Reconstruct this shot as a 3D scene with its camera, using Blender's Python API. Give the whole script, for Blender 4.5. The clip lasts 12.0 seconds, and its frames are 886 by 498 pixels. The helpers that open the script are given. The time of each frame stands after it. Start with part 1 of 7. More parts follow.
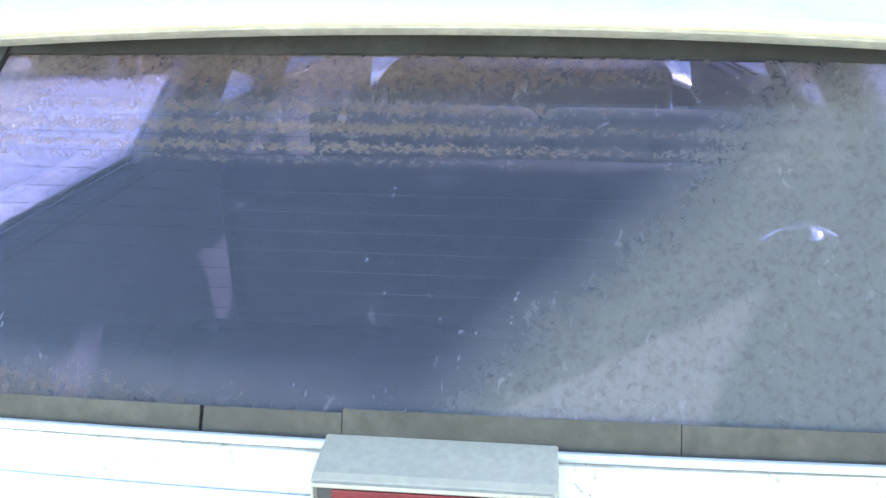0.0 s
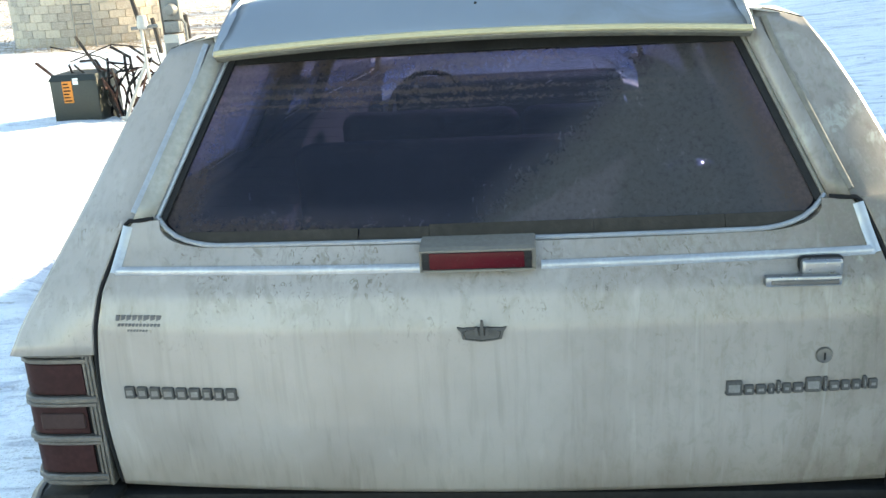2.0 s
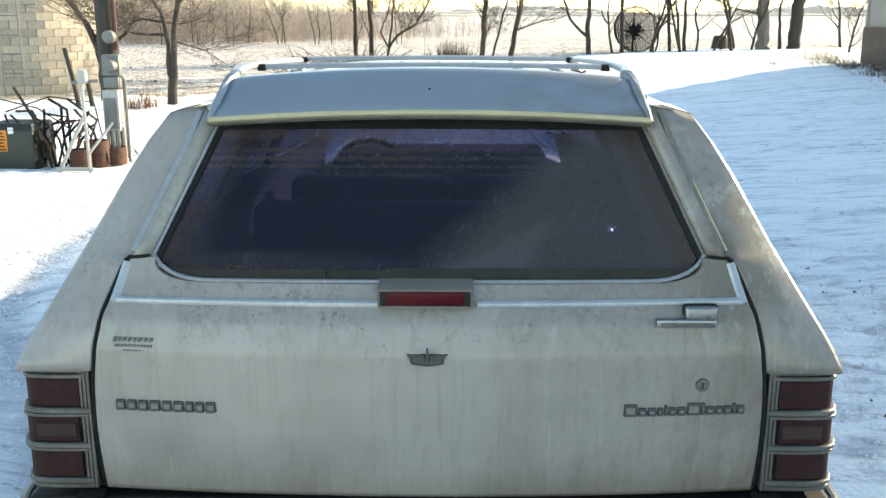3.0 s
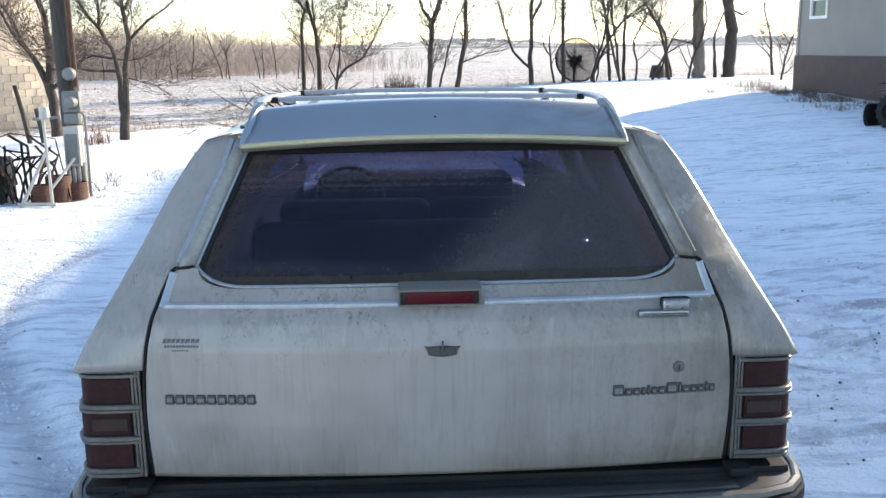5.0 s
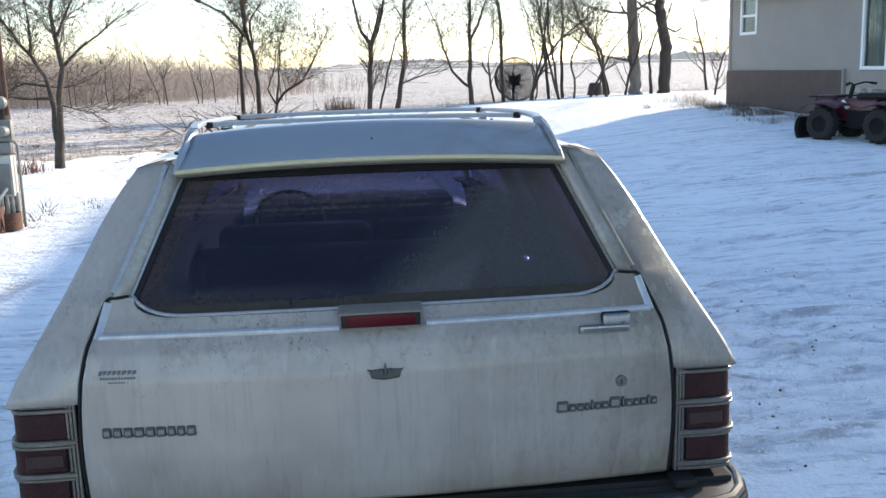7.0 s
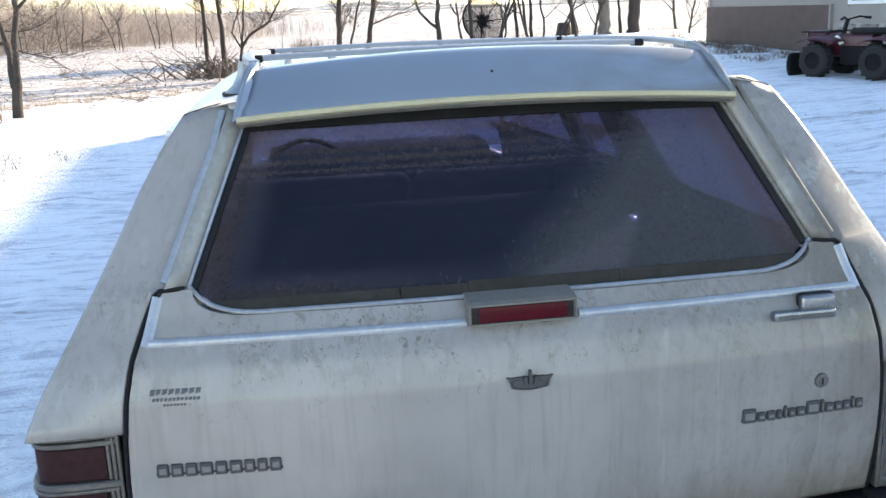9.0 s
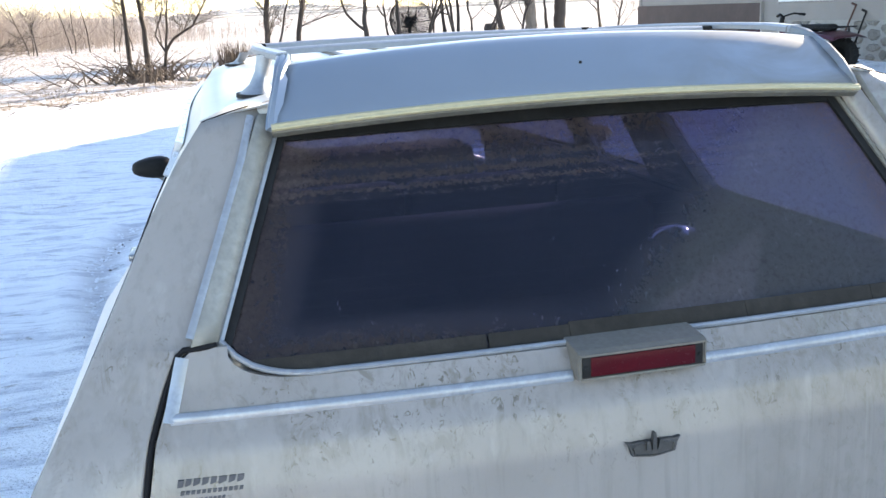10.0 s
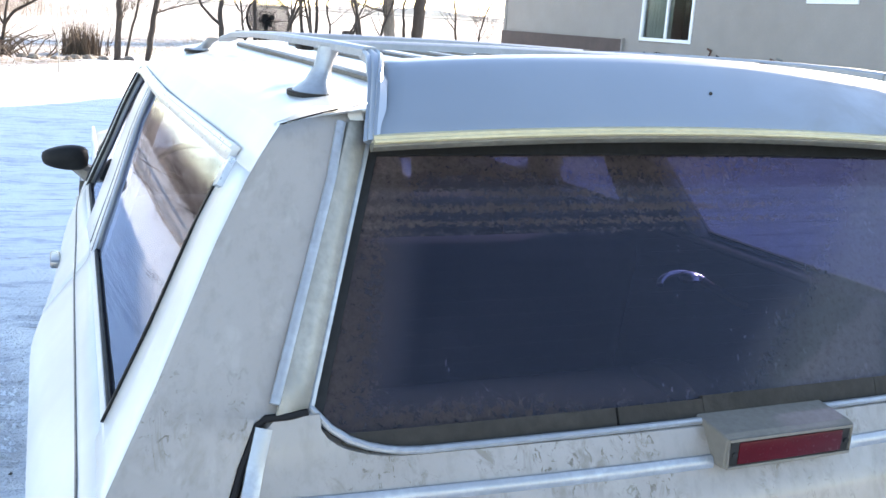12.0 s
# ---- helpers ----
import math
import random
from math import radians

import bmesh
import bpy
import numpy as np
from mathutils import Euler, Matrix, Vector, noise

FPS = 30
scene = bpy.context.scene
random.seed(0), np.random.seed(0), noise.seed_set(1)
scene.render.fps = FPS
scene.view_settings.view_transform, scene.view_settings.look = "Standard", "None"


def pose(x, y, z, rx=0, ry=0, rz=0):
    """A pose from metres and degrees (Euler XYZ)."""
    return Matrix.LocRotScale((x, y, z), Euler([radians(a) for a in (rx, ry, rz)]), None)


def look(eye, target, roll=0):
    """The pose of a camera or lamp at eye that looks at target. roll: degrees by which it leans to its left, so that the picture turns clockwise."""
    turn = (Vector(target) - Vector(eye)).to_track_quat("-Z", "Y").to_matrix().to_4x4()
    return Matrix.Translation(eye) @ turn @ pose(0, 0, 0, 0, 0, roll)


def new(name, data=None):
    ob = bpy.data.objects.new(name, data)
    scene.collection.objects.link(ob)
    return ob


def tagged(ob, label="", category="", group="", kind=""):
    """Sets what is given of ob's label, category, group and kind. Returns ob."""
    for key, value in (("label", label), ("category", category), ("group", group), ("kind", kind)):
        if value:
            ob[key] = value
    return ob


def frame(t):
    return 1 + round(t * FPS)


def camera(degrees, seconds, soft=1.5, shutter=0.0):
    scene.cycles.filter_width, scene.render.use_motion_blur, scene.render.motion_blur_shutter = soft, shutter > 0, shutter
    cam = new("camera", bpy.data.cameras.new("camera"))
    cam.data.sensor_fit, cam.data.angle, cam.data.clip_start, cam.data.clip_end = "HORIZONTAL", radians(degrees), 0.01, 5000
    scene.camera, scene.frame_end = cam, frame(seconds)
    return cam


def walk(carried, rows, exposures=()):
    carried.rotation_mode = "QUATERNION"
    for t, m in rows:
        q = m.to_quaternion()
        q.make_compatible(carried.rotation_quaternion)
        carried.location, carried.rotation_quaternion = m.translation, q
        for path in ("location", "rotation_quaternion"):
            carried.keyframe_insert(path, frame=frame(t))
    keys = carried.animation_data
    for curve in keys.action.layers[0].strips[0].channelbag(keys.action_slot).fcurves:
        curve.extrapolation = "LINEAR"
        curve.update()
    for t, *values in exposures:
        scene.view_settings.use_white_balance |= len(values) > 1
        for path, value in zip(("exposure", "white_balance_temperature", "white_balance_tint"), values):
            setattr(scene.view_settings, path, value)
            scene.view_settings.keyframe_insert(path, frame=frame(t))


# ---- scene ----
cam = camera(49.6, 12.0)
PATH = [
    (0, (0.084, -0.702, 1.563), (-0.125, 1.174, 0.9), -0.3),
    (0.5, (0.078, -0.928, 1.63), (0.007, 0.968, 0.999), 2.4),
    (1, (0.195, -1.119, 1.608), (0.071, 0.757, 0.924), -1.2),
    (1.5, (0.279, -1.344, 1.597), (0.027, 0.533, 0.956), -3.6),
    (2, (0.097, -1.663, 1.627), (-0.089, 0.236, 1.027), -3.4),
    (2.5, (0.081, -1.874, 1.664), (0.004, 0.064, 1.176), -1.0),
    (4.5, (-0.093, -2.359, 1.706), (-0.021, -0.412, 1.256), -0.5),
    (5, (-0.11, -2.369, 1.701), (-0.015, -0.414, 1.292), -0.6),
    (5.5, (-0.114, -2.385, 1.702), (0.004, -0.426, 1.317), -0.3),
    (6, (-0.098, -2.397, 1.706), (0.065, -0.435, 1.357), -1.0),
    (6.5, (-0.091, -2.407, 1.714), (0.114, -0.448, 1.371), -1.2),
    (8.5, (-0.276, -1.911, 1.632), (-0.089, 0.014, 1.122), -2.4),
    (9, (-0.406, -1.716, 1.648), (-0.125, 0.204, 1.163), -2.2),
    (9.5, (-0.473, -1.453, 1.592), (-0.107, 0.454, 1.113), -7.1),
    (10, (-0.606, -1.292, 1.619), (-0.176, 0.6, 1.132), -2.6),
    (10.5, (-0.833, -1.184, 1.627), (-0.201, 0.649, 1.135), -0.1),
    (11, (-0.91, -1.128, 1.647), (-0.117, 0.643, 1.163), 2.2),
    (11.5, (-0.902, -1.09, 1.622), (-0.055, 0.664, 1.168), 3.9),
    (12, (-0.908, -0.912, 1.601), (-0.15, 0.88, 1.137), 3.7),
]
# (seconds, stops, kelvin, tint): the clip's own camera settles its exposure and white balance
EXPOSURES = [(0, 4.80, 7900, 6), (0.5, 4.28, 7350, 7), (1.0, 3.65, 7600, 2), (1.5, 3.05, 7700, 1), (2.0, 2.72, 7700, 3), (2.5, 2.43, 7700, 1), (4.5, 2.12, 6800, 11), (6.5, 1.79, 6450, 11), (8.5, 2.24, 7000, 12), (9.5, 2.42, 6950, 13), (12, 2.76, 7050, 14)]
walk(cam, [(t, look(eye, target, roll)) for t, eye, target, roll in PATH], EXPOSURES)

# ---- light: low winter sun ahead and to the right, clear sky ----
SUN_AZ, SUN_EL = 57.0, 19.5
world = bpy.data.worlds.new("winter_sky")
scene.world = world
world.use_nodes = True
wn = world.node_tree
sky = wn.nodes.new("ShaderNodeTexSky")
sky.sky_type = "NISHITA"
sky.sun_disc = False
sky.sun_elevation, sky.sun_rotation = radians(SUN_EL), radians(SUN_AZ)
sky.dust_density, sky.ozone_density, sky.air_density = 0.2, 1.1, 0.9
wn.nodes["Background"].inputs["Strength"].default_value = 0.12
wn.links.new(sky.outputs[0], wn.nodes["Background"].inputs["Color"])
sun_data = bpy.data.lights.new("sun", "SUN")
sun_data.energy, sun_data.angle, sun_data.color = 3.2, radians(0.55), (1.0, 0.87, 0.68)
sun = new("sun", sun_data)
to_sun = Vector((math.sin(radians(SUN_AZ)) * math.cos(radians(SUN_EL)), math.cos(radians(SUN_AZ)) * math.cos(radians(SUN_EL)), math.sin(radians(SUN_EL))))
sun.matrix_world = look(to_sun * 50, (0, 0, 0))


# ---- mesh helpers ----
def world_of(ob):
    m = Matrix.Identity(4)
    while ob is not None:
        m = ob.matrix_parent_inverse @ ob.matrix_basis @ m
        ob = ob.parent
    return m


def build(name, shape, material, parent=None, label="", smooth=35.0, solid=0.0, offset=-1.0):
    """One mesh object from (verts, faces), given in world coordinates."""
    verts, faces = shape
    me = bpy.data.meshes.new(name)
    me.from_pydata([tuple(v) for v in verts], [], [tuple(f) for f in faces])
    me.validate()
    if smooth > 0:
        me.polygons.foreach_set("use_smooth", [True] * len(me.polygons))
        me.set_sharp_from_angle(angle=radians(smooth))
    me.materials.append(material)
    ob = new(name, me)
    if parent is not None:
        ob.parent = parent
        ob.matrix_parent_inverse = world_of(parent).inverted()
    if solid:
        mod = ob.modifiers.new("thickness", "SOLIDIFY")
        mod.thickness, mod.offset = solid, offset
    if label:
        ob["label"] = label
    return ob


def thing(name, place, label, category, group="", kind=""):
    ob = new(name)
    ob.empty_display_size = 0.2
    ob.matrix_basis = pose(*place) if len(place) in (3, 6) else place
    return tagged(ob, label, category, group, kind)


def join(*shapes):
    verts, faces = [], []
    for v, f in shapes:
        n = len(verts)
        verts += list(v)
        faces += [tuple(i + n for i in q) for q in f]
    return verts, faces


def moved(shape, m):
    return [m @ Vector(v) for v in shape[0]], shape[1]


def grid(fn, us, vs, flip=False):
    verts = [fn(u, v) for v in vs for u in us]
    n = len(us)
    faces = []
    for j in range(len(vs) - 1):
        for i in range(n - 1):
            q = (j * n + i, j * n + i + 1, (j + 1) * n + i + 1, (j + 1) * n + i)
            faces.append(tuple(reversed(q)) if flip else q)
    return verts, faces


def span(a, b, n):
    return [a + (b - a) * i / (n - 1) for i in range(n)]


def lerp(table, x):
    """Piecewise-linear reading of a short table of (x, value)."""
    if x <= table[0][0]:
        return table[0][1]
    for (a, p), (b, q) in zip(table, table[1:]):
        if x <= b:
            return p + (q - p) * (x - a) / (b - a)
    return table[-1][1]


def smooth01(a, b, x):
    t = min(1.0, max(0.0, (x - a) / (b - a)))
    return t * t * (3 - 2 * t)


def tube(points, radii, sides=6, caps=True):
    points = [Vector(p) for p in points]
    if not isinstance(radii, (list, tuple)):
        radii = [radii] * len(points)
    verts, faces = [], []
    a = None
    for i, p in enumerate(points):
        d = (points[min(i + 1, len(points) - 1)] - points[max(i - 1, 0)]).normalized()
        if a is None:
            a = d.cross(Vector((1, 0.3, 0.1)) if abs(d.z) > 0.7 else Vector((0, 0, 1))).normalized()
        else:
            a = (a - d * a.dot(d)).normalized()
        b = d.cross(a)
        for k in range(sides):
            t = 2 * math.pi * k / sides
            verts.append(p + (a * math.cos(t) + b * math.sin(t)) * radii[i])
    for i in range(len(points) - 1):
        for k in range(sides):
            k2 = (k + 1) % sides
            faces.append((i * sides + k, i * sides + k2, (i + 1) * sides + k2, (i + 1) * sides + k))
    if caps:
        faces.append(tuple(reversed(range(sides))))
        faces.append(tuple((len(points) - 1) * sides + k for k in range(sides)))
    return verts, faces


def sweep(path, ups, section, closed=True):
    """Carry a flat section (side, out) along a path; ups gives the outward direction at each point."""
    path = [Vector(p) for p in path]
    verts, faces = [], []
    n = len(section)
    for i, p in enumerate(path):
        d = (path[min(i + 1, len(path) - 1)] - path[max(i - 1, 0)]).normalized()
        up = Vector(ups[i] if isinstance(ups, list) else ups)
        side = d.cross(up).normalized()
        out = side.cross(d).normalized()
        verts += [p + side * a + out * b for a, b in section]
    for i in range(len(path) - 1):
        for k in range(n if closed else n - 1):
            k2 = (k + 1) % n
            faces.append((i * n + k, (i + 1) * n + k, (i + 1) * n + k2, i * n + k2))
    if closed:
        faces.append(tuple(range(n)))
        faces.append(tuple(reversed([(len(path) - 1) * n + k for k in range(n)])))
    return verts, faces


def box(x0, x1, y0, y1, z0, z1, bevel=0.0, segments=2):
    bm = bmesh.new()
    bmesh.ops.create_cube(bm, size=1)
    for v in bm.verts:
        v.co = Vector(((x0 + x1) / 2 + v.co.x * (x1 - x0), (y0 + y1) / 2 + v.co.y * (y1 - y0), (z0 + z1) / 2 + v.co.z * (z1 - z0)))
    if bevel:
        bmesh.ops.bevel(bm, geom=list(bm.edges), offset=bevel, segments=segments, profile=0.5, affect="EDGES")
    bm.verts.index_update()
    out = [v.co.copy() for v in bm.verts], [tuple(v.index for v in f.verts) for f in bm.faces]
    bm.free()
    return out


def lathe(profile, centre, axis="z", sides=24):
    """Turn (radius, along) pairs about an axis through centre."""
    verts, faces = [], []
    n = len(profile)
    for k in range(sides):
        t = 2 * math.pi * k / sides
        for r, h in profile:
            a, b = r * math.cos(t), r * math.sin(t)
            v = {"z": (a, b, h), "x": (h, a, b), "y": (b, h, a)}[axis]
            verts.append(Vector(centre) + Vector(v))
    for k in range(sides):
        k2 = (k + 1) % sides
        for i in range(n - 1):
            faces.append((k * n + i, k2 * n + i, k2 * n + i + 1, k * n + i + 1))
    return verts, faces


def slab(outline, depth, axis=(0, 1, 0)):
    """A flat outline of 3D points given a thickness along axis."""
    a = [Vector(p) for p in outline]
    d = Vector(axis) * depth
    n = len(a)
    verts = a + [p + d for p in a]
    faces = [tuple(range(n)), tuple(reversed(range(n, 2 * n)))]
    faces += [(i, n + i, n + (i + 1) % n, (i + 1) % n) for i in range(n)]
    return verts, faces


# ---- materials ----
def nodes_of(name):
    m = bpy.data.materials.new(name)
    m.use_nodes = True
    t = m.node_tree
    return m, t, t.nodes["Principled BSDF"]


def add(t, kind, **values):
    n = t.nodes.new("ShaderNode" + kind)
    for key, value in values.items():
        if key in n.inputs:
            n.inputs[key].default_value = value
    return n


def coords(t, scale=(1, 1, 1), space="Object"):
    tc = t.nodes.new("ShaderNodeTexCoord")
    mp = t.nodes.new("ShaderNodeMapping")
    mp.inputs["Scale"].default_value = scale
    t.links.new(tc.outputs[space], mp.inputs["Vector"])
    return mp.outputs[0]


def noise_of(t, vector, scale, detail=4.0, rough=0.55, distortion=0.0):
    n = add(t, "TexNoise", Scale=scale, Detail=detail, Roughness=rough, Distortion=distortion)
    t.links.new(vector, n.inputs["Vector"])
    return n.outputs["Fac"]


def ramp(t, fac, stops):
    r = t.nodes.new("ShaderNodeValToRGB")
    e = r.color_ramp.elements
    while len(e) < len(stops):
        e.new(0.5)
    for k, (p, c) in enumerate(stops):
        e[k].position = p
        e[k].color = (*c, 1) if len(c) == 3 else c
    t.links.new(fac, r.inputs["Fac"])
    return r.outputs["Color"]


def grey(t, fac, a, b):
    """Fac rescaled so that a gives 0 and b gives 1, clamped."""
    n = t.nodes.new("ShaderNodeMapRange")
    n.inputs["From Min"].default_value, n.inputs["From Max"].default_value = a, b
    t.links.new(fac, n.inputs["Value"])
    return n.outputs["Result"]


def calc(t, op, a, b):
    n = t.nodes.new("ShaderNodeMath")
    n.operation = op
    n.use_clamp = op in ("ADD", "MULTIPLY", "SUBTRACT")
    for k, v in enumerate((a, b)):
        if isinstance(v, (int, float)):
            n.inputs[k].default_value = v
        else:
            t.links.new(v, n.inputs[k])
    return n.outputs[0]


def plain(t, op, a, b, c=0.0):
    """Math without clamping."""
    n = t.nodes.new("ShaderNodeMath")
    n.operation = op
    for k, v in enumerate((a, b, c)):
        if isinstance(v, (int, float)):
            n.inputs[k].default_value = v
        else:
            t.links.new(v, n.inputs[k])
    return n.outputs[0]


def blend(t, fac, a, b, mode="MIX"):
    n = t.nodes.new("ShaderNodeMix")
    n.data_type, n.blend_type = "RGBA", mode
    for k, v in (("Factor", fac), ("A", a), ("B", b)):
        s = next(q for q in n.inputs if q.name == k and q.type == ("VALUE" if k == "Factor" else "RGBA"))
        if isinstance(v, (int, float)):
            s.default_value = v
        elif isinstance(v, tuple):
            s.default_value = (*v, 1)
        else:
            t.links.new(v, s)
    return next(q for q in n.outputs if q.type == "RGBA")


def bump_of(t, p, height, strength, distance=0.01):
    b = add(t, "Bump", Strength=strength, Distance=distance)
    t.links.new(height, b.inputs["Height"])
    t.links.new(b.outputs[0], p.inputs["Normal"])


def simple(name, colour, rough=0.5, metal=0.0, var=0.25, scale=6.0, fine=70.0, bump=0.15, dist=0.004, stretch=(1, 1, 1)):
    """A surface with broad stains, fine grain and relief."""
    m, t, p = nodes_of(name)
    v = coords(t, stretch)
    big, small = noise_of(t, v, scale), noise_of(t, v, fine, 3)
    dark = tuple(c * (1 - var) for c in colour)
    light = tuple(min(1, c * (1 + var * 0.6)) for c in colour)
    col = ramp(t, big, [(0.3, dark), (0.7, light)])
    col = blend(t, grey(t, small, 0.35, 0.75), col, dark)
    t.links.new(col, p.inputs["Base Color"])
    t.links.new(calc(t, "ADD", calc(t, "MULTIPLY", small, 0.2), max(0.0, rough - 0.1)), p.inputs["Roughness"])
    p.inputs["Metallic"].default_value = metal
    bump_of(t, p, small, bump, dist)
    return m


def paint_material():
    """Aged off-white car paint: road film heavier towards the right, runs, algae specks and rubbed pale patches."""
    m, t, p = nodes_of("dirty_white_paint")
    v = coords(t)
    runs = noise_of(t, coords(t, (60, 60, 2.6)), 1.0, 4, 0.6)
    broad = noise_of(t, coords(t, (3, 3, 2.2)), 1.0, 4, 0.6)
    fine = noise_of(t, v, 160, 3)
    mottle = noise_of(t, coords(t, (48, 48, 30)), 1.0, 5, 0.7, 0.7)
    specks = noise_of(t, coords(t, (92, 92, 54)), 1.0, 5, 0.7, 0.9)
    patch = noise_of(t, v, 8, 4, 0.6, 0.8)
    sep = t.nodes.new("ShaderNodeSeparateXYZ")
    t.links.new(v, sep.inputs[0])
    right = calc(t, "MULTIPLY", grey(t, sep.outputs["X"], 0.05, 0.72), calc(t, "ADD", calc(t, "MULTIPLY", grey(t, broad, 0.3, 0.6), 0.5), 0.5))
    film = calc(t, "ADD", calc(t, "MULTIPLY", grey(t, broad, 0.40, 0.68), 0.30), calc(t, "MULTIPLY", grey(t, runs, 0.5, 0.72), 0.22))
    film = calc(t, "ADD", film, calc(t, "MULTIPLY", right, 0.62))
    low = calc(t, "MULTIPLY", grey(t, sep.outputs["Z"], 0.86, 0.58), grey(t, broad, 0.25, 0.60))
    edge = calc(t, "MULTIPLY", grey(t, plain(t, "ABSOLUTE", sep.outputs["X"], 0.0), 0.50, 0.78), grey(t, broad, 0.25, 0.55))
    film = calc(t, "ADD", film, calc(t, "ADD", calc(t, "MULTIPLY", low, 0.26), calc(t, "MULTIPLY", edge, 0.22)))
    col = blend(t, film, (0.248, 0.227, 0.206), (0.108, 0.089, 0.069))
    rough_dirt = calc(t, "MULTIPLY", calc(t, "MULTIPLY", grey(t, mottle, 0.50, 0.62), right), 0.6)
    col = blend(t, rough_dirt, col, (0.10, 0.095, 0.065))
    pale = calc(t, "MULTIPLY", grey(t, patch, 0.58, 0.66), calc(t, "MULTIPLY", right, grey(t, sep.outputs["Z"], 0.9, 1.0)))
    col = blend(t, calc(t, "MULTIPLY", calc(t, "MULTIPLY", pale, grey(t, mottle, 0.40, 0.55)), 0.45), col, (0.35, 0.375, 0.32))
    zone = calc(t, "MULTIPLY", grey(t, sep.outputs["Z"], 0.88, 1.04), grey(t, sep.outputs["Z"], 1.24, 1.14))
    spots = calc(t, "MULTIPLY", grey(t, specks, 0.575, 0.62), grey(t, patch, 0.47, 0.55))
    col = blend(t, calc(t, "MULTIPLY", calc(t, "MULTIPLY", spots, zone), 0.9), col, (0.085, 0.068, 0.042))
    smear = noise_of(t, coords(t, (24, 24, 13)), 1.0, 6, 0.72, 0.9)
    under_glass = calc(t, "MULTIPLY", calc(t, "MULTIPLY", grey(t, sep.outputs["Z"], 0.93, 1.06), grey(t, sep.outputs["Z"], 1.20, 1.10)), grey(t, patch, 0.40, 0.54))
    col = blend(t, calc(t, "MULTIPLY", calc(t, "MULTIPLY", grey(t, smear, 0.49, 0.60), under_glass), 0.75), col, (0.135, 0.112, 0.085))
    washed = noise_of(t, coords(t, (30, 30, 1.2)), 1.0, 3, 0.5, 0.5)
    col = blend(t, calc(t, "MULTIPLY", grey(t, washed, 0.60, 0.70), 0.20), col, (0.34, 0.33, 0.30))
    col = blend(t, calc(t, "MULTIPLY", grey(t, fine, 0.5, 0.8), 0.25), col, (0.20, 0.188, 0.155))
    t.links.new(col, p.inputs["Base Color"])
    t.links.new(calc(t, "ADD", calc(t, "MULTIPLY", film, 0.35), 0.36), p.inputs["Roughness"])
    p.inputs["Specular IOR Level"].default_value = 0.4
    p.inputs["Coat Weight"].default_value, p.inputs["Coat Roughness"].default_value = 0.6, 0.2
    bump_of(t, p, fine, 0.06, 0.002)
    return m


def roof_material():
    m, t, p = nodes_of("roof_paint")
    v = coords(t)
    broad, fine = noise_of(t, v, 3.5), noise_of(t, v, 120, 3)
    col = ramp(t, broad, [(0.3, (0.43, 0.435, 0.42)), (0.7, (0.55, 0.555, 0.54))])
    col = blend(t, calc(t, "MULTIPLY", grey(t, fine, 0.5, 0.75), 0.3), col, (0.5, 0.49, 0.45))
    t.links.new(col, p.inputs["Base Color"])
    p.inputs["Roughness"].default_value = 0.3
    bump_of(t, p, fine, 0.05, 0.002)
    return m


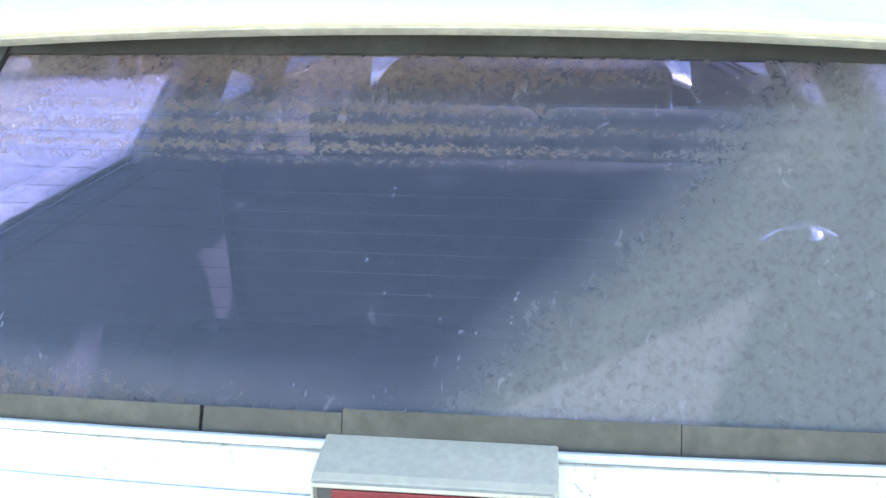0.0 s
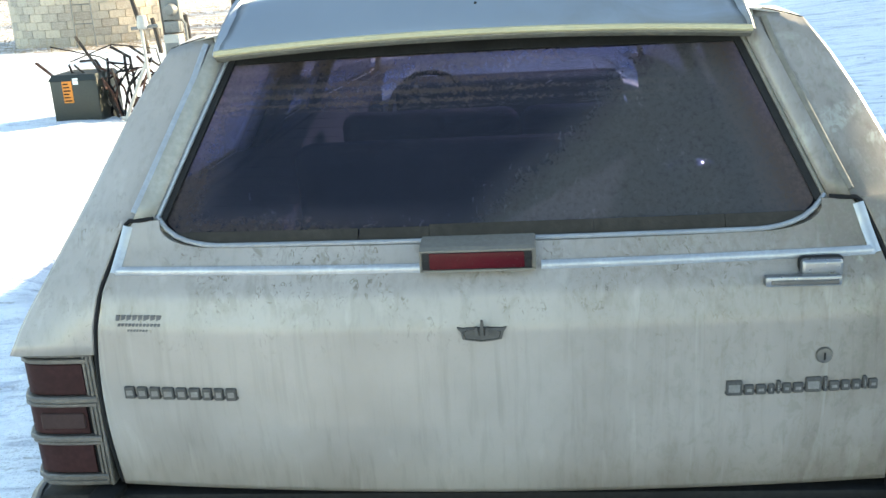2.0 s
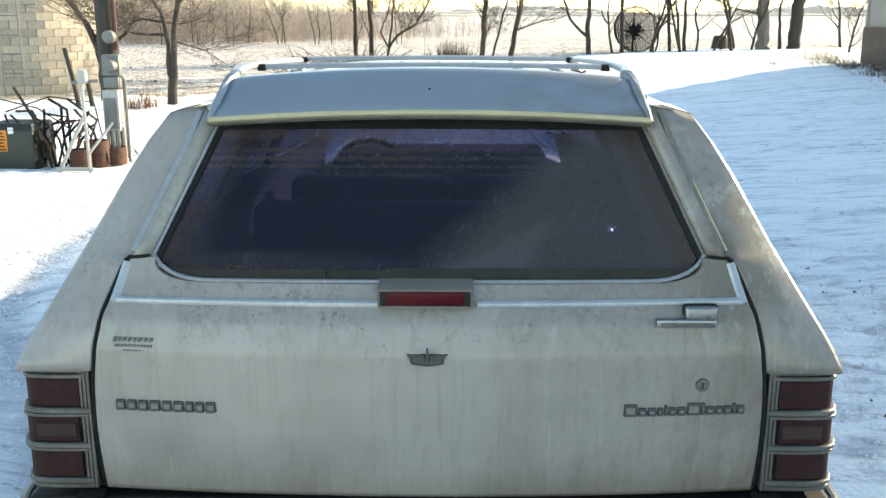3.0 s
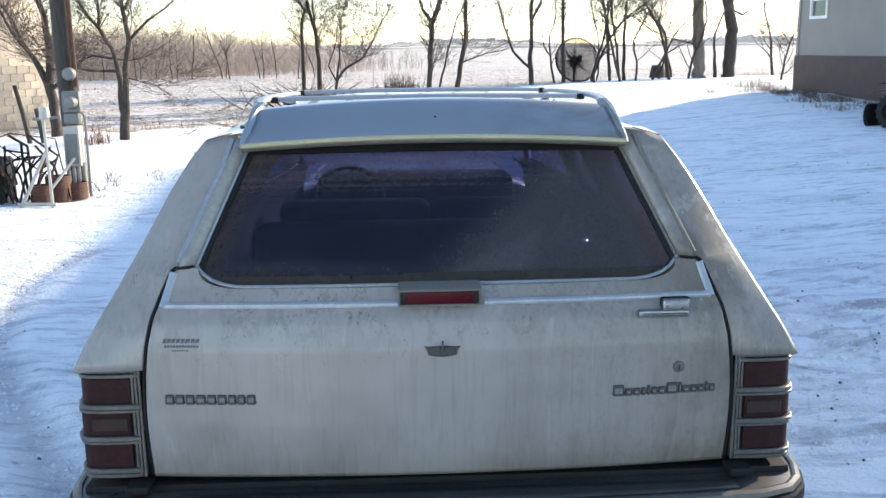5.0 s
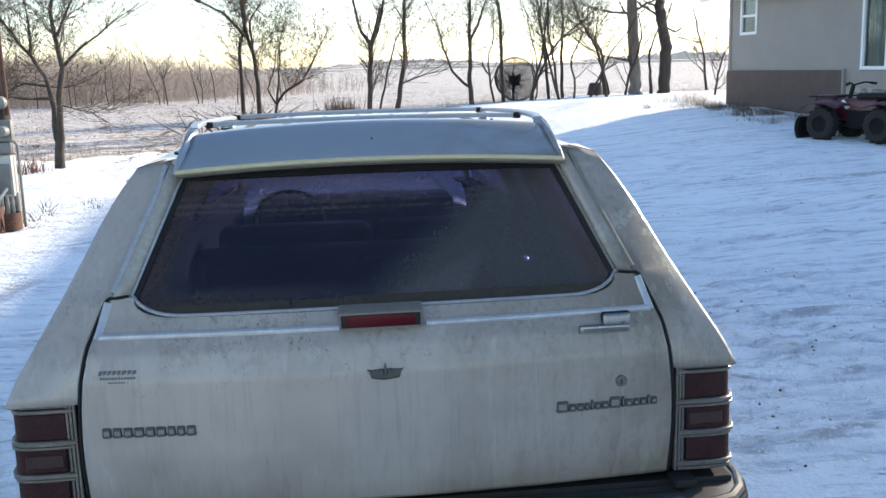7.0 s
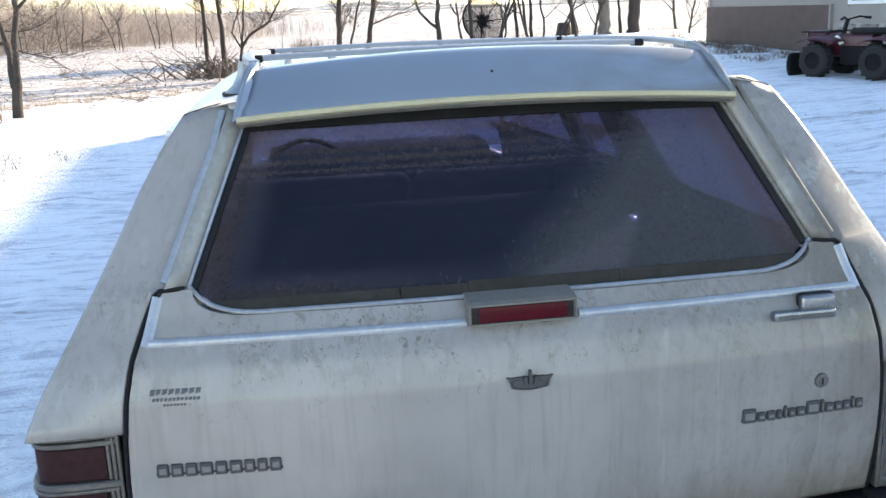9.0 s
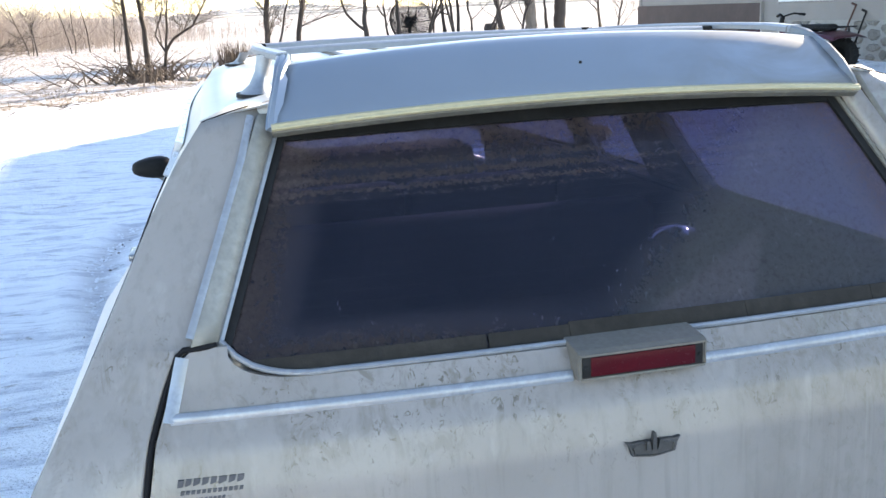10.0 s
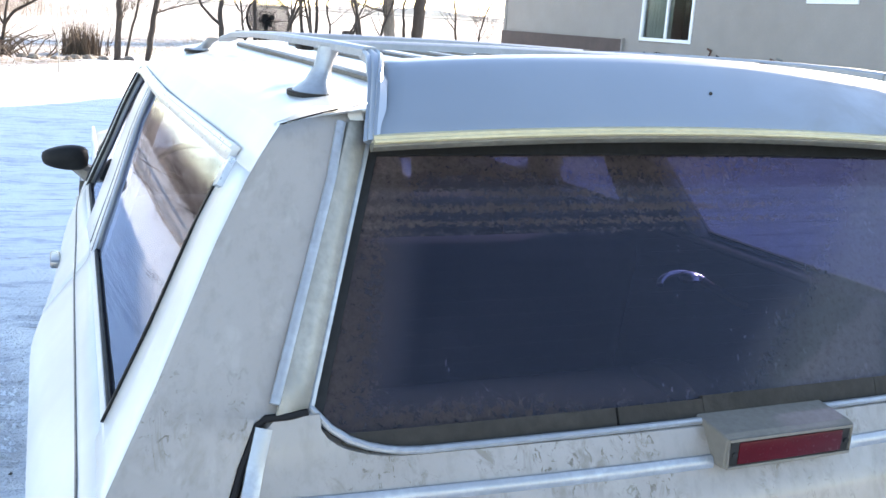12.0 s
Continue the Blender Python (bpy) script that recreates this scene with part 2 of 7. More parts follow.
def pane_material(name, tint, gloss=0.08, dust=0.0, dust_colour=(0.50, 0.45, 0.37), banded=False):
    """Thin glass: tinted transmission, a mirror share from Fresnel, and a film of dust that scatters light both ways."""
    m, t, p = nodes_of(name)
    t.nodes.remove(p)
    out = t.nodes["Material Output"]
    clear = add(t, "BsdfTransparent", Color=(*tint, 1))
    shine = add(t, "BsdfGlossy", Color=(0.75, 0.83, 1, 1), Roughness=0.03)
    facing = add(t, "LayerWeight", Blend=0.5)
    power = t.nodes.new("ShaderNodeMath")
    power.operation = "POWER"
    t.links.new(facing.outputs["Facing"], power.inputs[0])
    power.inputs[1].default_value = 4.0
    mix = t.nodes.new("ShaderNodeMixShader")
    t.links.new(calc(t, "ADD", calc(t, "MULTIPLY", power.outputs[0], 0.92), 0.022), mix.inputs[0])
    t.links.new(clear.outputs[0], mix.inputs[1])
    t.links.new(shine.outputs[0], mix.inputs[2])
    last = mix.outputs[0]
    if dust:
        v = coords(t)
        grain = noise_of(t, v, 110, 6, 0.75, 0.4)
        runs = noise_of(t, coords(t, (45, 45, 5)), 1, 4, 0.6)
        broad = noise_of(t, v, 3.2, 3)
        amount = calc(t, "ADD", calc(t, "MULTIPLY", grey(t, grain, 0.42, 0.75), 0.07), calc(t, "MULTIPLY", grey(t, runs, 0.55, 0.75), 0.08))
        amount = calc(t, "ADD", calc(t, "MULTIPLY", amount, grey(t, broad, 0.25, 0.7)), dust)
        if banded:
            sep = t.nodes.new("ShaderNodeSeparateXYZ")
            t.links.new(v, sep.inputs[0])
            jags = noise_of(t, coords(t, (120, 120, 140)), 1, 5, 0.8)
            zz = plain(t, "ADD", sep.outputs["Z"], plain(t, "MULTIPLY", plain(t, "SUBTRACT", jags, 0.5), 0.032))
            # dried wash marks left by the wiper-less glass: a brown film at the top that ends in ragged lines
            mud = calc(t, "MULTIPLY", grey(t, zz, 1.372, 1.405), 0.38)
            for z0, w, s in ((1.3729, 0.0070, 0.30), (1.3558, 0.0066, 0.38), (1.3384, 0.0044, 0.36), (1.3265, 0.0018, 0.24)):
                mud = calc(t, "ADD", mud, calc(t, "MULTIPLY", grey(t, plain(t, "ABSOLUTE", plain(t, "SUBTRACT", zz, z0), 0.0), w * 1.35, w * 0.25), s))
            mud = calc(t, "MULTIPLY", mud, grey(t, plain(t, "ADD", sep.outputs["X"], plain(t, "MULTIPLY", broad, 0.35)), 0.60, 0.15))
            mud = calc(t, "MULTIPLY", mud, grey(t, noise_of(t, coords(t, (9, 9, 30)), 1, 4, 0.7), 0.14, 0.42))
            # slanted pale veil on the right: sunlight on the dust put into the film
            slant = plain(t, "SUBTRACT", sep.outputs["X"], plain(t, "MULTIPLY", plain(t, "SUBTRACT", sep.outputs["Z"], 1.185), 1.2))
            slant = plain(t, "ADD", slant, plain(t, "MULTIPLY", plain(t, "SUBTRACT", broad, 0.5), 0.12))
            lit_veil = calc(t, "MULTIPLY", grey(t, slant, 0.0, 0.13), 0.195)
            lit_veil = calc(t, "MULTIPLY", lit_veil, calc(t, "ADD", calc(t, "MULTIPLY", grey(t, grain, 0.35, 0.65), 0.6), 0.72))
            side = plain(t, "ADD", plain(t, "ABSOLUTE", sep.outputs["X"], 0.0), plain(t, "MULTIPLY", plain(t, "SUBTRACT", sep.outputs["Z"], 1.15), 0.36))
            rim = calc(t, "MAXIMUM", grey(t, plain(t, "ADD", side, plain(t, "MULTIPLY", jags, 0.05)), 0.535, 0.640), calc(t, "MULTIPLY", grey(t, zz, 1.165, 1.115), grey(t, sep.outputs["X"], 0.05, -0.45)))
            mud = calc(t, "ADD", mud, calc(t, "MULTIPLY", rim, 0.44))
            mud = calc(t, "MULTIPLY", mud, calc(t, "ADD", calc(t, "MULTIPLY", grey(t, grain, 0.3, 0.58), 0.55), 0.45))
            drips = calc(t, "MULTIPLY", grey(t, noise_of(t, coords(t, (85, 85, 30)), 1, 2, 0.5, 0.6), 0.67, 0.72), grey(t, broad, 0.42, 0.58))
            amount = calc(t, "ADD", amount, calc(t, "MULTIPLY", drips, 0.16))
            flecks = calc(t, "MULTIPLY", grey(t, noise_of(t, coords(t, (230, 230, 75)), 1, 3, 0.6, 0.8), 0.64, 0.70), grey(t, noise_of(t, v, 7, 3), 0.40, 0.60))
            amount = calc(t, "ADD", amount, calc(t, "MULTIPLY", flecks, 0.09))
            amount = calc(t, "ADD", calc(t, "ADD", amount, lit_veil), mud)
        diff = add(t, "BsdfDiffuse", Color=(*dust_colour, 1))
        tran = add(t, "BsdfTranslucent", Color=(*dust_colour, 1))
        if banded:
            tone = blend(t, calc(t, "MULTIPLY", lit_veil, 6.0), dust_colour, (0.355, 0.345, 0.325))
            tone = blend(t, calc(t, "MULTIPLY", mud, 4.0), tone, (0.205, 0.160, 0.150))
            t.links.new(tone, diff.inputs["Color"])
            t.links.new(blend(t, calc(t, "MULTIPLY", mud, 4.0), (0.215, 0.255, 0.46), (0.16, 0.123, 0.118)), tran.inputs["Color"])
        both = t.nodes.new("ShaderNodeMixShader")
        both.inputs[0].default_value = 0.6 if banded else 0.9
        t.links.new(diff.outputs[0], both.inputs[1])
        t.links.new(tran.outputs[0], both.inputs[2])
        over = t.nodes.new("ShaderNodeMixShader")
        t.links.new(amount, over.inputs[0])
        t.links.new(last, over.inputs[1])
        t.links.new(both.outputs[0], over.inputs[2])
        last = over.outputs[0]
    t.links.new(last, out.inputs["Surface"])
    return m


def snow_material():
    """Thin trodden snow: soft drifts, tyre-pressed icy tracks, grit and bits of bare gravel; relief shading is streaked
    into the colour.
    """
    m, t, p = nodes_of("trodden_snow")
    v = coords(t)
    broad = noise_of(t, v, 0.35, 4)
    lumps = noise_of(t, v, 5.5, 5, 0.6)
    fine = noise_of(t, v, 45, 4, 0.65)
    swirl = noise_of(t, coords(t, (0.45, 2.6, 1)), 1.3, 6, 0.72, 0.9)
    ripple = noise_of(t, coords(t, (1.1, 7.5, 1)), 1.2, 5, 0.68, 0.5)
    crumbs = noise_of(t, coords(t, (5, 14, 10)), 1.0, 5, 0.7, 0.3)
    wear_and_shade = t.nodes.new("ShaderNodeAttribute")
    wear_and_shade.attribute_name = "wear_and_shade"
    worn = calc(t, "MULTIPLY", wear_and_shade.outputs["Fac"], grey(t, lumps, 0.28, 0.46))
    col = ramp(t, broad, [(0.3, (0.87, 0.91, 0.955)), (0.7, (0.92, 0.95, 0.985))])
    # blue-grey streaks and ripples: shading of the snow's relief put into its colour
    shade_streak = grey(t, swirl, 0.54, 0.66)
    col = blend(t, calc(t, "MULTIPLY", shade_streak, 0.46), col, (0.47, 0.51, 0.59))
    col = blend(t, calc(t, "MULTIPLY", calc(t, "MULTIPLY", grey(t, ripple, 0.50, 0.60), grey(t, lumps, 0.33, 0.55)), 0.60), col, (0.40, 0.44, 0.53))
    col = blend(t, calc(t, "MULTIPLY", worn, 0.85), col, (0.36, 0.36, 0.39))
    grit = calc(t, "MULTIPLY", grey(t, crumbs, 0.585, 0.64), calc(t, "ADD", grey(t, swirl, 0.46, 0.60), wear_and_shade.outputs["Fac"]))
    col = blend(t, calc(t, "MULTIPLY", grit, 0.62), col, (0.20, 0.18, 0.16))
    t.links.new(col, p.inputs["Base Color"])
    p.inputs["Roughness"].default_value = 0.75
    p.inputs["Specular IOR Level"].default_value = 0.25
    h = calc(t, "ADD", calc(t, "MULTIPLY", lumps, 0.5), calc(t, "ADD", calc(t, "MULTIPLY", fine, 0.2), calc(t, "MULTIPLY", crumbs, 0.2)))
    h = calc(t, "ADD", h, calc(t, "MULTIPLY", ripple, 0.3))
    bump_of(t, p, h, 1.0, 0.20)
    return m


def field_material():
    """Snowed-over stubble field, with dark crop rows showing through."""
    m, t, p = nodes_of("snowy_stubble")
    v = coords(t)
    rows = noise_of(t, coords(t, (0.5, 2.2, 1)), 1.0, 5, 0.7, 0.3)
    specks = noise_of(t, coords(t, (4.5, 3.0, 3)), 1.0, 6, 0.78)
    broad = noise_of(t, v, 0.05, 3)
    col = ramp(t, broad, [(0.3, (0.60, 0.575, 0.57)), (0.7, (0.72, 0.69, 0.68))])
    mask = calc(t, "MULTIPLY", grey(t, rows, 0.28, 0.50), grey(t, specks, 0.44, 0.49))
    col = blend(t, calc(t, "MULTIPLY", mask, 0.95), col, (0.22, 0.17, 0.12))
    t.links.new(col, p.inputs["Base Color"])
    p.inputs["Roughness"].default_value = 0.85
    bump_of(t, p, specks, 0.5, 0.06)
    return m


PAINT = paint_material()
ROOF = roof_material()
CHROME = simple("dull_chrome", (0.25, 0.257, 0.265), 0.3, 0.9, 0.2, 14, 90, 0.08, 0.001)
BRIGHT = simple("bright_trim", (0.33, 0.345, 0.36), 0.34, 0.6, 0.2, 20, 120, 0.06, 0.001)
# paler copy of the bright trim, with light from the snow in its colour
SNOWLIT_TRIM = simple("snowlit_trim", (0.50, 0.52, 0.535), 0.3, 0.5, 0.12, 20, 120, 0.05, 0.001)
MIRROR, mirror_tree, mirror_shader = nodes_of("polished_chrome")
mirror_shader.inputs["Metallic"].default_value, mirror_shader.inputs["Roughness"].default_value = 1.0, 0.24
t_scratch = noise_of(mirror_tree, coords(mirror_tree), 90, 3)
mirror_tree.links.new(ramp(mirror_tree, t_scratch, [(0.3, (0.8, 0.8, 0.8)), (0.7, (0.95, 0.95, 0.95))]), mirror_shader.inputs["Base Color"])
GRIMY = simple("grimy_chrome", (0.125, 0.117, 0.105), 0.45, 0.55, 0.3, 18, 90, 0.12, 0.001)
ALLOY = simple("brushed_rack_metal", (0.27, 0.295, 0.325), 0.45, 0.5, 0.12, 10, 110, 0.05, 0.001)
SPOILER, spoiler_tree, spoiler_shader = nodes_of("deflector_paint")
spoiler_x = spoiler_tree.nodes.new("ShaderNodeSeparateXYZ")
spoiler_tree.links.new(coords(spoiler_tree), spoiler_x.inputs[0])
spoiler_stain = noise_of(spoiler_tree, coords(spoiler_tree, (5, 5, 12)), 1.0, 4, 0.6, 0.5)
spoiler_film = calc(spoiler_tree, "MULTIPLY", grey(spoiler_tree, spoiler_x.outputs["X"], 0.02, 0.42), grey(spoiler_tree, spoiler_stain, 0.30, 0.62))
spoiler_base = ramp(spoiler_tree, noise_of(spoiler_tree, coords(spoiler_tree), 3.5), [(0.3, (0.20, 0.23, 0.265)), (0.7, (0.222, 0.253, 0.288))])
spoiler_tree.links.new(blend(spoiler_tree, calc(spoiler_tree, "MULTIPLY", spoiler_film, 0.7), spoiler_base, (0.12, 0.108, 0.09)), spoiler_shader.inputs["Base Color"])
spoiler_tree.links.new(calc(spoiler_tree, "ADD", calc(spoiler_tree, "MULTIPLY", spoiler_film, 0.25), 0.32), spoiler_shader.inputs["Roughness"])
spoiler_shader.inputs["Metallic"].default_value = 0.45
# dirt on the right-hand pillar trim; painted shade on the lip's bead
DIRTY_SHADED_TRIM = simple("dirty_shaded_trim", (0.15, 0.138, 0.11), 0.6, 0.1, 0.3, 20, 90, 0.15, 0.001)
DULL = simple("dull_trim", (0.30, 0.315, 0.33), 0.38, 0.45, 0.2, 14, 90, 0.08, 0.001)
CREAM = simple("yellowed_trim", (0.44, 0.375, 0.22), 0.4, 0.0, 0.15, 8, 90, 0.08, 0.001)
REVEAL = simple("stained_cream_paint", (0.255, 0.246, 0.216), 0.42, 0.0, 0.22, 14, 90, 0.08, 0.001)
BLACK = simple("black_rubber", (0.018, 0.018, 0.018), 0.6, 0.0, 0.3, 12, 90, 0.1, 0.001)
GAP = simple("dark_jamb", (0.012, 0.012, 0.013), 0.8, 0.0, 0.2)
TAUPE = simple("taupe_plastic", (0.150, 0.137, 0.117), 0.55, 0.0, 0.15, 10, 120, 0.08, 0.001)
RED_LENS = simple("red_lens", (0.06, 0.0035, 0.007), 0.25, 0.0, 0.2, 25, 140, 0.05, 0.001)
RED_LENS.node_tree.nodes["Principled BSDF"].inputs["Specular IOR Level"].default_value = 0.2
DIRTY_LENS = simple("dirty_red_lens", (0.030, 0.0115, 0.012), 0.6, 0.0, 0.35, 22, 110, 0.1, 0.001)
SMOKE_LENS = simple("dirty_clear_lens", (0.042, 0.026, 0.025), 0.6, 0.0, 0.25, 22, 110, 0.1, 0.001)
BADGE = simple("badge_metal", (0.058, 0.056, 0.053), 0.55, 0.3, 0.3, 60, 200, 0.2, 0.001)
INK = simple("sticker_ink", (0.07, 0.07, 0.075), 0.5, 0.0, 0.2)
BUMPER = simple("dirty_bumper", (0.062, 0.058, 0.052), 0.42, 0.3, 0.35, 5, 80, 0.1, 0.002)
PAD = simple("worn_rubber_pad", (0.026, 0.027, 0.027), 0.55, 0.0, 0.3, 9, 90, 0.15, 0.001)
NAVY = simple("navy_vinyl", (0.014, 0.016, 0.032), 0.85, 0.0, 0.25, 6, 60, 0.12, 0.002)
HEADLINER = simple("headliner_cloth", (0.05, 0.055, 0.085), 0.85, 0.0, 0.15, 6, 120, 0.1, 0.002)
TYRE = simple("tyre_rubber", (0.009, 0.0088, 0.0085), 0.85, 0.0, 0.3, 12, 60, 0.3, 0.004)
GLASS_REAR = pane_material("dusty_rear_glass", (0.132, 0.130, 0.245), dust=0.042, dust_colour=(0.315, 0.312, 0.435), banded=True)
GLASS_SIDE = pane_material("tinted_side_glass", (0.42, 0.44, 0.55), dust=0.03)
GLASS_CLEAR = pane_material("windscreen_glass", (0.62, 0.66, 0.72), dust=0.04)
for dark in (GAP, BLACK, TAUPE, RED_LENS, DIRTY_LENS, SMOKE_LENS):
    dark.node_tree.nodes["Principled BSDF"].inputs["Specular IOR Level"].default_value = 0.12
SNOW = snow_material()
FIELD = field_material()


# ---- ground: one sheet of snow from the yard to the horizon ----
RUTS = (((-1.3, 1.0), (-1.98, 2.19), (-2.5, 3.15), (-2.77, 4.1), (-2.88, 4.9), (-2.8, 6.0)), ((-1.03, 2.4), (-1.1, 3.35), (-1.3, 4.1), (-1.44, 4.8), (-1.49, 5.6), (-1.38, 6.7)),
        ((1.2, 1.62), (1.75, 1.52), (2.4, 1.42), (3.6, 1.5)), ((1.2, 2.1), (1.85, 1.96), (2.3, 1.83), (3.8, 1.75)), ((1.2, 2.36), (2.1, 2.2), (2.6, 2.09), (4.2, 2.1)), ((1.2, 2.55), (2.0, 2.46), (2.75, 2.4), (4.6, 2.5)),
        ((1.4, 3.5), (2.2, 3.2), (2.55, 2.87), (2.95, 2.74), (4.8, 2.7)), ((1.4, 4.2), (2.55, 3.44), (3.1, 2.98), (4.8, 2.9)), ((1.5, 4.7), (2.4, 4.0), (2.8, 3.58), (4.6, 3.2)), ((1.6, 5.3), (3.15, 4.25), (3.55, 3.8), (6.0, 3.4)), ((1.6, 5.7), (2.85, 5.0), (3.7, 4.42), (6.5, 4.2)),
        ((1.5, 6.6), (4.5, 6.1), (8.0, 6.3)), ((2.0, 8.2), (4.6, 7.6), (8.0, 7.9)), ((3.2, 10.6), (5.2, 10.1), (6.6, 9.2), (9.0, 9.3)))
BARE = ((3.07, 3.63, 0.24, 0.05), (2.07, 1.6, 0.10, 0.05), (2.27, 1.66, 0.10, 0.045), (2.73, 2.51, 0.12, 0.04), (1.68, 1.48, 0.12, 0.04), (4.9, 9.9, 0.5, 0.08), (6.3, 9.3, 0.6, 0.07))


def rut_distance(x, y):
    if not (-5 < x < 10 and -1 < y < 14):
        return 9.0
    d = 9.0
    for path in RUTS:
        for (ax, ay), (bx, by) in zip(path, path[1:]):
            ux, uy = bx - ax, by - ay
            k = min(1, max(0, ((x - ax) * ux + (y - ay) * uy) / (ux * ux + uy * uy)))
            d = min(d, math.hypot(x - ax - k * ux, y - ay - k * uy))
    return d


def rut_depth(x, y):
    d = rut_distance(x, y)
    if d > 1:
        return 0.0
    if x > 0:
        deep = 0.6 + 0.7 * noise.noise((x * 0.9, y * 2.0, 2))
        return deep * (-0.040 * math.exp(-(d / 0.06) ** 2) + 0.022 * math.exp(-((d - 0.13) / 0.05) ** 2))
    return -0.024 * math.exp(-(d / 0.11) ** 2) + 0.014 * math.exp(-((d - 0.20) / 0.07) ** 2)


def ground_z(x, y):
    r = math.hypot(x, y)
    rise = smooth01(2.2, 9.0, x) * (0.29 + 0.018 * min(16, max(0, y - 8))) * (1 - 0.75 * smooth01(27, 42, y)) * (1 - smooth01(40, 80, abs(x)))
    hills = smooth01(160, 900, r) * (4.0 + 5.0 * noise.noise((x * 0.0016, y * 0.0016, 3.1)))
    lumps = 0.035 * noise.noise((x * 0.6, y * 0.6, 0)) + 0.026 * noise.noise((x * 1.7, y * 2.6, 5)) + 0.016 * noise.noise((x * 3.7, y * 5.2, 9)) if r < 70 else 0.0
    flat = smooth01(0.9, 2.2, abs(x)) if -0.6 < y < 5.6 else 1.0
    dip = 0.10 * math.exp(-((x - 8.9) ** 2 + (y - 13.3) ** 2) / 6.0)
    return rise + hills - dip + lumps * flat + rut_depth(x, y)


def steps(bands):
    out = []
    for a, b, d in bands:
        n = max(1, round((b - a) / d))
        out += [a + (b - a) * i / n for i in range(n)]
    return out + [bands[-1][1]]


gx = steps([(-2600, -600, 250), (-600, -120, 40), (-120, -30, 6), (-30, -8, 1.0), (-8, -3.4, 0.2), (-3.4, -1, 0.06), (-1, 1, 0.2), (1, 6, 0.08), (6, 14, 0.3), (14, 40, 1.6), (40, 120, 8), (120, 600, 40), (600, 2600, 250)])
gy = steps([(-2600, -600, 250), (-600, -60, 40), (-60, -8, 4), (-8, -1, 0.5), (-1, 1, 0.12), (1, 6.8, 0.045), (6.8, 11, 0.1), (11, 15, 0.2), (15, 32, 0.5), (32, 70, 2), (70, 160, 6), (160, 600, 30), (600, 2600, 120)])
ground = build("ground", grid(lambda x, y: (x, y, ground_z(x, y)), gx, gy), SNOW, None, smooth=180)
ground.data.materials.append(FIELD)
wear_and_shade = ground.data.attributes.new("wear_and_shade", "FLOAT", "POINT")


def wear_and_shade_at(x, y):
    """How far tyres have pressed or scraped the snow off, plus rut shade on the right."""
    if not (-5 < x < 10 and -1 < y < 14):
        return 0.0
    # right of the car the value also darkens the ruts, as painted shade
    k = 0.6 * math.exp(-(rut_distance(x, y) / 0.11) ** 2) if x < 0 else 0.55 * math.exp(-(rut_distance(x, y) / 0.05) ** 2) * (0.55 + 0.6 * noise.noise((x * 1.1, y * 3, 8)))
    for bx, by, rx, ry in BARE:
        q = ((x - bx) / rx) ** 2 + ((y - by) / ry) ** 2 + 0.5 * noise.noise((x * 9, y * 22, 3))
        k = max(k, 0.9 * smooth01(1.5, 0.6, q))
    return k


wear_and_shade.data.foreach_set("value", [wear_and_shade_at(v.co.x, v.co.y) for v in ground.data.vertices])


def field_edge(x):
    return lerp([(-60, 17), (-8, 18.5), (-3, 20.5), (0, 26), (5, 38), (12, 47), (30, 50), (60, 52)], x)


for poly in ground.data.polygons:
    c = poly.center
    if c.y > field_edge(c.x) + 1.2 * noise.noise((c.x * 0.3, c.y * 0.3, 1)) or abs(c.x) > 70 or c.y < -60:
        poly.material_index = 1
tagged(ground, "snow-covered yard and drive with tyre marks, stubble field beyond", "ground", kind="structure")



def lumps(rng, spots, size):
    """Small irregular lumps lying on the ground."""
    verts, faces = [], []
    for x, y in spots:
        z = ground_z(x, y)
        n, r = len(verts), size * rng.uniform(0.4, 1.5)
        a, k = rng.uniform(0, 3.14), rng.uniform(0.5, 0.9)
        ca, sa = math.cos(a) * r, math.sin(a) * r
        verts += [(x + ca, y + sa, z), (x - sa * k, y + ca * k, z), (x - ca, y - sa, z), (x + sa * k, y - ca * k, z), (x + ca * 0.2, y + sa * 0.2, z + r * rng.uniform(0.4, 0.9))]
        faces += [(n, n + 1, n + 4), (n + 1, n + 2, n + 4), (n + 2, n + 3, n + 4), (n + 3, n, n + 4)]
    return verts, faces


rng = random.Random(21)


def rut_side(rng, count):
    out = []
    while len(out) < count:
        path = RUTS[rng.randrange(len(RUTS))]
        k = rng.randrange(len(path) - 1)
        (ax, ay), (bx, by) = path[k], path[k + 1]
        f = rng.random()
        x, y = ax + (bx - ax) * f + rng.gauss(0, 0.05), ay + (by - ay) * f + rng.gauss(0, 0.20)
        if abs(x) > 1.05 or y > 5.6:
            out.append((x, y))
    return out


loose = [(x, y) for x, y in [(rng.uniform(-4.5, 9), rng.uniform(-0.5, 12)) for _ in range(2600)] if abs(x) > 1.1 or y > 5.8]
tagged(build("snow_clods", lumps(rng, rut_side(rng, 3600) + loose, 0.016), SNOW, None, smooth=0), "small clods of trodden snow along the tyre tracks", "snow clods", kind="stuff")
GRAVEL = simple("dark_gravel", (0.10, 0.09, 0.08), 0.9, 0.0, 0.4, 8, 60, 0.3, 0.004)
tagged(build("gravel", lumps(rng, rut_side(rng, 260) + loose[:80], 0.011), GRAVEL, None, smooth=0), "bits of dark gravel showing in the snow", "gravel", kind="stuff")

# ---- the car: an old full-size station wagon, tail towards the camera ----
car = thing("station_wagon", (0, 2.5, 0), "old dirty white station wagon parked on snow, seen from its tailgate", "car")

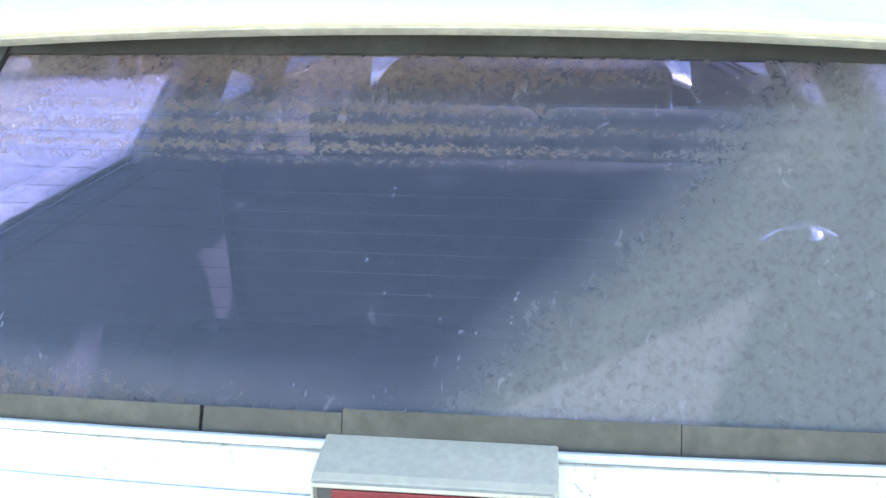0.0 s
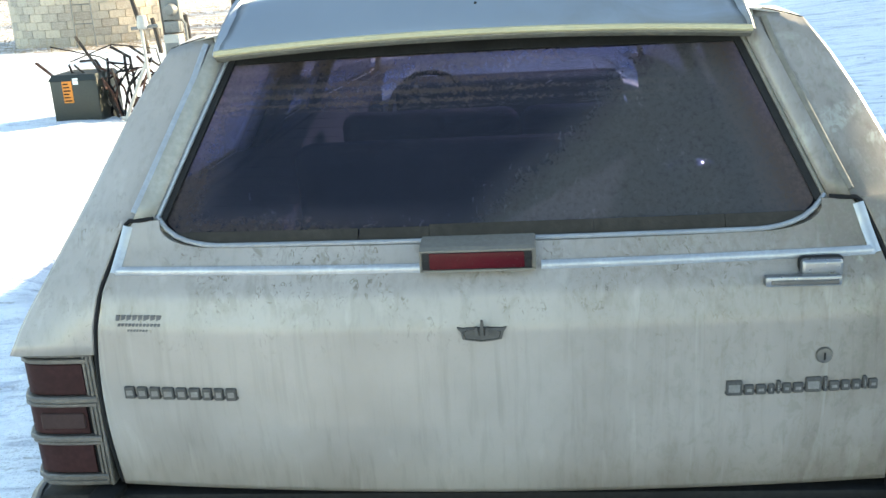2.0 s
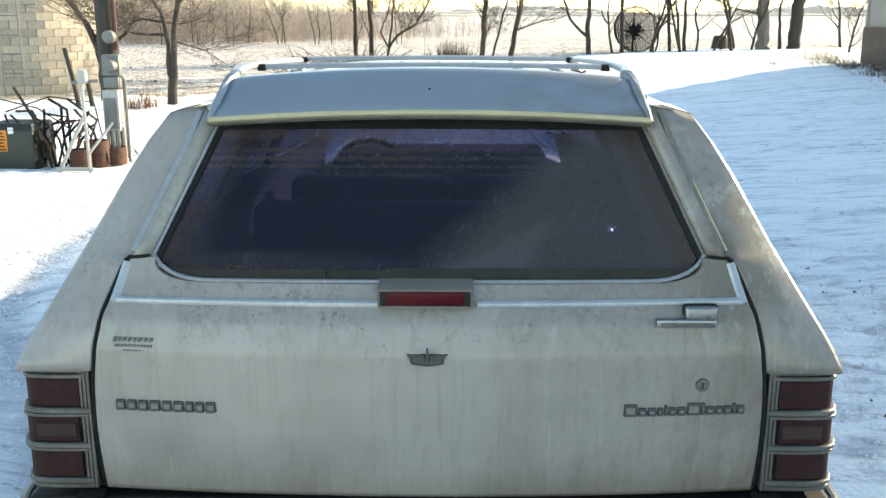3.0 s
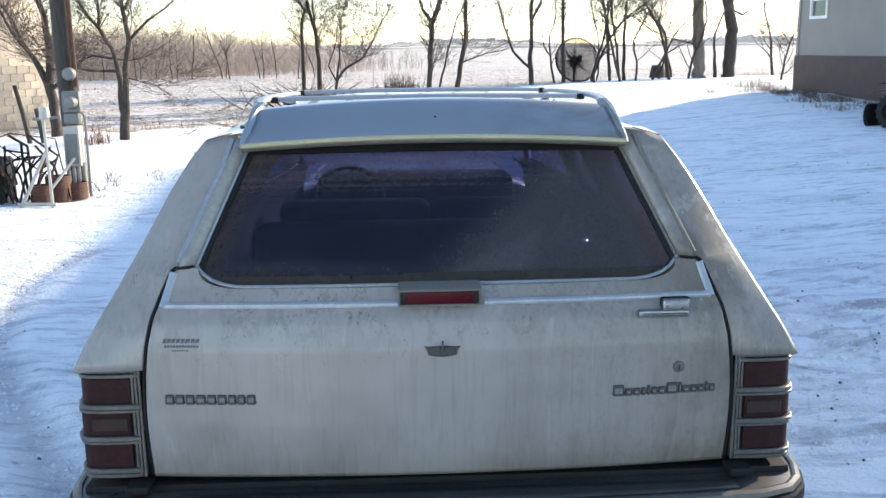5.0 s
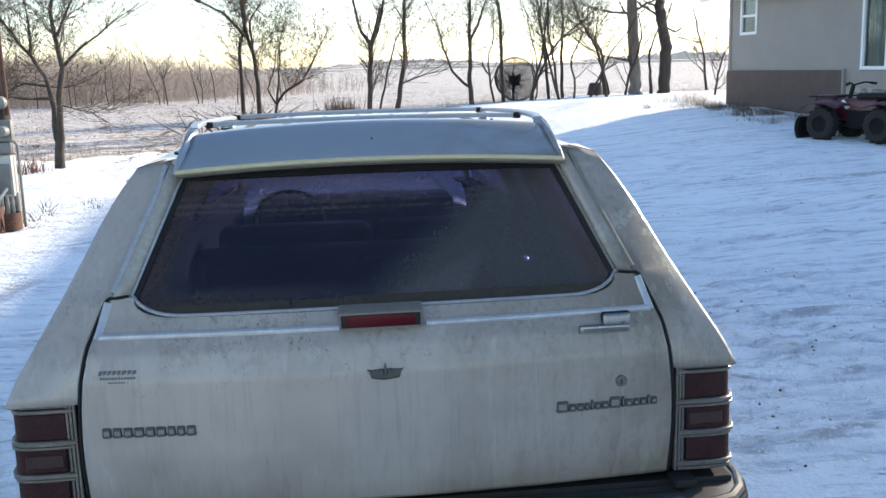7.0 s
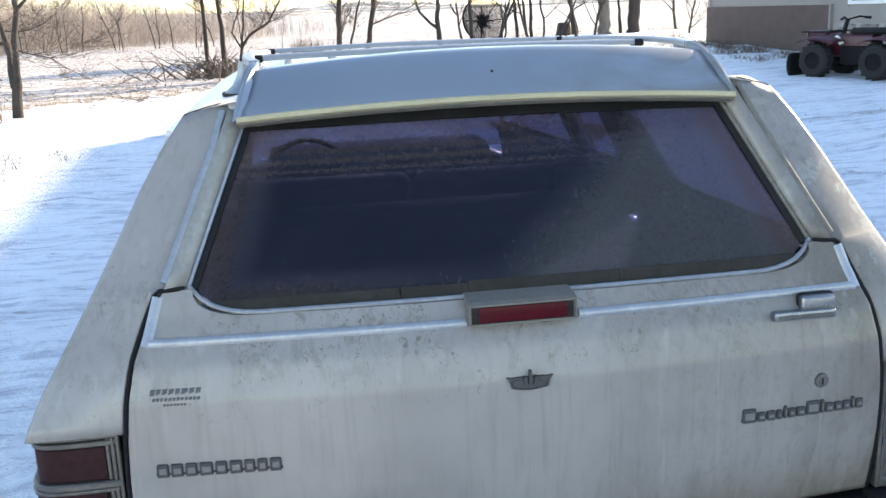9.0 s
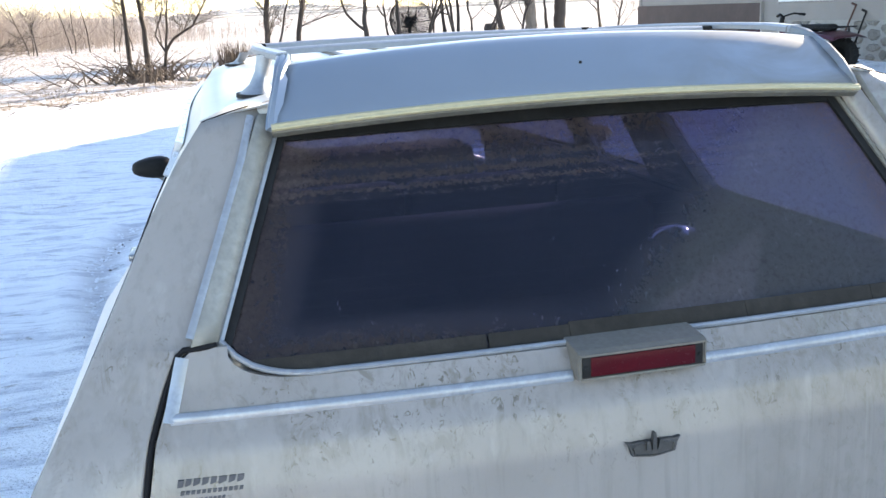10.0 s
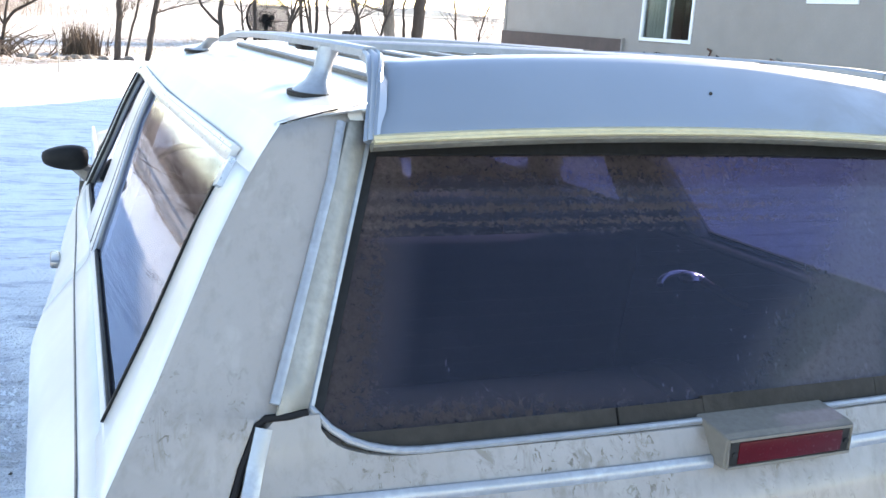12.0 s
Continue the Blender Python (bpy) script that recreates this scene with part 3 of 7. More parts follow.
GAP_X = [(0.595, 0.770), (0.70, 0.773), (0.80, 0.772), (0.887, 0.767), (0.963, 0.758), (1.031, 0.744), (1.097, 0.718), (1.15, 0.694)]
GATE_Y = [(0.58, 0.0), (0.65, -0.012), (0.75, -0.026), (0.85, -0.031), (0.95, -0.027), (1.02, -0.008), (1.05, 0.012), (1.075, 0.028), (1.10, 0.045), (1.15, 0.068)]
EDGE_X = [(0.898, 0.948), (0.964, 0.922), (1.06, 0.866), (1.18, 0.798), (1.32, 0.725), (1.40, 0.677), (1.459, 0.633)]
SIDE_X = [(0.2, 0.85), (0.30, 0.90), (0.42, 0.935), (0.6, 0.955), (0.75, 0.957), (0.86, 0.955), (0.93, 0.938), (1.0, 0.902), (1.055, 0.868)] + EDGE_X[2:]
TAPER_LOW = [(0, 1.0), (1.2, 1.0), (1.6, 0.955), (2.1, 0.92), (2.6, 0.85), (3.4, 0.745), (4.6, 0.71), (5.2, 0.69)]
TAPER_BELT = [(0, 1.0), (0.27, 0.985), (1.35, 0.948), (2.0, 0.930), (2.3, 0.905), (2.6, 0.862), (3.4, 0.77), (5.2, 0.70)]
TAPER_TOP = [(0, 1.0), (1.2, 1.0), (1.6, 0.98), (2.25, 0.935), (2.8, 0.86), (5.2, 0.86)]


def taper(y, z):
    """How far the body draws in towards the front, at bulge, belt and roof height."""
    low, belt, top = lerp(TAPER_LOW, y), lerp(TAPER_BELT, y), lerp(TAPER_TOP, y)
    if z < 1.055:
        return low + (belt - low) * smooth01(0.88, 1.055, z)
    return belt + (top - belt) * min(1, (z - 1.055) / 0.33)


def gate_y(x, z):
    return lerp(GATE_Y, z) + 0.07 * x * x - 0.012 * smooth01(1.03, 1.15, z) * smooth01(0.45, 0.70, abs(x))


def pane_y(x, z):
    return 0.074 + (z - 1.115) * 0.71 + 0.03 * x * x


def pane_half(z):
    return 0.634 + (z - 1.15) / 0.30 * (0.508 - 0.634)


def edge_y(z):
    return 0.018 + (z - 0.898) / (1.459 - 0.898) * (0.296 - 0.018)


def side_x(y, z):
    return lerp(SIDE_X, z) * taper(y, z)


def gate_top(x):
    a = abs(x)
    if a < 0.50:
        return 1.098
    if a < 0.625:
        k = (a - 0.50) / 0.125
        return 1.098 + 0.052 * (1 - math.sqrt(max(0, 1 - k * k)))
    return 1.150 - 0.022 * max(0, (a - 0.672) / 0.016) ** 2 if a > 0.672 else 1.150


def make_tailgate():
    us = sorted(set([round(u, 4) for u in span(-1, 1, 41)] + [s * u for s in (-1, 1) for u in (0.74, 0.78, 0.81, 0.84, 0.865, 0.885, 0.9, 0.91, 0.93, 0.97, 0.985, 0.993)]))

    def point(u, v):
        top = gate_top(u * 0.688)
        if v > 1:
            x = u * (lerp(GAP_X, top) - 0.006)
            return (x, pane_y(x, top) + 0.004, top + 0.003)
        z = 0.597 + (top - 0.597) * v
        x = u * (lerp(GAP_X, z) - 0.006)
        return (x, gate_y(x, z), z)

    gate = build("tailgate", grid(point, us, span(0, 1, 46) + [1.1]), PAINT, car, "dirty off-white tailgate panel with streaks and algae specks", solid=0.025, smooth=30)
    # bright bead round the lower edge of the glass
    xs = span(-0.635, 0.635, 61)
    path, ups = [], []
    for x in xs:
        z = gate_top(x) + 0.002
        path.append((x, 0.35 * gate_y(x, z) + 0.65 * pane_y(x, z) - 0.004, z + 0.002))
        ups.append((0, -1, 0.35))
    build("glass_bead", sweep(path, ups, [(-0.005, 0), (-0.0035, 0.004), (0, 0.006), (0.0035, 0.004), (0.005, 0), (0, -0.004)]), DULL, car, "bright bead under the rear glass")
    sect = [(-0.0085, -0.004), (-0.0085, 0.0015), (-0.004, 0.004), (0.0, 0.0045), (0.004, 0.004), (0.0085, 0.0015), (0.0085, -0.004)]
    for s in (-1, 1):
        xs = span(0.112 * s, 0.715 * s, 30)
        row = [(x, gate_y(x, 1.060) - 0.001, 1.060) for x in xs]
        build("horizontal_moulding", sweep(row, (0, -1, 0.3), sect), BRIGHT, car, "worn bright moulding strip")
        zs = span(1.056, 1.140, 9)
        col = [((0.716 - (z - 1.056) * 0.30) * s, gate_y(0.71, z) - 0.001, z) for z in zs]
        build("upright_moulding", sweep(col, (0, -1, 0.4), [(a * 1.15, b) for a, b in sect]), BRIGHT, car, "worn bright moulding strip")
    return gate


gate = make_tailgate()
# door jamb behind the gap
build("jamb", grid(lambda u, v: (u * (lerp(GAP_X, v) + 0.05), gate_y(0.7 * u, v) + 0.05, v), span(-1, 1, 21), span(0.55, 1.10, 12)), GAP, car, "dark jamb behind the tailgate", solid=0.01)


# black tube added in the gap to stand for the darkness inside it
for s in (-1, 1):
    run = [(0.640, pane_y(0.64, 1.152) - 0.022, 1.1525), (0.665, gate_y(0.665, 1.15) - 0.001, 1.1515), (0.688, gate_y(0.69, 1.15) + 0.001, 1.150)]
    run += [(lerp(GAP_X, z) + 0.0, gate_y(lerp(GAP_X, z), z) + 0.0045, z) for z in span(1.142, 0.60, 26)]
    build("gate_gap_fill", tube([(s * x, y, z) for x, y, z in run], 0.0045, 6), GAP, car, "black tube filling the gap round the tailgate, standing for its shade")


def make_rear_quarter(s):
    zs = sorted(set([0.899, 0.92, 0.95, 0.98, 1.01, 1.04, 1.07, 1.10, 1.125, 1.15, 1.1505] + [round(z, 4) for z in span(1.17, 1.459, 14)]))

    def point(k, z):
        if z <= 1.15:
            xi = lerp(GAP_X, z) + 0.006
            yi = gate_y(xi, z) + 0.001
            yi -= 0.001 * smooth01(1.0, 1.15, z)
            xm, ym = xi + 0.008, yi + 0.002
        else:
            xi = pane_half(z) + 0.004
            yi = pane_y(xi, z) - 0.016
            q = (z - 1.168) / (1.45 - 1.168)
            xm, ym = 0.677 + q * (0.555 - 0.677) + 0.022 * max(0, (1.42 - z) / 0.27), 0.096 + q * (0.282 - 0.096) + 0.008 * smooth01(1.26, 1.15, z)
        xo, yo = lerp(EDGE_X, z), edge_y(z)
        if k <= 1:
            x, y = xi + (xm - xi) * k, yi + (ym - yi) * k
        else:
            q = k - 1
            x, y = xm + (xo - xm) * q, ym + (yo - ym) * q - 0.003 * math.sin(math.pi * q)
        # the top follows the roof's crown
        rise = max(0.0, (z - 1.40) / 0.059) * max(0.0, 0.050 - 0.052 * (x / 0.633) ** 4)
        return (s * x, y + 0.6 * rise, z + rise)

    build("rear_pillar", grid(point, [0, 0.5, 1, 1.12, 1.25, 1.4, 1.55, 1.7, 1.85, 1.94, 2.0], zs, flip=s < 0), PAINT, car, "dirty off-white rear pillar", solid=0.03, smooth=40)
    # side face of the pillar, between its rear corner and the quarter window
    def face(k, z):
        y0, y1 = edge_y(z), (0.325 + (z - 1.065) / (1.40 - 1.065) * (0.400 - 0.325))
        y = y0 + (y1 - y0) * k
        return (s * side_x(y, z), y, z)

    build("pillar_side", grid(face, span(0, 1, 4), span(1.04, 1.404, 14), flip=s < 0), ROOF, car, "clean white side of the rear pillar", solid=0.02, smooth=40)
    zs2 = span(1.166, 1.450, 12)
    row = [(s * (0.677 + (z - 1.168) / 0.282 * (0.555 - 0.677)), 0.094 + (z - 1.168) / 0.282 * 0.186 - 0.002 + 0.17 * max(0, z - 1.40), z + 0.30 * max(0, z - 1.40)) for z in zs2]
    build("pillar_moulding", sweep(row, (0, -1, 0.4), [(-0.006, -0.004), (-0.006, 0.001), (-0.003, 0.003), (0.003, 0.003), (0.006, 0.001), (0.006, -0.004)]), DULL if s < 0 else DIRTY_SHADED_TRIM, car, "bright moulding strip down the rear pillar")
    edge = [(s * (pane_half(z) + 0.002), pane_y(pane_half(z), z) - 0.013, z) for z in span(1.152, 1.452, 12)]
    build("window_edge", sweep(edge, (0, -1, 0.45), [(-0.0045, -0.006), (-0.0045, 0.002), (0.0, 0.004), (0.0045, 0.002), (0.0045, -0.006)]), DULL if s < 0 else DIRTY_SHADED_TRIM, car, "dull grey window edging")
    top_seam = [(s * (0.555 + 0.078 * k), 0.300 - 0.003 * k, 1.5105 - 0.052 * ((0.555 + 0.078 * k) / 0.633) ** 4) for k in span(0, 1, 7)]
    build("pillar_seam", tube(top_seam, 0.0012, 5), BLACK, car, "dark seam between pillar and roof")
    def reveal(k, z):
        q = (z - 1.168) / 0.282
        xa, ya = pane_half(z) + 0.006, pane_y(pane_half(z), z) - 0.020
        xb, yb = 0.677 - 0.122 * q - 0.006, 0.094 + 0.186 * q - 0.004
        return (s * (xa + (xb - xa) * k), ya + (yb - ya) * k, z)

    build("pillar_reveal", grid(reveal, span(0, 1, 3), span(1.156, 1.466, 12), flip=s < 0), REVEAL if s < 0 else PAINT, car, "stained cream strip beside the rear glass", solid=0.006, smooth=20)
    inner = [(s * (pane_half(z) - 0.010), pane_y(pane_half(z), z) - 0.005, z) for z in span(1.145, 1.452, 12)]
    build("glass_run", sweep(inner, (0, -1, 0.45), [(-0.007, -0.006), (-0.007, 0.002), (0.007, 0.004), (0.007, -0.006)]), BLACK, car, "black rubber glass run")


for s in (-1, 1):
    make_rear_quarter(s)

# rear glass
glass_us = span(-1, 1, 25)
rear_glass = build("rear_window", grid(lambda u, v: (u * (pane_half(v) if v > 1.15 else 0.632 - max(0, 1.15 - v) * 1.4), pane_y(u * 0.6, v), v), glass_us, span(1.085, 1.466, 16)), GLASS_REAR, car, "tinted rear window filmed with dust, dried mud and a painted sunlit veil", smooth=180)

STRIP = simple("perished_foam", (0.024, 0.021, 0.017), 0.95, 0.0, 0.35, 12, 60, 0.6, 0.004)
for x0, x1 in ((-0.60, -0.234), (-0.230, -0.0975), (-0.0965, 0.2115), (0.2125, 0.4515), (0.4525, 0.60)):
    strip = [(x, pane_y(x, 1.115) - 0.005, 1.113) for x in span(x0, x1, 10)]
    build("weather_strip", sweep(strip, (0, -1, 0.45), [(0.018, -0.003), (0.018, 0.003), (-0.016 if x0 > -0.2 else -0.012, 0.003), (-0.016 if x0 > -0.2 else -0.012, -0.003)]), STRIP, rear_glass, "crumbling grey-brown weather strip")

# black strip added for the shadow that the deflector lip throws on the glass
header = [(x, pane_y(x, 1.444) - 0.003, 1.444 - 0.006 * (x / 0.5) ** 2) for x in span(-0.515, 0.515, 25)]
build("header_shade_strip", sweep(header, (0, -1, 0.7), [(0.024, -0.006), (0.024, 0.004), (0.0, 0.005), (-0.014, 0.003), (-0.016, -0.006)]), BLACK, car, "black strip along the top of the rear glass, standing for the lip's shadow")
for k in range(14):
    z = 1.165 + 0.0165 * k
    wire = [(x, pane_y(x, z) + 0.003, z) for x in span(-pane_half(z) + 0.05, pane_half(z) - 0.05, 12)]
    build("heater_wire", tube(wire, 0.00025, 4), BLACK, rear_glass)


def roof_point(u, y):
    a = abs(u)
    drop = 0.055 * smooth01(2.0, 2.8, y) + 0.004 * smooth01(0.9, 0.27, y)
    if a <= 1:
        x = 0.633 * a
        z = 1.511 - 0.052 * a ** 4
        y = max(y, 0.256 + 0.041 * a ** 6 + 0.014 * smooth01(0.78, 0.84, a) * smooth01(1.0, 0.95, a))
        drop *= (1 - a ** 6 * smooth01(0.9, 0.3, y)) * (1 + 0.65 * a ** 4)
    else:
        q = a - 1
        x, z = 0.633 + 0.043 * q, 1.459 - 0.057 * q
        y = max(y, edge_y(z) + 0.001)
        drop *= smooth01(0.3, 0.9, y) * 1.65
    return (math.copysign(x, u) * taper(y, 1.42), y, z - drop)


roof_us = [-2, -1.6, -1.2, -1.05] + span(-1, 1, 25) + [1.05, 1.2, 1.6, 2]
roof = build("roof", grid(lambda u, y: roof_point(u, y) if y > 0.25 or abs(u) > 1 else (roof_point(u, 0.3)[0], 0.238 + 0.058 * abs(u) ** 5 + 0.024 * smooth01(0.78, 0.84, abs(u)) * smooth01(1.0, 0.95, abs(u)), 1.466 - 0.012 * abs(u) ** 4 + (roof_point(u, 0.3)[2] - 0.003 - 1.466 + 0.012 * abs(u) ** 4) * smooth01(0.72, 0.82, abs(u))), roof_us, [0.2, 0.275, 0.318, 0.34, 0.45, 0.7, 1.0, 1.4, 1.8, 2.0, 2.2, 2.4, 2.6, 2.75]), ROOF, car, "white painted roof", solid=0.02, smooth=40)
for k in range(7):
    x = -0.42 + 0.14 * k
    strip = [(x, y, roof_point(x / 0.633, y)[2] + 0.002) for y in span(0.50, 1.72, 14)]
    build("roof_rub_strip", sweep(strip, (0, 0, 1), [(-0.011, -0.003), (-0.011, 0.004), (-0.006, 0.007), (0.006, 0.007), (0.011, 0.004), (0.011, -0.003)]), GRIMY, car)


# ---- air deflector over the rear glass and the roof rack ----
def deflector_point(u, v):
    a = u * u
    yb, zb = 0.222 + 0.018 * a, 1.468 - 0.020 * a
    y = lerp([(0, 0), (0.18, 0.009), (0.5, 0.041), (0.75, 0.070), (0.9, 0.092), (1, 0.135)], v)
    z = lerp([(0, 0), (0.18, 0.018), (0.5, 0.053), (0.75, 0.081), (0.9, 0.096), (1, 0.099)], v)
    return (u * (0.526 - 0.040 * min(1, v * 1.15)), yb + y, zb + z - 0.006 * a * v)


build("air_deflector", grid(deflector_point, span(-1, 1, 33), [0, 0.09, 0.18, 0.34, 0.5, 0.62, 0.75, 0.83, 0.9, 0.95, 1]), SPOILER, car, "dull silver-white air deflector over the rear glass", solid=0.008, offset=-1, smooth=60)
lip = [(x, 0.221 + 0.018 * (x / 0.52) ** 2, 1.4645 - 0.020 * (x / 0.52) ** 2) for x in span(-0.525, 0.525, 33)]
build("deflector_lip", sweep(lip, (0, -1, 0.2), [(0.002, -0.02), (0.002, 0.004), (0.0, 0.007), (-0.003, 0.0065), (-0.0045, 0.0045), (-0.008, 0.004), (-0.011, -0.001), (-0.011, -0.02)]), CREAM, car, "yellowed lip along the deflector")
# lower half of the lip in a dark colour, for its shaded underside
lip2 = [(x, y + 0.002, z - 0.0045) for x, y, z in lip]
build("lip_bead", sweep(lip2, (0, -1, 0.2), [(0.006, -0.02), (0.006, -0.008), (0.001, 0.001), (-0.0045, 0.003), (-0.0045, -0.02)]), DIRTY_SHADED_TRIM, car, "bead under the lip, its underside shade put into the dark colour")
build("deflector_hole", lathe([(0.0, -0.002), (0.002, -0.002), (0.003, 0.0)], (0.0, 0.2615, 1.520), "y", 10), BLACK, car, "small dark screw hole")


def make_rack_side(s):
    cap = [(s * 0.527, 0.248, 1.446), (s * 0.524, 0.256, 1.462), (s * 0.515, 0.278, 1.492), (s * 0.506, 0.305, 1.517), (s * 0.498, 0.333, 1.536), (s * 0.491, 0.358, 1.548), (s * 0.487, 0.40, 1.554)]
    ups = [(s * 0.9, -0.5, 0.05), (s * 0.9, -0.5, 0.08), (s * 0.9, -0.5, 0.12), (s * 0.85, -0.5, 0.25), (s * 0.55, -0.4, 0.75), (s * 0.15, -0.1, 1), (0, 0, 1)]
    sect = [(-0.012, -0.012), (-0.012, 0.001), (-0.009, 0.004), (-0.005, 0.0015), (-0.002, 0.0035), (0.002, 0.0035), (0.005, 0.0015), (0.009, 0.004), (0.012, 0.001), (0.012, -0.012)]
    build("deflector_end_cap", sweep(cap, ups, sect), SPOILER, car, "ribbed metal end cap")
    rail = [(s * 0.487, 0.385, 1.553), (s * 0.503, 0.50, 1.556), (s * 0.511, 0.65, 1.556), (s * 0.510, 0.8, 1.555), (s * 0.502, 1.0, 1.552), (s * 0.489, 1.25, 1.546), (s * 0.484, 1.45, 1.537), (s * 0.490, 1.56, 1.522)]
    rs = [(-0.013, -0.008), (-0.013, 0.001), (-0.009, 0.005), (0.009, 0.005), (0.013, 0.001), (0.013, -0.008)]
    build("rack_rail", sweep(rail, (0, 0, 1), rs), ALLOY, car, "satin metal roof rail")
    for y0, y1, zt in ((0.525, 0.514, 1.552), (1.70, 1.60, 1.520)):
        z0 = roof_point(0.53 / 0.633, y0)[2] - 0.004
        secs = [(0.0, 0.034, 0.060), (0.10, 0.030, 0.053), (0.28, 0.018, 0.033), (0.6, 0.013, 0.022), (1.0, 0.016, 0.026)]
        verts, faces = [], []
        for k, a, b in secs:
            cy, cz = y0 + (y1 - y0) * k, z0 + (zt - z0) * k
            verts += [(s * (0.532 - 0.022 * k) + a * math.cos(t), cy + b * math.sin(t), cz) for t in [2 * math.pi * i / 14 for i in range(14)]]
        for i in range(len(secs) - 1):
            faces += [(i * 14 + j, i * 14 + (j + 1) % 14, (i + 1) * 14 + (j + 1) % 14, (i + 1) * 14 + j) for j in range(14)]
        foot = build("rack_foot", (verts, faces), ALLOY, car, "flared metal rack foot", smooth=60)
        pad = [(s * 0.53 + 0.039 * math.cos(t), y0 + 0.066 * math.sin(t)) for t in [2 * math.pi * i / 16 for i in range(16)]]
        build("foot_pad", slab([(x, y, z0 - 0.002) for x, y in pad], 0.007, (0, 0, 1)), BLACK, foot, "black rubber pad")


for s in (-1, 1):
    make_rack_side(s)
for y, w, z in ((0.75, 0.490, 1.546), (1.44, 0.470, 1.538)):
    bar = [(x, y, z + 0.006 * (1 - (x / w) ** 2)) for x in span(-w, w, 15)]
    build("rack_crossbar", sweep(bar, (0, 0, 1), [(-0.018, -0.006), (-0.018, 0.004), (-0.011, 0.008), (0.011, 0.008), (0.018, 0.004), (0.018, -0.006)]), ALLOY, car, "satin metal roof-rack crossbar")
    for s in (-1, 1):
        build("crossbar_bracket", box(s * w - 0.012, s * w + 0.012, y - 0.024, y + 0.024, z - 0.010, z + 0.0085, 0.004), BLACK, car, "black bracket clamping the crossbar")

# ---- high brake lamp ----
LX, LC = 0.107, -0.004
lamp_rows = [(0.055, 1.060), (-0.004, 1.058), (-0.004, 1.1005), (0.006, 1.1035), (0.062, 1.108)]
shape = [(LC + u * LX, y, z) for u in (-1, 1) for y, z in lamp_rows]
lamp = build("brake_lamp", (shape, [(0, 1, 2, 3, 4), (9, 8, 7, 6, 5), (1, 0, 5, 6), (2, 1, 6, 7), (3, 2, 7, 8), (4, 3, 8, 9)]), TAUPE, car, "taupe plastic high-mounted brake lamp", smooth=0)
bev = lamp.modifiers.new("edge", "BEVEL")
bev.width, bev.segments = 0.0025, 2
build("lamp_recess", box(LC - 0.101, LC + 0.099, -0.0062, 0.0, 1.0625, 1.0965, 0.0015), BLACK, lamp, "black lamp recess")
build("lens", box(LC - 0.088, LC + 0.086, -0.0078, -0.001, 1.0642, 1.0950, 0.002), RED_LENS, lamp, "deep red ribbed lens")
for s in (-1, 1):
    build("lens_screw", lathe([(0, -0.0085), (0.004, -0.0080), (0.004, -0.004)], (LC + s * 0.094, 0.0, 1.078), "y", 10), BLACK, lamp)
build("lamp_rim", sweep([(LC - 0.104, -0.0055, 1.0605), (LC + 0.102, -0.0055, 1.0605), (LC + 0.102, -0.0055, 1.0985), (LC - 0.104, -0.0055, 1.0985), (LC - 0.104, -0.0055, 1.0605)], (0, -1, 0), [(-0.002, -0.001), (-0.002, 0.002), (0.002, 0.002), (0.002, -0.001)]), TAUPE, lamp)

# ---- emblem, badges, sticker, handle and lock on the tailgate ----
em = [(-0.046, 0.958), (-0.034, 0.956), (-0.028, 0.957), (0.028, 0.957), (0.034, 0.956), (0.046, 0.958), (0.040, 0.951), (0.036, 0.936), (0.018, 0.933), (0.0, 0.931), (-0.018, 0.933), (-0.036, 0.936), (-0.040, 0.951)]
emblem = build("emblem", slab([(x, gate_y(x, z) - 0.007, z) for x, z in em], 0.010), BADGE, car, "tarnished metal crest emblem", smooth=0)
for k in (-1, 0, 1):
    build("crest_leaf", slab([(k * 0.009 - 0.004, -0.0385, 0.944), (k * 0.009 + 0.004, -0.0385, 0.944), (k * 0.011 + 0.002, -0.0385, 0.972 - 0.012 * abs(k)), (k * 0.011 - 0.002, -0.0385, 0.972 - 0.012 * abs(k))], 0.009), BADGE, emblem)
build("crest_rim", sweep([(x * 0.86, gate_y(x, z) - 0.0078, 0.945 + (z - 0.945) * 0.8) for x, z in em[2:4] + em[6:] + em[2:3]], (0, -1, 0), [(-0.0012, -0.001), (0, 0.0012), (0.0012, -0.001)]), GRIMY, emblem)


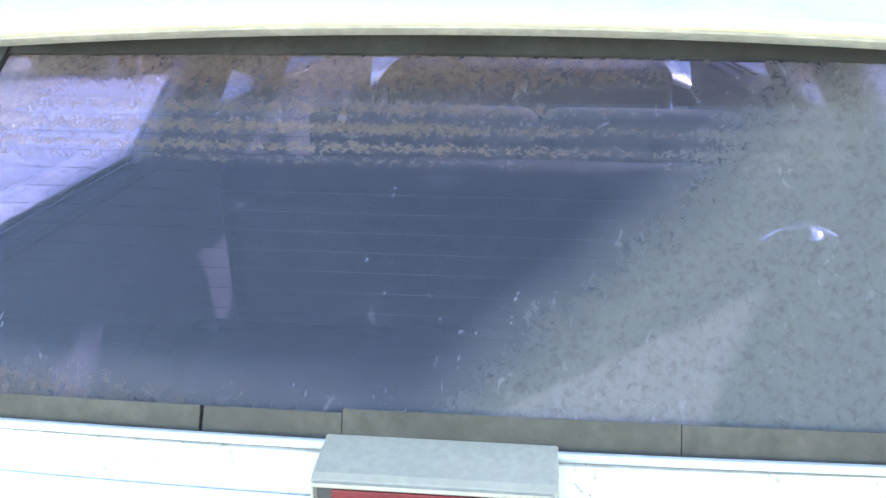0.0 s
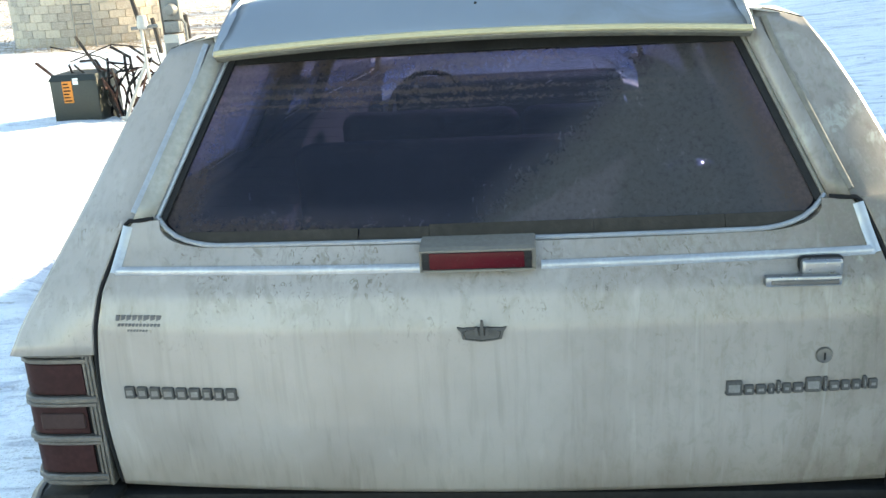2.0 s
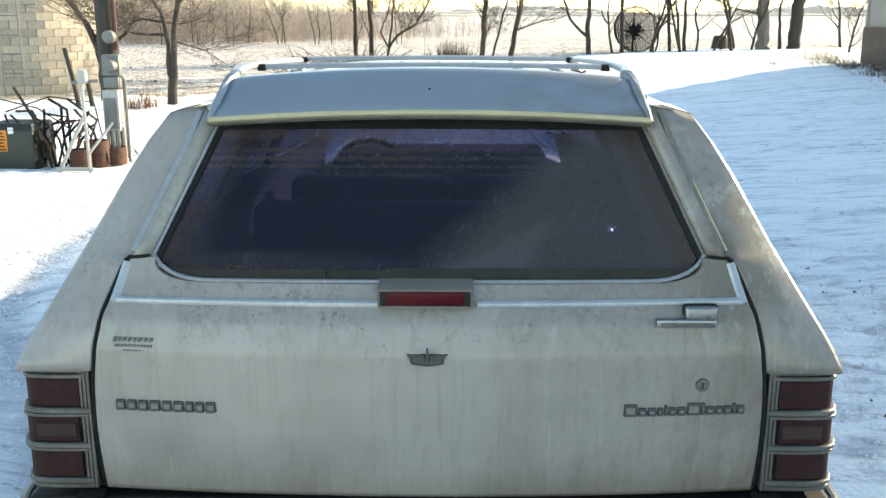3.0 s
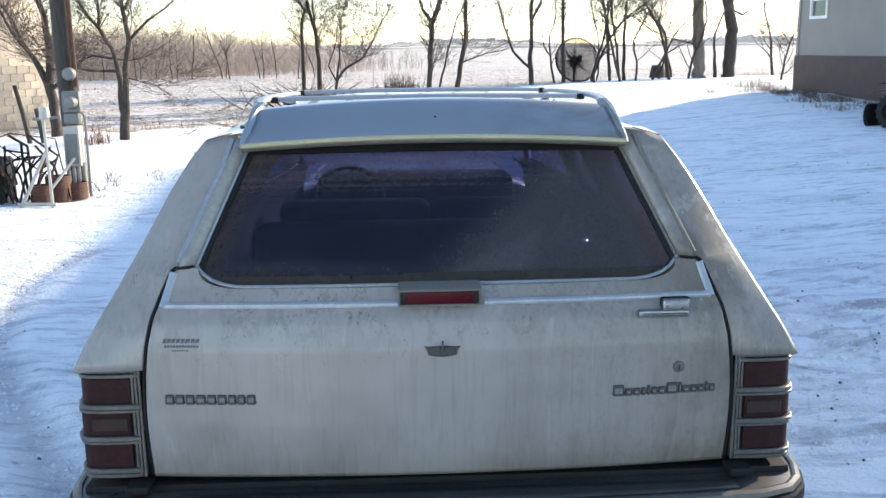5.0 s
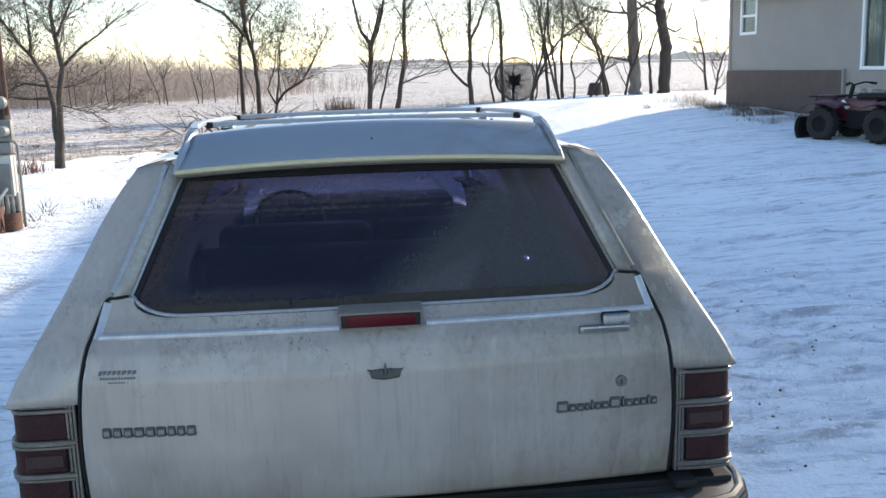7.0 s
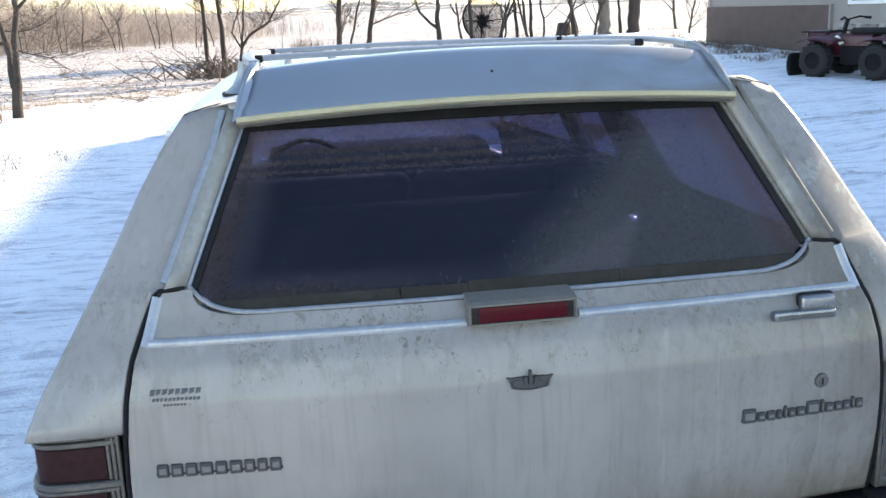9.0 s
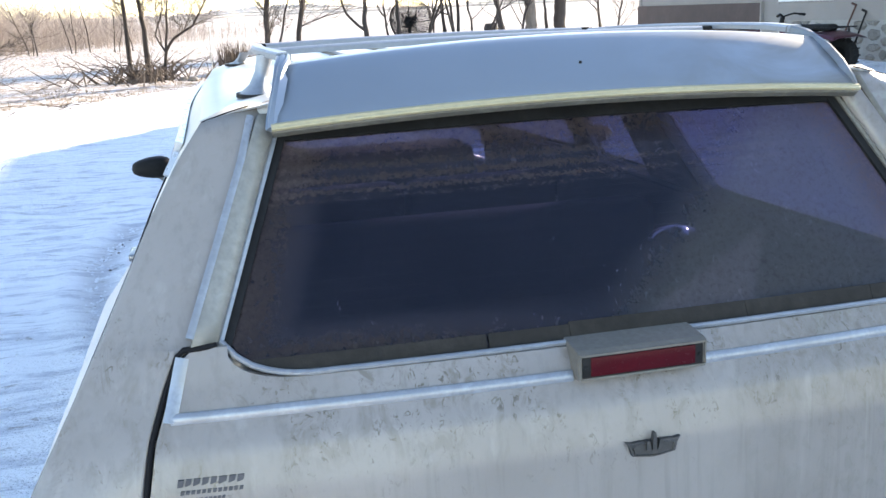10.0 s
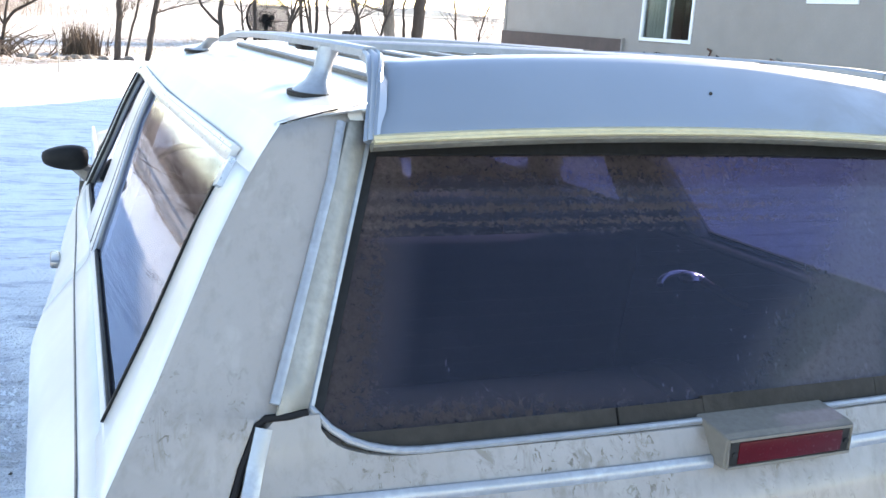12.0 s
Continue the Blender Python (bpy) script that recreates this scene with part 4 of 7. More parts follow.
def plain_bars(name, x0, x1, z0, z1, blocks, parent, material, label, depth=0.006, space=0.18, slant=0.0):
    """Raised plain blocks standing for a line of maker's writing; blocks gives the (width, height) of each."""
    total = sum(w for w, h in blocks)
    holder, at = None, x0
    for w, h in blocks:
        step = (x1 - x0) * w / total
        gap = space * (x1 - x0) / len(blocks)
        a, b, top = at + gap / 2, at + step - gap / 2, z0 + (z1 - z0) * h
        at += step
        y = gate_y((a + b) / 2, (z0 + z1) / 2)
        shape = box(a, b, y - depth, y + 0.004, z0, top, min(0.002, depth * 0.35), 1)
        shape = ([(v[0] + slant * (v[2] - z0), v[1], v[2]) for v in shape[0]], shape[1])
        if holder is None:
            base = box(x0, x1, y - depth * 0.35, y + 0.006, z0 + (z1 - z0) * 0.10, z0 + (z1 - z0) * 0.30, 0.0008, 1) if depth > 0.002 else shape
            verts = [(vx, vy - y + gate_y(vx, z0), vz) for vx, vy, vz in base[0]]
            holder = build(name, (verts, base[1]), material, parent, label)
            if depth <= 0.002:
                continue
        bar = build("bar", shape, material, holder)
        if depth > 0.002:
            build("inlay", box(a + 0.0045, b - 0.0045, y - depth - 0.0006, y - depth + 0.001, z0 + 0.0075, max(z0 + 0.011, top - 0.0075)), INLAY, bar, "pale worn inlay")
    return holder


INLAY = simple("worn_inlay", (0.17, 0.165, 0.155), 0.5, 0.3, 0.3, 60, 200, 0.2, 0.001)
plain_bars("maker_badge", -0.717, -0.480, 0.810, 0.836, [(1, 1)] * 3 + [(1.1, 1), (1, 1), (1.05, 1), (0.9, 1), (0.9, 1), (1, 1)], car, BADGE, "tarnished metal badge of plain raised blocks")
plain_bars("model_badge", 0.443, 0.724, 0.806, 0.836, [(1.5, 1), (1, 0.68), (1, 0.68), (0.7, 0.68), (0.5, 0.9), (0.9, 0.68), (1, 0.68), (1.5, 1), (0.5, 1), (1, 0.68), (0.9, 0.68), (0.9, 0.68), (0.5, 0.9), (0.9, 0.68)], car, BADGE, "tarnished metal badge of plain raised blocks")
plain_bars("dealer_sticker", -0.716, -0.620, 0.971, 0.982, [(1, 1), (1, 1), (1.1, 1), (1.1, 1), (1, 1), (1.3, 1), (1.1, 1), (1.1, 1)], car, INK, "black dealer sticker reduced to plain bars", 0.0012, 0.24, 0.25)
plain_bars("sticker_line", -0.712, -0.622, 0.960, 0.966, [(1, 1)] * 12, car, INK, "thin dark bars of a dealer sticker", 0.0012, 0.28, 0.25)
plain_bars("sticker_line", -0.692, -0.648, 0.951, 0.955, [(1, 1)] * 7, car, INK, "thin dark bars of a dealer sticker", 0.0012, 0.3, 0.25)

hy = gate_y(0.61, 1.03)
handle = build("tailgate_handle", box(0.577, 0.650, hy - 0.016, hy + 0.01, 1.012, 1.057, 0.007, 3), CHROME, car, "chrome tailgate handle with a lever")
build("handle_seal", box(0.574, 0.653, hy - 0.004, hy + 0.01, 1.008, 1.060, 0.008, 3), BLACK, handle, "black rubber gasket")
build("lever", box(0.510, 0.644, hy - 0.032, hy - 0.012, 1.013, 1.032, 0.004, 2), CHROME, handle, "long chrome lever")
build("lever_inlay", box(0.520, 0.638, hy - 0.0345, hy - 0.03, 1.017, 1.026, 0.0015, 1), GRIMY, handle)
ly = gate_y(0.621, 0.878)
lock = build("tailgate_lock", lathe([(0.0, -0.006), (0.010, -0.006), (0.014, -0.005), (0.016, 0.0), (0.016, 0.004)], (0.621, ly, 0.878), "y", 24), GRIMY, car, "round tarnished lock cylinder")
build("keyhole", box(0.6195, 0.6225, ly - 0.0075, ly - 0.003, 0.871, 0.885), BLACK, lock)


# ---- tail lamps ----
def make_tail_lamp(s):
    plan = [(0.785, 0.036), (0.811, 0.035), (0.83, 0.034), (0.88, 0.034), (0.918, 0.038), (0.936, 0.050), (0.946, 0.075), (0.949, 0.11), (0.950, 0.15)]

    def wrap(z0, z1, out, start=0):
        rows = [(p[0] + (0.006 if z1 < 0.8 else 0.0), p[1]) for p in plan[start:]]
        path = [(s * x, y, (z0 + z1) / 2) for x, y in rows]
        ups = []
        for i in range(len(rows)):
            a, b = rows[max(i - 1, 0)], rows[min(i + 1, len(rows) - 1)]
            n = Vector((b[1] - a[1], -(b[0] - a[0]))).normalized()
            ups.append((s * n.x, n.y, 0))
        h = (z1 - z0) / 2
        r = min(0.004, h * 0.4)
        return sweep(path, ups, [(-h, -0.03), (-h, out - r), (-h + r, out), (h - r, out), (h, out - r), (h, -0.03)])

    lampset = build("tail_lamp", wrap(0.598, 0.902, -0.004), GAP, car, "three-tier tail lamp in a grimy chrome frame, lenses dull with road dirt")
    for z0, z1 in ((0.802, 0.874), (0.714, 0.780), (0.624, 0.696)):
        lens = build("lens", wrap(z0, z1, 0.002, 1), DIRTY_LENS, lampset, "dirty red lens")
        if z0 == 0.714:
            build("reversing_lens", box(min(s * 0.822, s * 0.915), max(s * 0.822, s * 0.915), 0.028, 0.04, 0.730, 0.764, 0.002, 1), SMOKE_LENS, lens, "dirty clear reversing lens")
    for z0, z1, o in ((0.889, 0.903, 0.010), (0.874, 0.885, 0.007), (0.789, 0.803, 0.012), (0.779, 0.788, 0.008), (0.702, 0.715, 0.012), (0.693, 0.701, 0.008), (0.612, 0.625, 0.010), (0.598, 0.610, 0.006)):
        build("frame_bar", wrap(z0, z1, o), GRIMY, lampset)
    for x0, x1, o in ((0.781, 0.789, 0.010), (0.791, 0.799, 0.007), (0.801, 0.809, 0.004)):
        build("frame_upright", box(min(s * x0, s * x1), max(s * x0, s * x1), 0.035 - o, 0.07, 0.600, 0.902, 0.002, 1), GRIMY, lampset)


for s in (-1, 1):
    make_tail_lamp(s)

# ---- rear bumper ----
bump_plan = [(-1.0, 0.55), (-0.998, 0.2), (-0.990, 0.08), (-0.965, 0.0), (-0.92, -0.055), (-0.84, -0.085), (-0.6, -0.105), (-0.3, -0.117), (0, -0.12)]
bump_plan = bump_plan + [(-x, y) for x, y in reversed(bump_plan[:-1])]
bump_ups = []
for i in range(len(bump_plan)):
    a, b = bump_plan[max(0, i - 1)], bump_plan[min(len(bump_plan) - 1, i + 1)]
    bump_ups.append((b[1] - a[1], -(b[0] - a[0]), 0))
bump_path = [(x, y, 0.478) for x, y in bump_plan]
bumper = build("rear_bumper", sweep(bump_path, bump_ups, [(0.080, -0.055), (0.088, -0.02), (0.083, -0.006), (0.07, 0.0), (0.0, 0.006), (-0.066, 0.0), (-0.078, -0.015), (-0.078, -0.16)]), BUMPER, car, "dirty grey chrome rear bumper", smooth=50)
build("bumper_rubber", sweep(bump_path, bump_ups, [(-0.014, 0.0), (-0.016, 0.012), (-0.022, 0.017), (-0.054, 0.017), (-0.060, 0.012), (-0.062, 0.0)]), BLACK, bumper, "black rubber bumper strip")
build("bumper_line", sweep(bump_path, bump_ups, [(-0.063, 0.002), (-0.066, 0.008), (-0.078, 0.004), (-0.083, -0.008), (-0.081, -0.016)]), GRIMY, bumper, "worn bright line along the bumper")
build("bumper_pad", grid(lambda x, k: (x, (lerp(bump_plan, x) + 0.028) * (1 - k) - 0.012 * k, 0.5605 + 0.001 * k), span(-0.70, 0.78, 21), span(0, 1, 4)), PAD, bumper, "black tread strip on the bumper", solid=0.003)
build("bumper_shelf", box(-0.95, 0.95, 0.03, 0.12, 0.54, 0.575, 0.006), BLACK, car, "dark filler between bumper and body")
for s in (-1, 1):
    build("shelf_block", box(s * 0.80 - 0.03, s * 0.80 + 0.03, -0.02, 0.06, 0.568, 0.592, 0.006), BLACK, car)


# ---- body sides ----
def arch(y, low):
    z = low
    for yw in (1.20, 4.15):
        d = abs(y - yw)
        if d < 0.40:
            z = max(z, 0.33 + math.sqrt(0.40 ** 2 - d * d))
    return z


def side_panel(name, s, y0, y1, n, label, low=0.24, top=1.055):
    def point(k, v):
        y = y0 + (y1 - y0) * k
        zb = arch(y, low)
        z = zb + (top - zb) * v
        start = y
        if y0 < 0.1:
            start = max(y, (edge_y(z) if z >= 0.905 else 0.152) + 0.06 * k)
        x = side_x(start, z)
        return (s * x, start, z)

    return build(name, grid(point, span(0, 1, n), span(0, 1, 22), flip=s < 0), ROOF, car, label, solid=0.02, smooth=45)


for s in (-1, 1):
    side_panel("rear_wing", s, 0.03, 1.262, 26, "dirty white rear wing")
    for name, y0, y1, hy1 in (("rear_door", 1.27, 2.125, 1.72), ("front_door", 2.133, 3.30, 2.70)):
        door = side_panel(name, s, y0, y1, 14, "white car door")
        z = 0.925 if name == "rear_door" else 0.885
        xh = side_x(hy1, z)
        hd = build("door_handle", box(min(s * (xh - 0.004), s * (xh + 0.022)), max(s * (xh - 0.004), s * (xh + 0.022)), hy1 - 0.055, hy1 + 0.055, z - 0.010, z + 0.012, 0.006, 3), CHROME, door, "chrome door handle")
        seam = [(s * (side_x(hy1, zz) + 0.002), y0 - 0.004, zz) for zz in span(0.3, 1.05, 12)]
        build("door_seam", tube(seam, 0.004, 5), BLACK, door)
    side_panel("front_wing", s, 3.308, 5.12, 22, "white front wing", top=0.86)
    belt = [(s * (side_x(y, 1.056) - 0.002), y, 1.057) for y in span(0.26, 3.3, 20)]
    build("belt_moulding", sweep(belt, (s, 0, 0.3), [(-0.010, -0.006), (-0.010, -0.001), (-0.004, 0.002), (0.004, 0.002), (0.010, -0.001), (0.010, -0.006)]), ROOF, car, "white painted belt flange")
    seal = [(s * (side_x(y, 1.066) - 0.007), y, 1.066) for y in span(0.33, 3.2, 20)]
    build("belt_seal", tube(seal, 0.004, 6), BLACK, car, "thin black seal along the belt")
    stripe = [(s * (side_x(y, 1.008) + 0.001), y, 1.008) for y in span(0.2, 3.2, 24)]
    build("pinstripe", sweep(stripe, (s, 0, 0.5), [(-0.002, -0.002), (-0.002, 0.001), (0.002, 0.001), (0.002, -0.002)]), GRIMY, car, "thin dark pinstripe")
    rub = [(s * (side_x(y, 0.60) + 0.004), y, 0.60) for y in span(0.17, 0.78, 8)]
    build("side_moulding", sweep(rub, (s, 0, 0), [(-0.02, -0.006), (-0.018, 0.006), (0.018, 0.006), (0.02, -0.006)]), GRIMY, car, "side rub strip")

    # window posts and panes above the belt
    def upright(name, ya, yb, ta, tb, material, label, out=0.0):
        return build(name, grid(lambda k, z: (s * (side_x((ya + yb) / 2, z) + out), (ya + (yb - ya) * k) + ((ta + (tb - ta) * k) - (ya + (yb - ya) * k)) * (z - 1.055) / 0.35, z), span(0, 1, 3), span(1.055, 1.405, 8), flip=s < 0), material, car, label, solid=0.025)

    upright("window_post", 1.235, 1.54, 1.49, 1.66, ROOF, "white window post", 0.002)
    upright("window_post", 2.07, 2.15, 2.10, 2.17, ROOF, "white door window frame", 0.002)
    upright("post_trim", 0.19, 0.275, 0.28, 0.355, NAVY, "dark inner pillar trim", -0.030)
    upright("post_trim", 1.30, 1.60, 1.53, 1.70, NAVY, "dark inner post trim", -0.030)
    upright("post_trim", 2.05, 2.17, 2.08, 2.19, NAVY, "dark inner post trim", -0.030)
    for k, w, strip in ((0.0, 0.007, SNOWLIT_TRIM), (0.07, 0.003, BLACK), (0.17, 0.014, SNOWLIT_TRIM), (0.36, 0.006, BLACK), (0.52, 0.018, SNOWLIT_TRIM), (0.74, 0.009, BLACK), (1.0, 0.010, BLACK)):
        line = [(s * (side_x(1.4 + 0.2 * k, z) + 0.005), 1.235 + 0.305 * k + (0.255 - 0.135 * k) * (z - 1.055) / 0.35, z) for z in span(1.06, 1.402, 8)]
        build("post_moulding", sweep(line, (s, 0, 0.4), [(-w, -0.004), (-w * 0.7, 0.0), (w * 0.7, 0.0), (w, -0.004)]), strip, car, "bright window-post strip" if strip is SNOWLIT_TRIM else "black seal on the window post")
    for ya, yb in ((2.07, 2.10), (2.15, 2.17)):
        line = [(s * (side_x(2.1, z) + 0.004), ya + (yb - ya) * (z - 1.055) / 0.35, z) for z in span(1.06, 1.39, 8)]
        build("window_seal", sweep(line, (s, 0, 0.4), [(-0.010, -0.006), (-0.008, 0.001), (0.008, 0.001), (0.010, -0.006)]), BLACK, car, "black rubber seal of the door window")
    drip = [(s * (side_x(y, 1.408) + 0.006), y, 1.408 - 0.09 * smooth01(1.95, 2.8, y)) for y in span(0.375, 2.72, 18)]
    build("drip_rail", sweep(drip, (s, 0, 0.6), [(-0.013, -0.004), (-0.013, 0.003), (-0.008, 0.005), (0.004, 0.005), (0.006, 0.009), (0.011, 0.009), (0.013, 0.004), (0.013, -0.004)]), SNOWLIT_TRIM, car, "bright drip moulding over the side windows")
    rear_edge = [(s * (side_x(0.3, z) + 0.002), 0.327 + 0.075 * (z - 1.065) / 0.335, z) for z in span(1.062, 1.402, 8)]
    build("quarter_edge", sweep(rear_edge, (s, 0, 0.4), [(-0.003, -0.008), (-0.003, 0.001), (0.003, 0.001), (0.003, -0.008)]), BLACK, car, "thin black seal of the quarter window")
    mitre = [(s * (side_x(0.37, z) + 0.005), 0.372 + 0.34 * (z - 1.40), z) for z in span(1.368, 1.404, 4)]
    build("moulding_return", sweep(mitre, (s, 0, 0.5), [(-0.010, -0.006), (-0.009, 0.004), (0.009, 0.004), (0.010, -0.006)]), SNOWLIT_TRIM, car, "mitred end of the drip moulding")

    def pane(name, y0, y1, t0, t1, n=5):
        w = build(name, grid(lambda k, z: (s * (side_x(y0 + (y1 - y0) * k, z) - 0.010), (y0 + (y1 - y0) * k) + ((t0 + (t1 - t0) * k) - (y0 + (y1 - y0) * k)) * (z - 1.055) / 0.35, z - (0.085 * smooth01(1.95, 2.8, t0 + (t1 - t0) * k)) * (z - 1.055) / 0.35), span(0, 1, n), span(1.056, 1.405, 6), flip=s < 0), GLASS_SIDE, car, "tinted side window")
        return w

    pane("quarter_window", 0.32, 1.25, 0.40, 1.505)
    pane("door_window", 1.53, 2.08, 1.65, 2.11)
    pane("door_window", 2.14, 3.15, 2.16, 2.62)

    # windscreen pillar
    pil = [(s * 0.70, 3.42, 0.95), (s * 0.62, 3.05, 1.20), (s * 0.545, 2.74, 1.36)]
    build("windscreen_pillar", tube(pil, 0.014, 8), BLACK, car, "dark-edged windscreen pillar")

    # mirror
    mir = build("wing_mirror", lathe([(0.001, -0.03), (0.05, -0.028), (0.072, -0.012), (0.074, 0.02), (0.055, 0.055), (0.001, 0.075)], (0, 0, 0), "y", 20), BLACK, car, "black plastic wing mirror", smooth=60)
    for v in mir.data.vertices:
        v.co = Vector((s * (0.855 + v.co.x * 0.95), 2.30 + v.co.y, 1.106 + math.copysign(0.074 * abs(v.co.z / 0.074) ** 0.6, v.co.z) * 0.50 * (1 - 0.22 * v.co.x / 0.07)))
    if s < 0:
        mir.data.flip_normals()
    build("mirror_arm", tube([(s * 0.775, 2.34, 1.045), (s * 0.80, 2.335, 1.06), (s * 0.83, 2.32, 1.085)], [0.03, 0.025, 0.02], 8), PAINT, mir, "white mirror arm")

    for yw in (1.20, 4.15):
        tyre = build("wheel", moved(lathe([(0.19, -0.10), (0.30, -0.105), (0.335, -0.08), (0.345, 0.0), (0.335, 0.08), (0.30, 0.105), (0.19, 0.10)], (0, 0, 0), "x", 32), Matrix.Translation((s * (0.79 if yw < 2 else 0.56), yw, 0.345))), TYRE, car, "black tyre on a plain steel wheel")
        build("rim", moved(lathe([(0.0, 0.085), (0.06, 0.09), (0.10, 0.06), (0.17, 0.07), (0.195, 0.10), (0.195, -0.1)], (0, 0, 0), "x", 24), Matrix.Translation((s * (0.79 if yw < 2 else 0.56), yw, 0.345)) @ Matrix.Diagonal((s, 1, 1, 1))), CHROME, tyre, "plain steel wheel rim")

# bonnet, nose, windscreen, floor
build("bonnet", grid(lambda x, y: (x * taper(y, 0.9), y, 0.93 - 0.05 * (y - 3.4) / 1.8 - 0.05 * (x / 0.9) ** 4), span(-0.93, 0.93, 19), span(3.38, 5.12, 10)), ROOF, car, "white bonnet", solid=0.02)
build("nose", grid(lambda x, z: (x, 5.13 - 0.04 * (x / 0.8) ** 2, z), span(-0.58, 0.58, 13), span(0.3, 0.83, 8)), BUMPER, car, "grille panel", solid=0.03)
front_bumper = [(-0.71, 4.8, 0.5), (-0.70, 5.1, 0.5), (-0.62, 5.22, 0.5), (0, 5.26, 0.5), (0.62, 5.22, 0.5), (0.70, 5.1, 0.5), (0.71, 4.8, 0.5)]
build("front_bumper", sweep(front_bumper, (0, 0, 1), [(-0.03, -0.09), (-0.04, 0.0), (-0.03, 0.09), (0.03, 0.09), (0.03, -0.09)]), BUMPER, car, "grey front bumper")
build("windscreen", grid(lambda u, v: (u * (0.70 - 0.16 * v), 3.42 - 0.68 * v - 0.10 * (u * u) * (1 - 0.3 * v), 0.93 + 0.495 * v), span(-1, 1, 15), span(0, 1, 9)), GLASS_CLEAR, car, "clear windscreen", smooth=180)
build("scuttle", box(-0.56, 0.56, 3.28, 3.46, 0.88, 0.955, 0.02), GAP, car, "dark scuttle panel")
build("underbody", box(-0.62, 0.62, 0.12, 5.0, 0.20, 0.30, 0.02), GAP, car, "dark underbody")

# ---- inside the car ----
build("cargo_floor", box(-0.78, 0.78, 0.10, 1.42, 0.585, 0.615, 0.01), NAVY, car, "dark blue cargo floor")
for s in (-1, 1):
    build("side_trim", grid(lambda y, z: (s * (side_x(y, z) - 0.055 - 0.10 * smooth01(1.02, 0.70, z) * (1 if y < 1.6 else 0.3)), y, z), span(0.14, 3.2, 16), span(0.50, 1.055, 9), flip=s < 0), NAVY, car, "dark blue side trim panel", solid=0.02)
for s in (-1, 1):
    build("door_sill", grid(lambda y, k: (s * (side_x(y, 1.05) - 0.075 + 0.066 * k), y, 1.051), span(0.3, 3.40, 14), [0, 0.5, 1], flip=s > 0), NAVY, car, "dark blue window sill", solid=0.012)
build("headliner", grid(lambda u, y: (roof_point(u, y)[0] * 0.95, max(y, 0.34), roof_point(u, y)[2] - 0.035), span(-1, 1, 13), span(0.34, 2.7, 8), flip=True), HEADLINER, car, "dark cloth headliner")


def make_seat(name, x0, x1, y, top, label, rounded=0.06):
    base = build(name, box(x0, x1, y, y + 0.52, 0.42, 0.62, rounded, 3), NAVY, car, label)
    shape = box(x0, x1, y - 0.14, y + 0.02, 0.50, top, rounded, 3)
    verts = [(v[0], v[1] - 0.16 * (v[2] - 0.5), v[2]) for v in shape[0]]
    build("seat_back", (verts, shape[1]), NAVY, base, "dark blue vinyl seat back")
    return base


make_seat("rear_seat", -0.68, 0.68, 1.56, 1.03, "dark blue rear bench seat")
for x in (-0.37, 0.37):
    make_seat("front_seat", x - 0.31, x + 0.43 if x < 0 else x + 0.31, 2.42, 0.985, "dark blue front seat")
build("dashboard", box(-0.56, 0.56, 3.05, 3.38, 0.70, 0.992, 0.04, 3), NAVY, car, "dark blue dashboard")
wheel_pts = [Vector((-0.37 + 0.19 * math.cos(t), 2.86 + 0.085 * math.sin(t), 0.895 + 0.165 * math.sin(t))) for t in [2 * math.pi * i / 28 for i in range(29)]]
sw = build("steering_wheel", tube(wheel_pts, 0.013, 8, False), BLACK, car, "black steering wheel")
build("wheel_hub", tube([(-0.37, 2.84, 0.915), (-0.37, 3.10, 0.83)], [0.06, 0.04], 10), BLACK, sw, "wheel hub and column")
for a in (0.5, math.pi - 0.5, -math.pi / 2):
    build("spoke", tube([(-0.37, 2.85, 0.91), (-0.37 + 0.18 * math.cos(a), 2.86 + 0.08 * math.sin(a), 0.91 + 0.145 * math.sin(a))], 0.012, 6), BLACK, sw)
build("inside_mirror", box(-0.10, 0.10, 2.72, 2.75, 1.335, 1.385, 0.012), BLACK, car, "rear-view mirror")
# chrome bar and knob made up at the cargo side to catch the sun
hook = [(0.535 + 0.07 * math.cos(t), 0.96 + 0.03 * math.sin(t), 0.998 + 0.028 * math.sin(t)) for t in span(0.5, 2.9, 12)]
grab = build("glint_bar", tube(hook, 0.009, 12), MIRROR, car, "curved chrome bar, made up for a sun glint")
build("knob", lathe([(0.0, 0.017), (0.011, 0.0155), (0.019, 0.0122), (0.025, 0.0075), (0.028, 0.0), (0.025, -0.0075), (0.011, -0.0155), (0.0, -0.017)], (0.545, 0.96, 1.022), "z", 20), MIRROR, grab, "polished chrome knob, made up for a sun glint")
build("glint_bar_post", tube([(0.595, 0.975, 1.010), (0.68, 0.98, 0.965), (0.75, 0.98, 0.93)], 0.010, 8), NAVY, grab)


# ---- more materials for the yard ----
SIDING = simple("tan_vinyl_siding", (0.24, 0.216, 0.196), 0.6, 0.0, 0.10, 2.0, 60, 0.1, 0.002)
SKIRT = simple("brown_panel", (0.078, 0.052, 0.044), 0.7, 0.0, 0.25, 4.0, 50, 0.2, 0.004)
MORTAR = simple("grey_mortar", (0.33, 0.31, 0.28), 0.9, 0.0, 0.25, 5.0, 40, 0.5, 0.01)
STONE = simple("field_stone", (0.24, 0.215, 0.185), 0.85, 0.0, 0.45, 3.0, 30, 0.5, 0.01)
TRIM_WHITE = simple("white_trim", (0.72, 0.72, 0.71), 0.5, 0.0, 0.08, 3.0, 60, 0.05, 0.002)
SHINGLE = simple("dark_shingles", (0.075, 0.058, 0.052), 0.9, 0.0, 0.35, 3.0, 25, 0.5, 0.01)
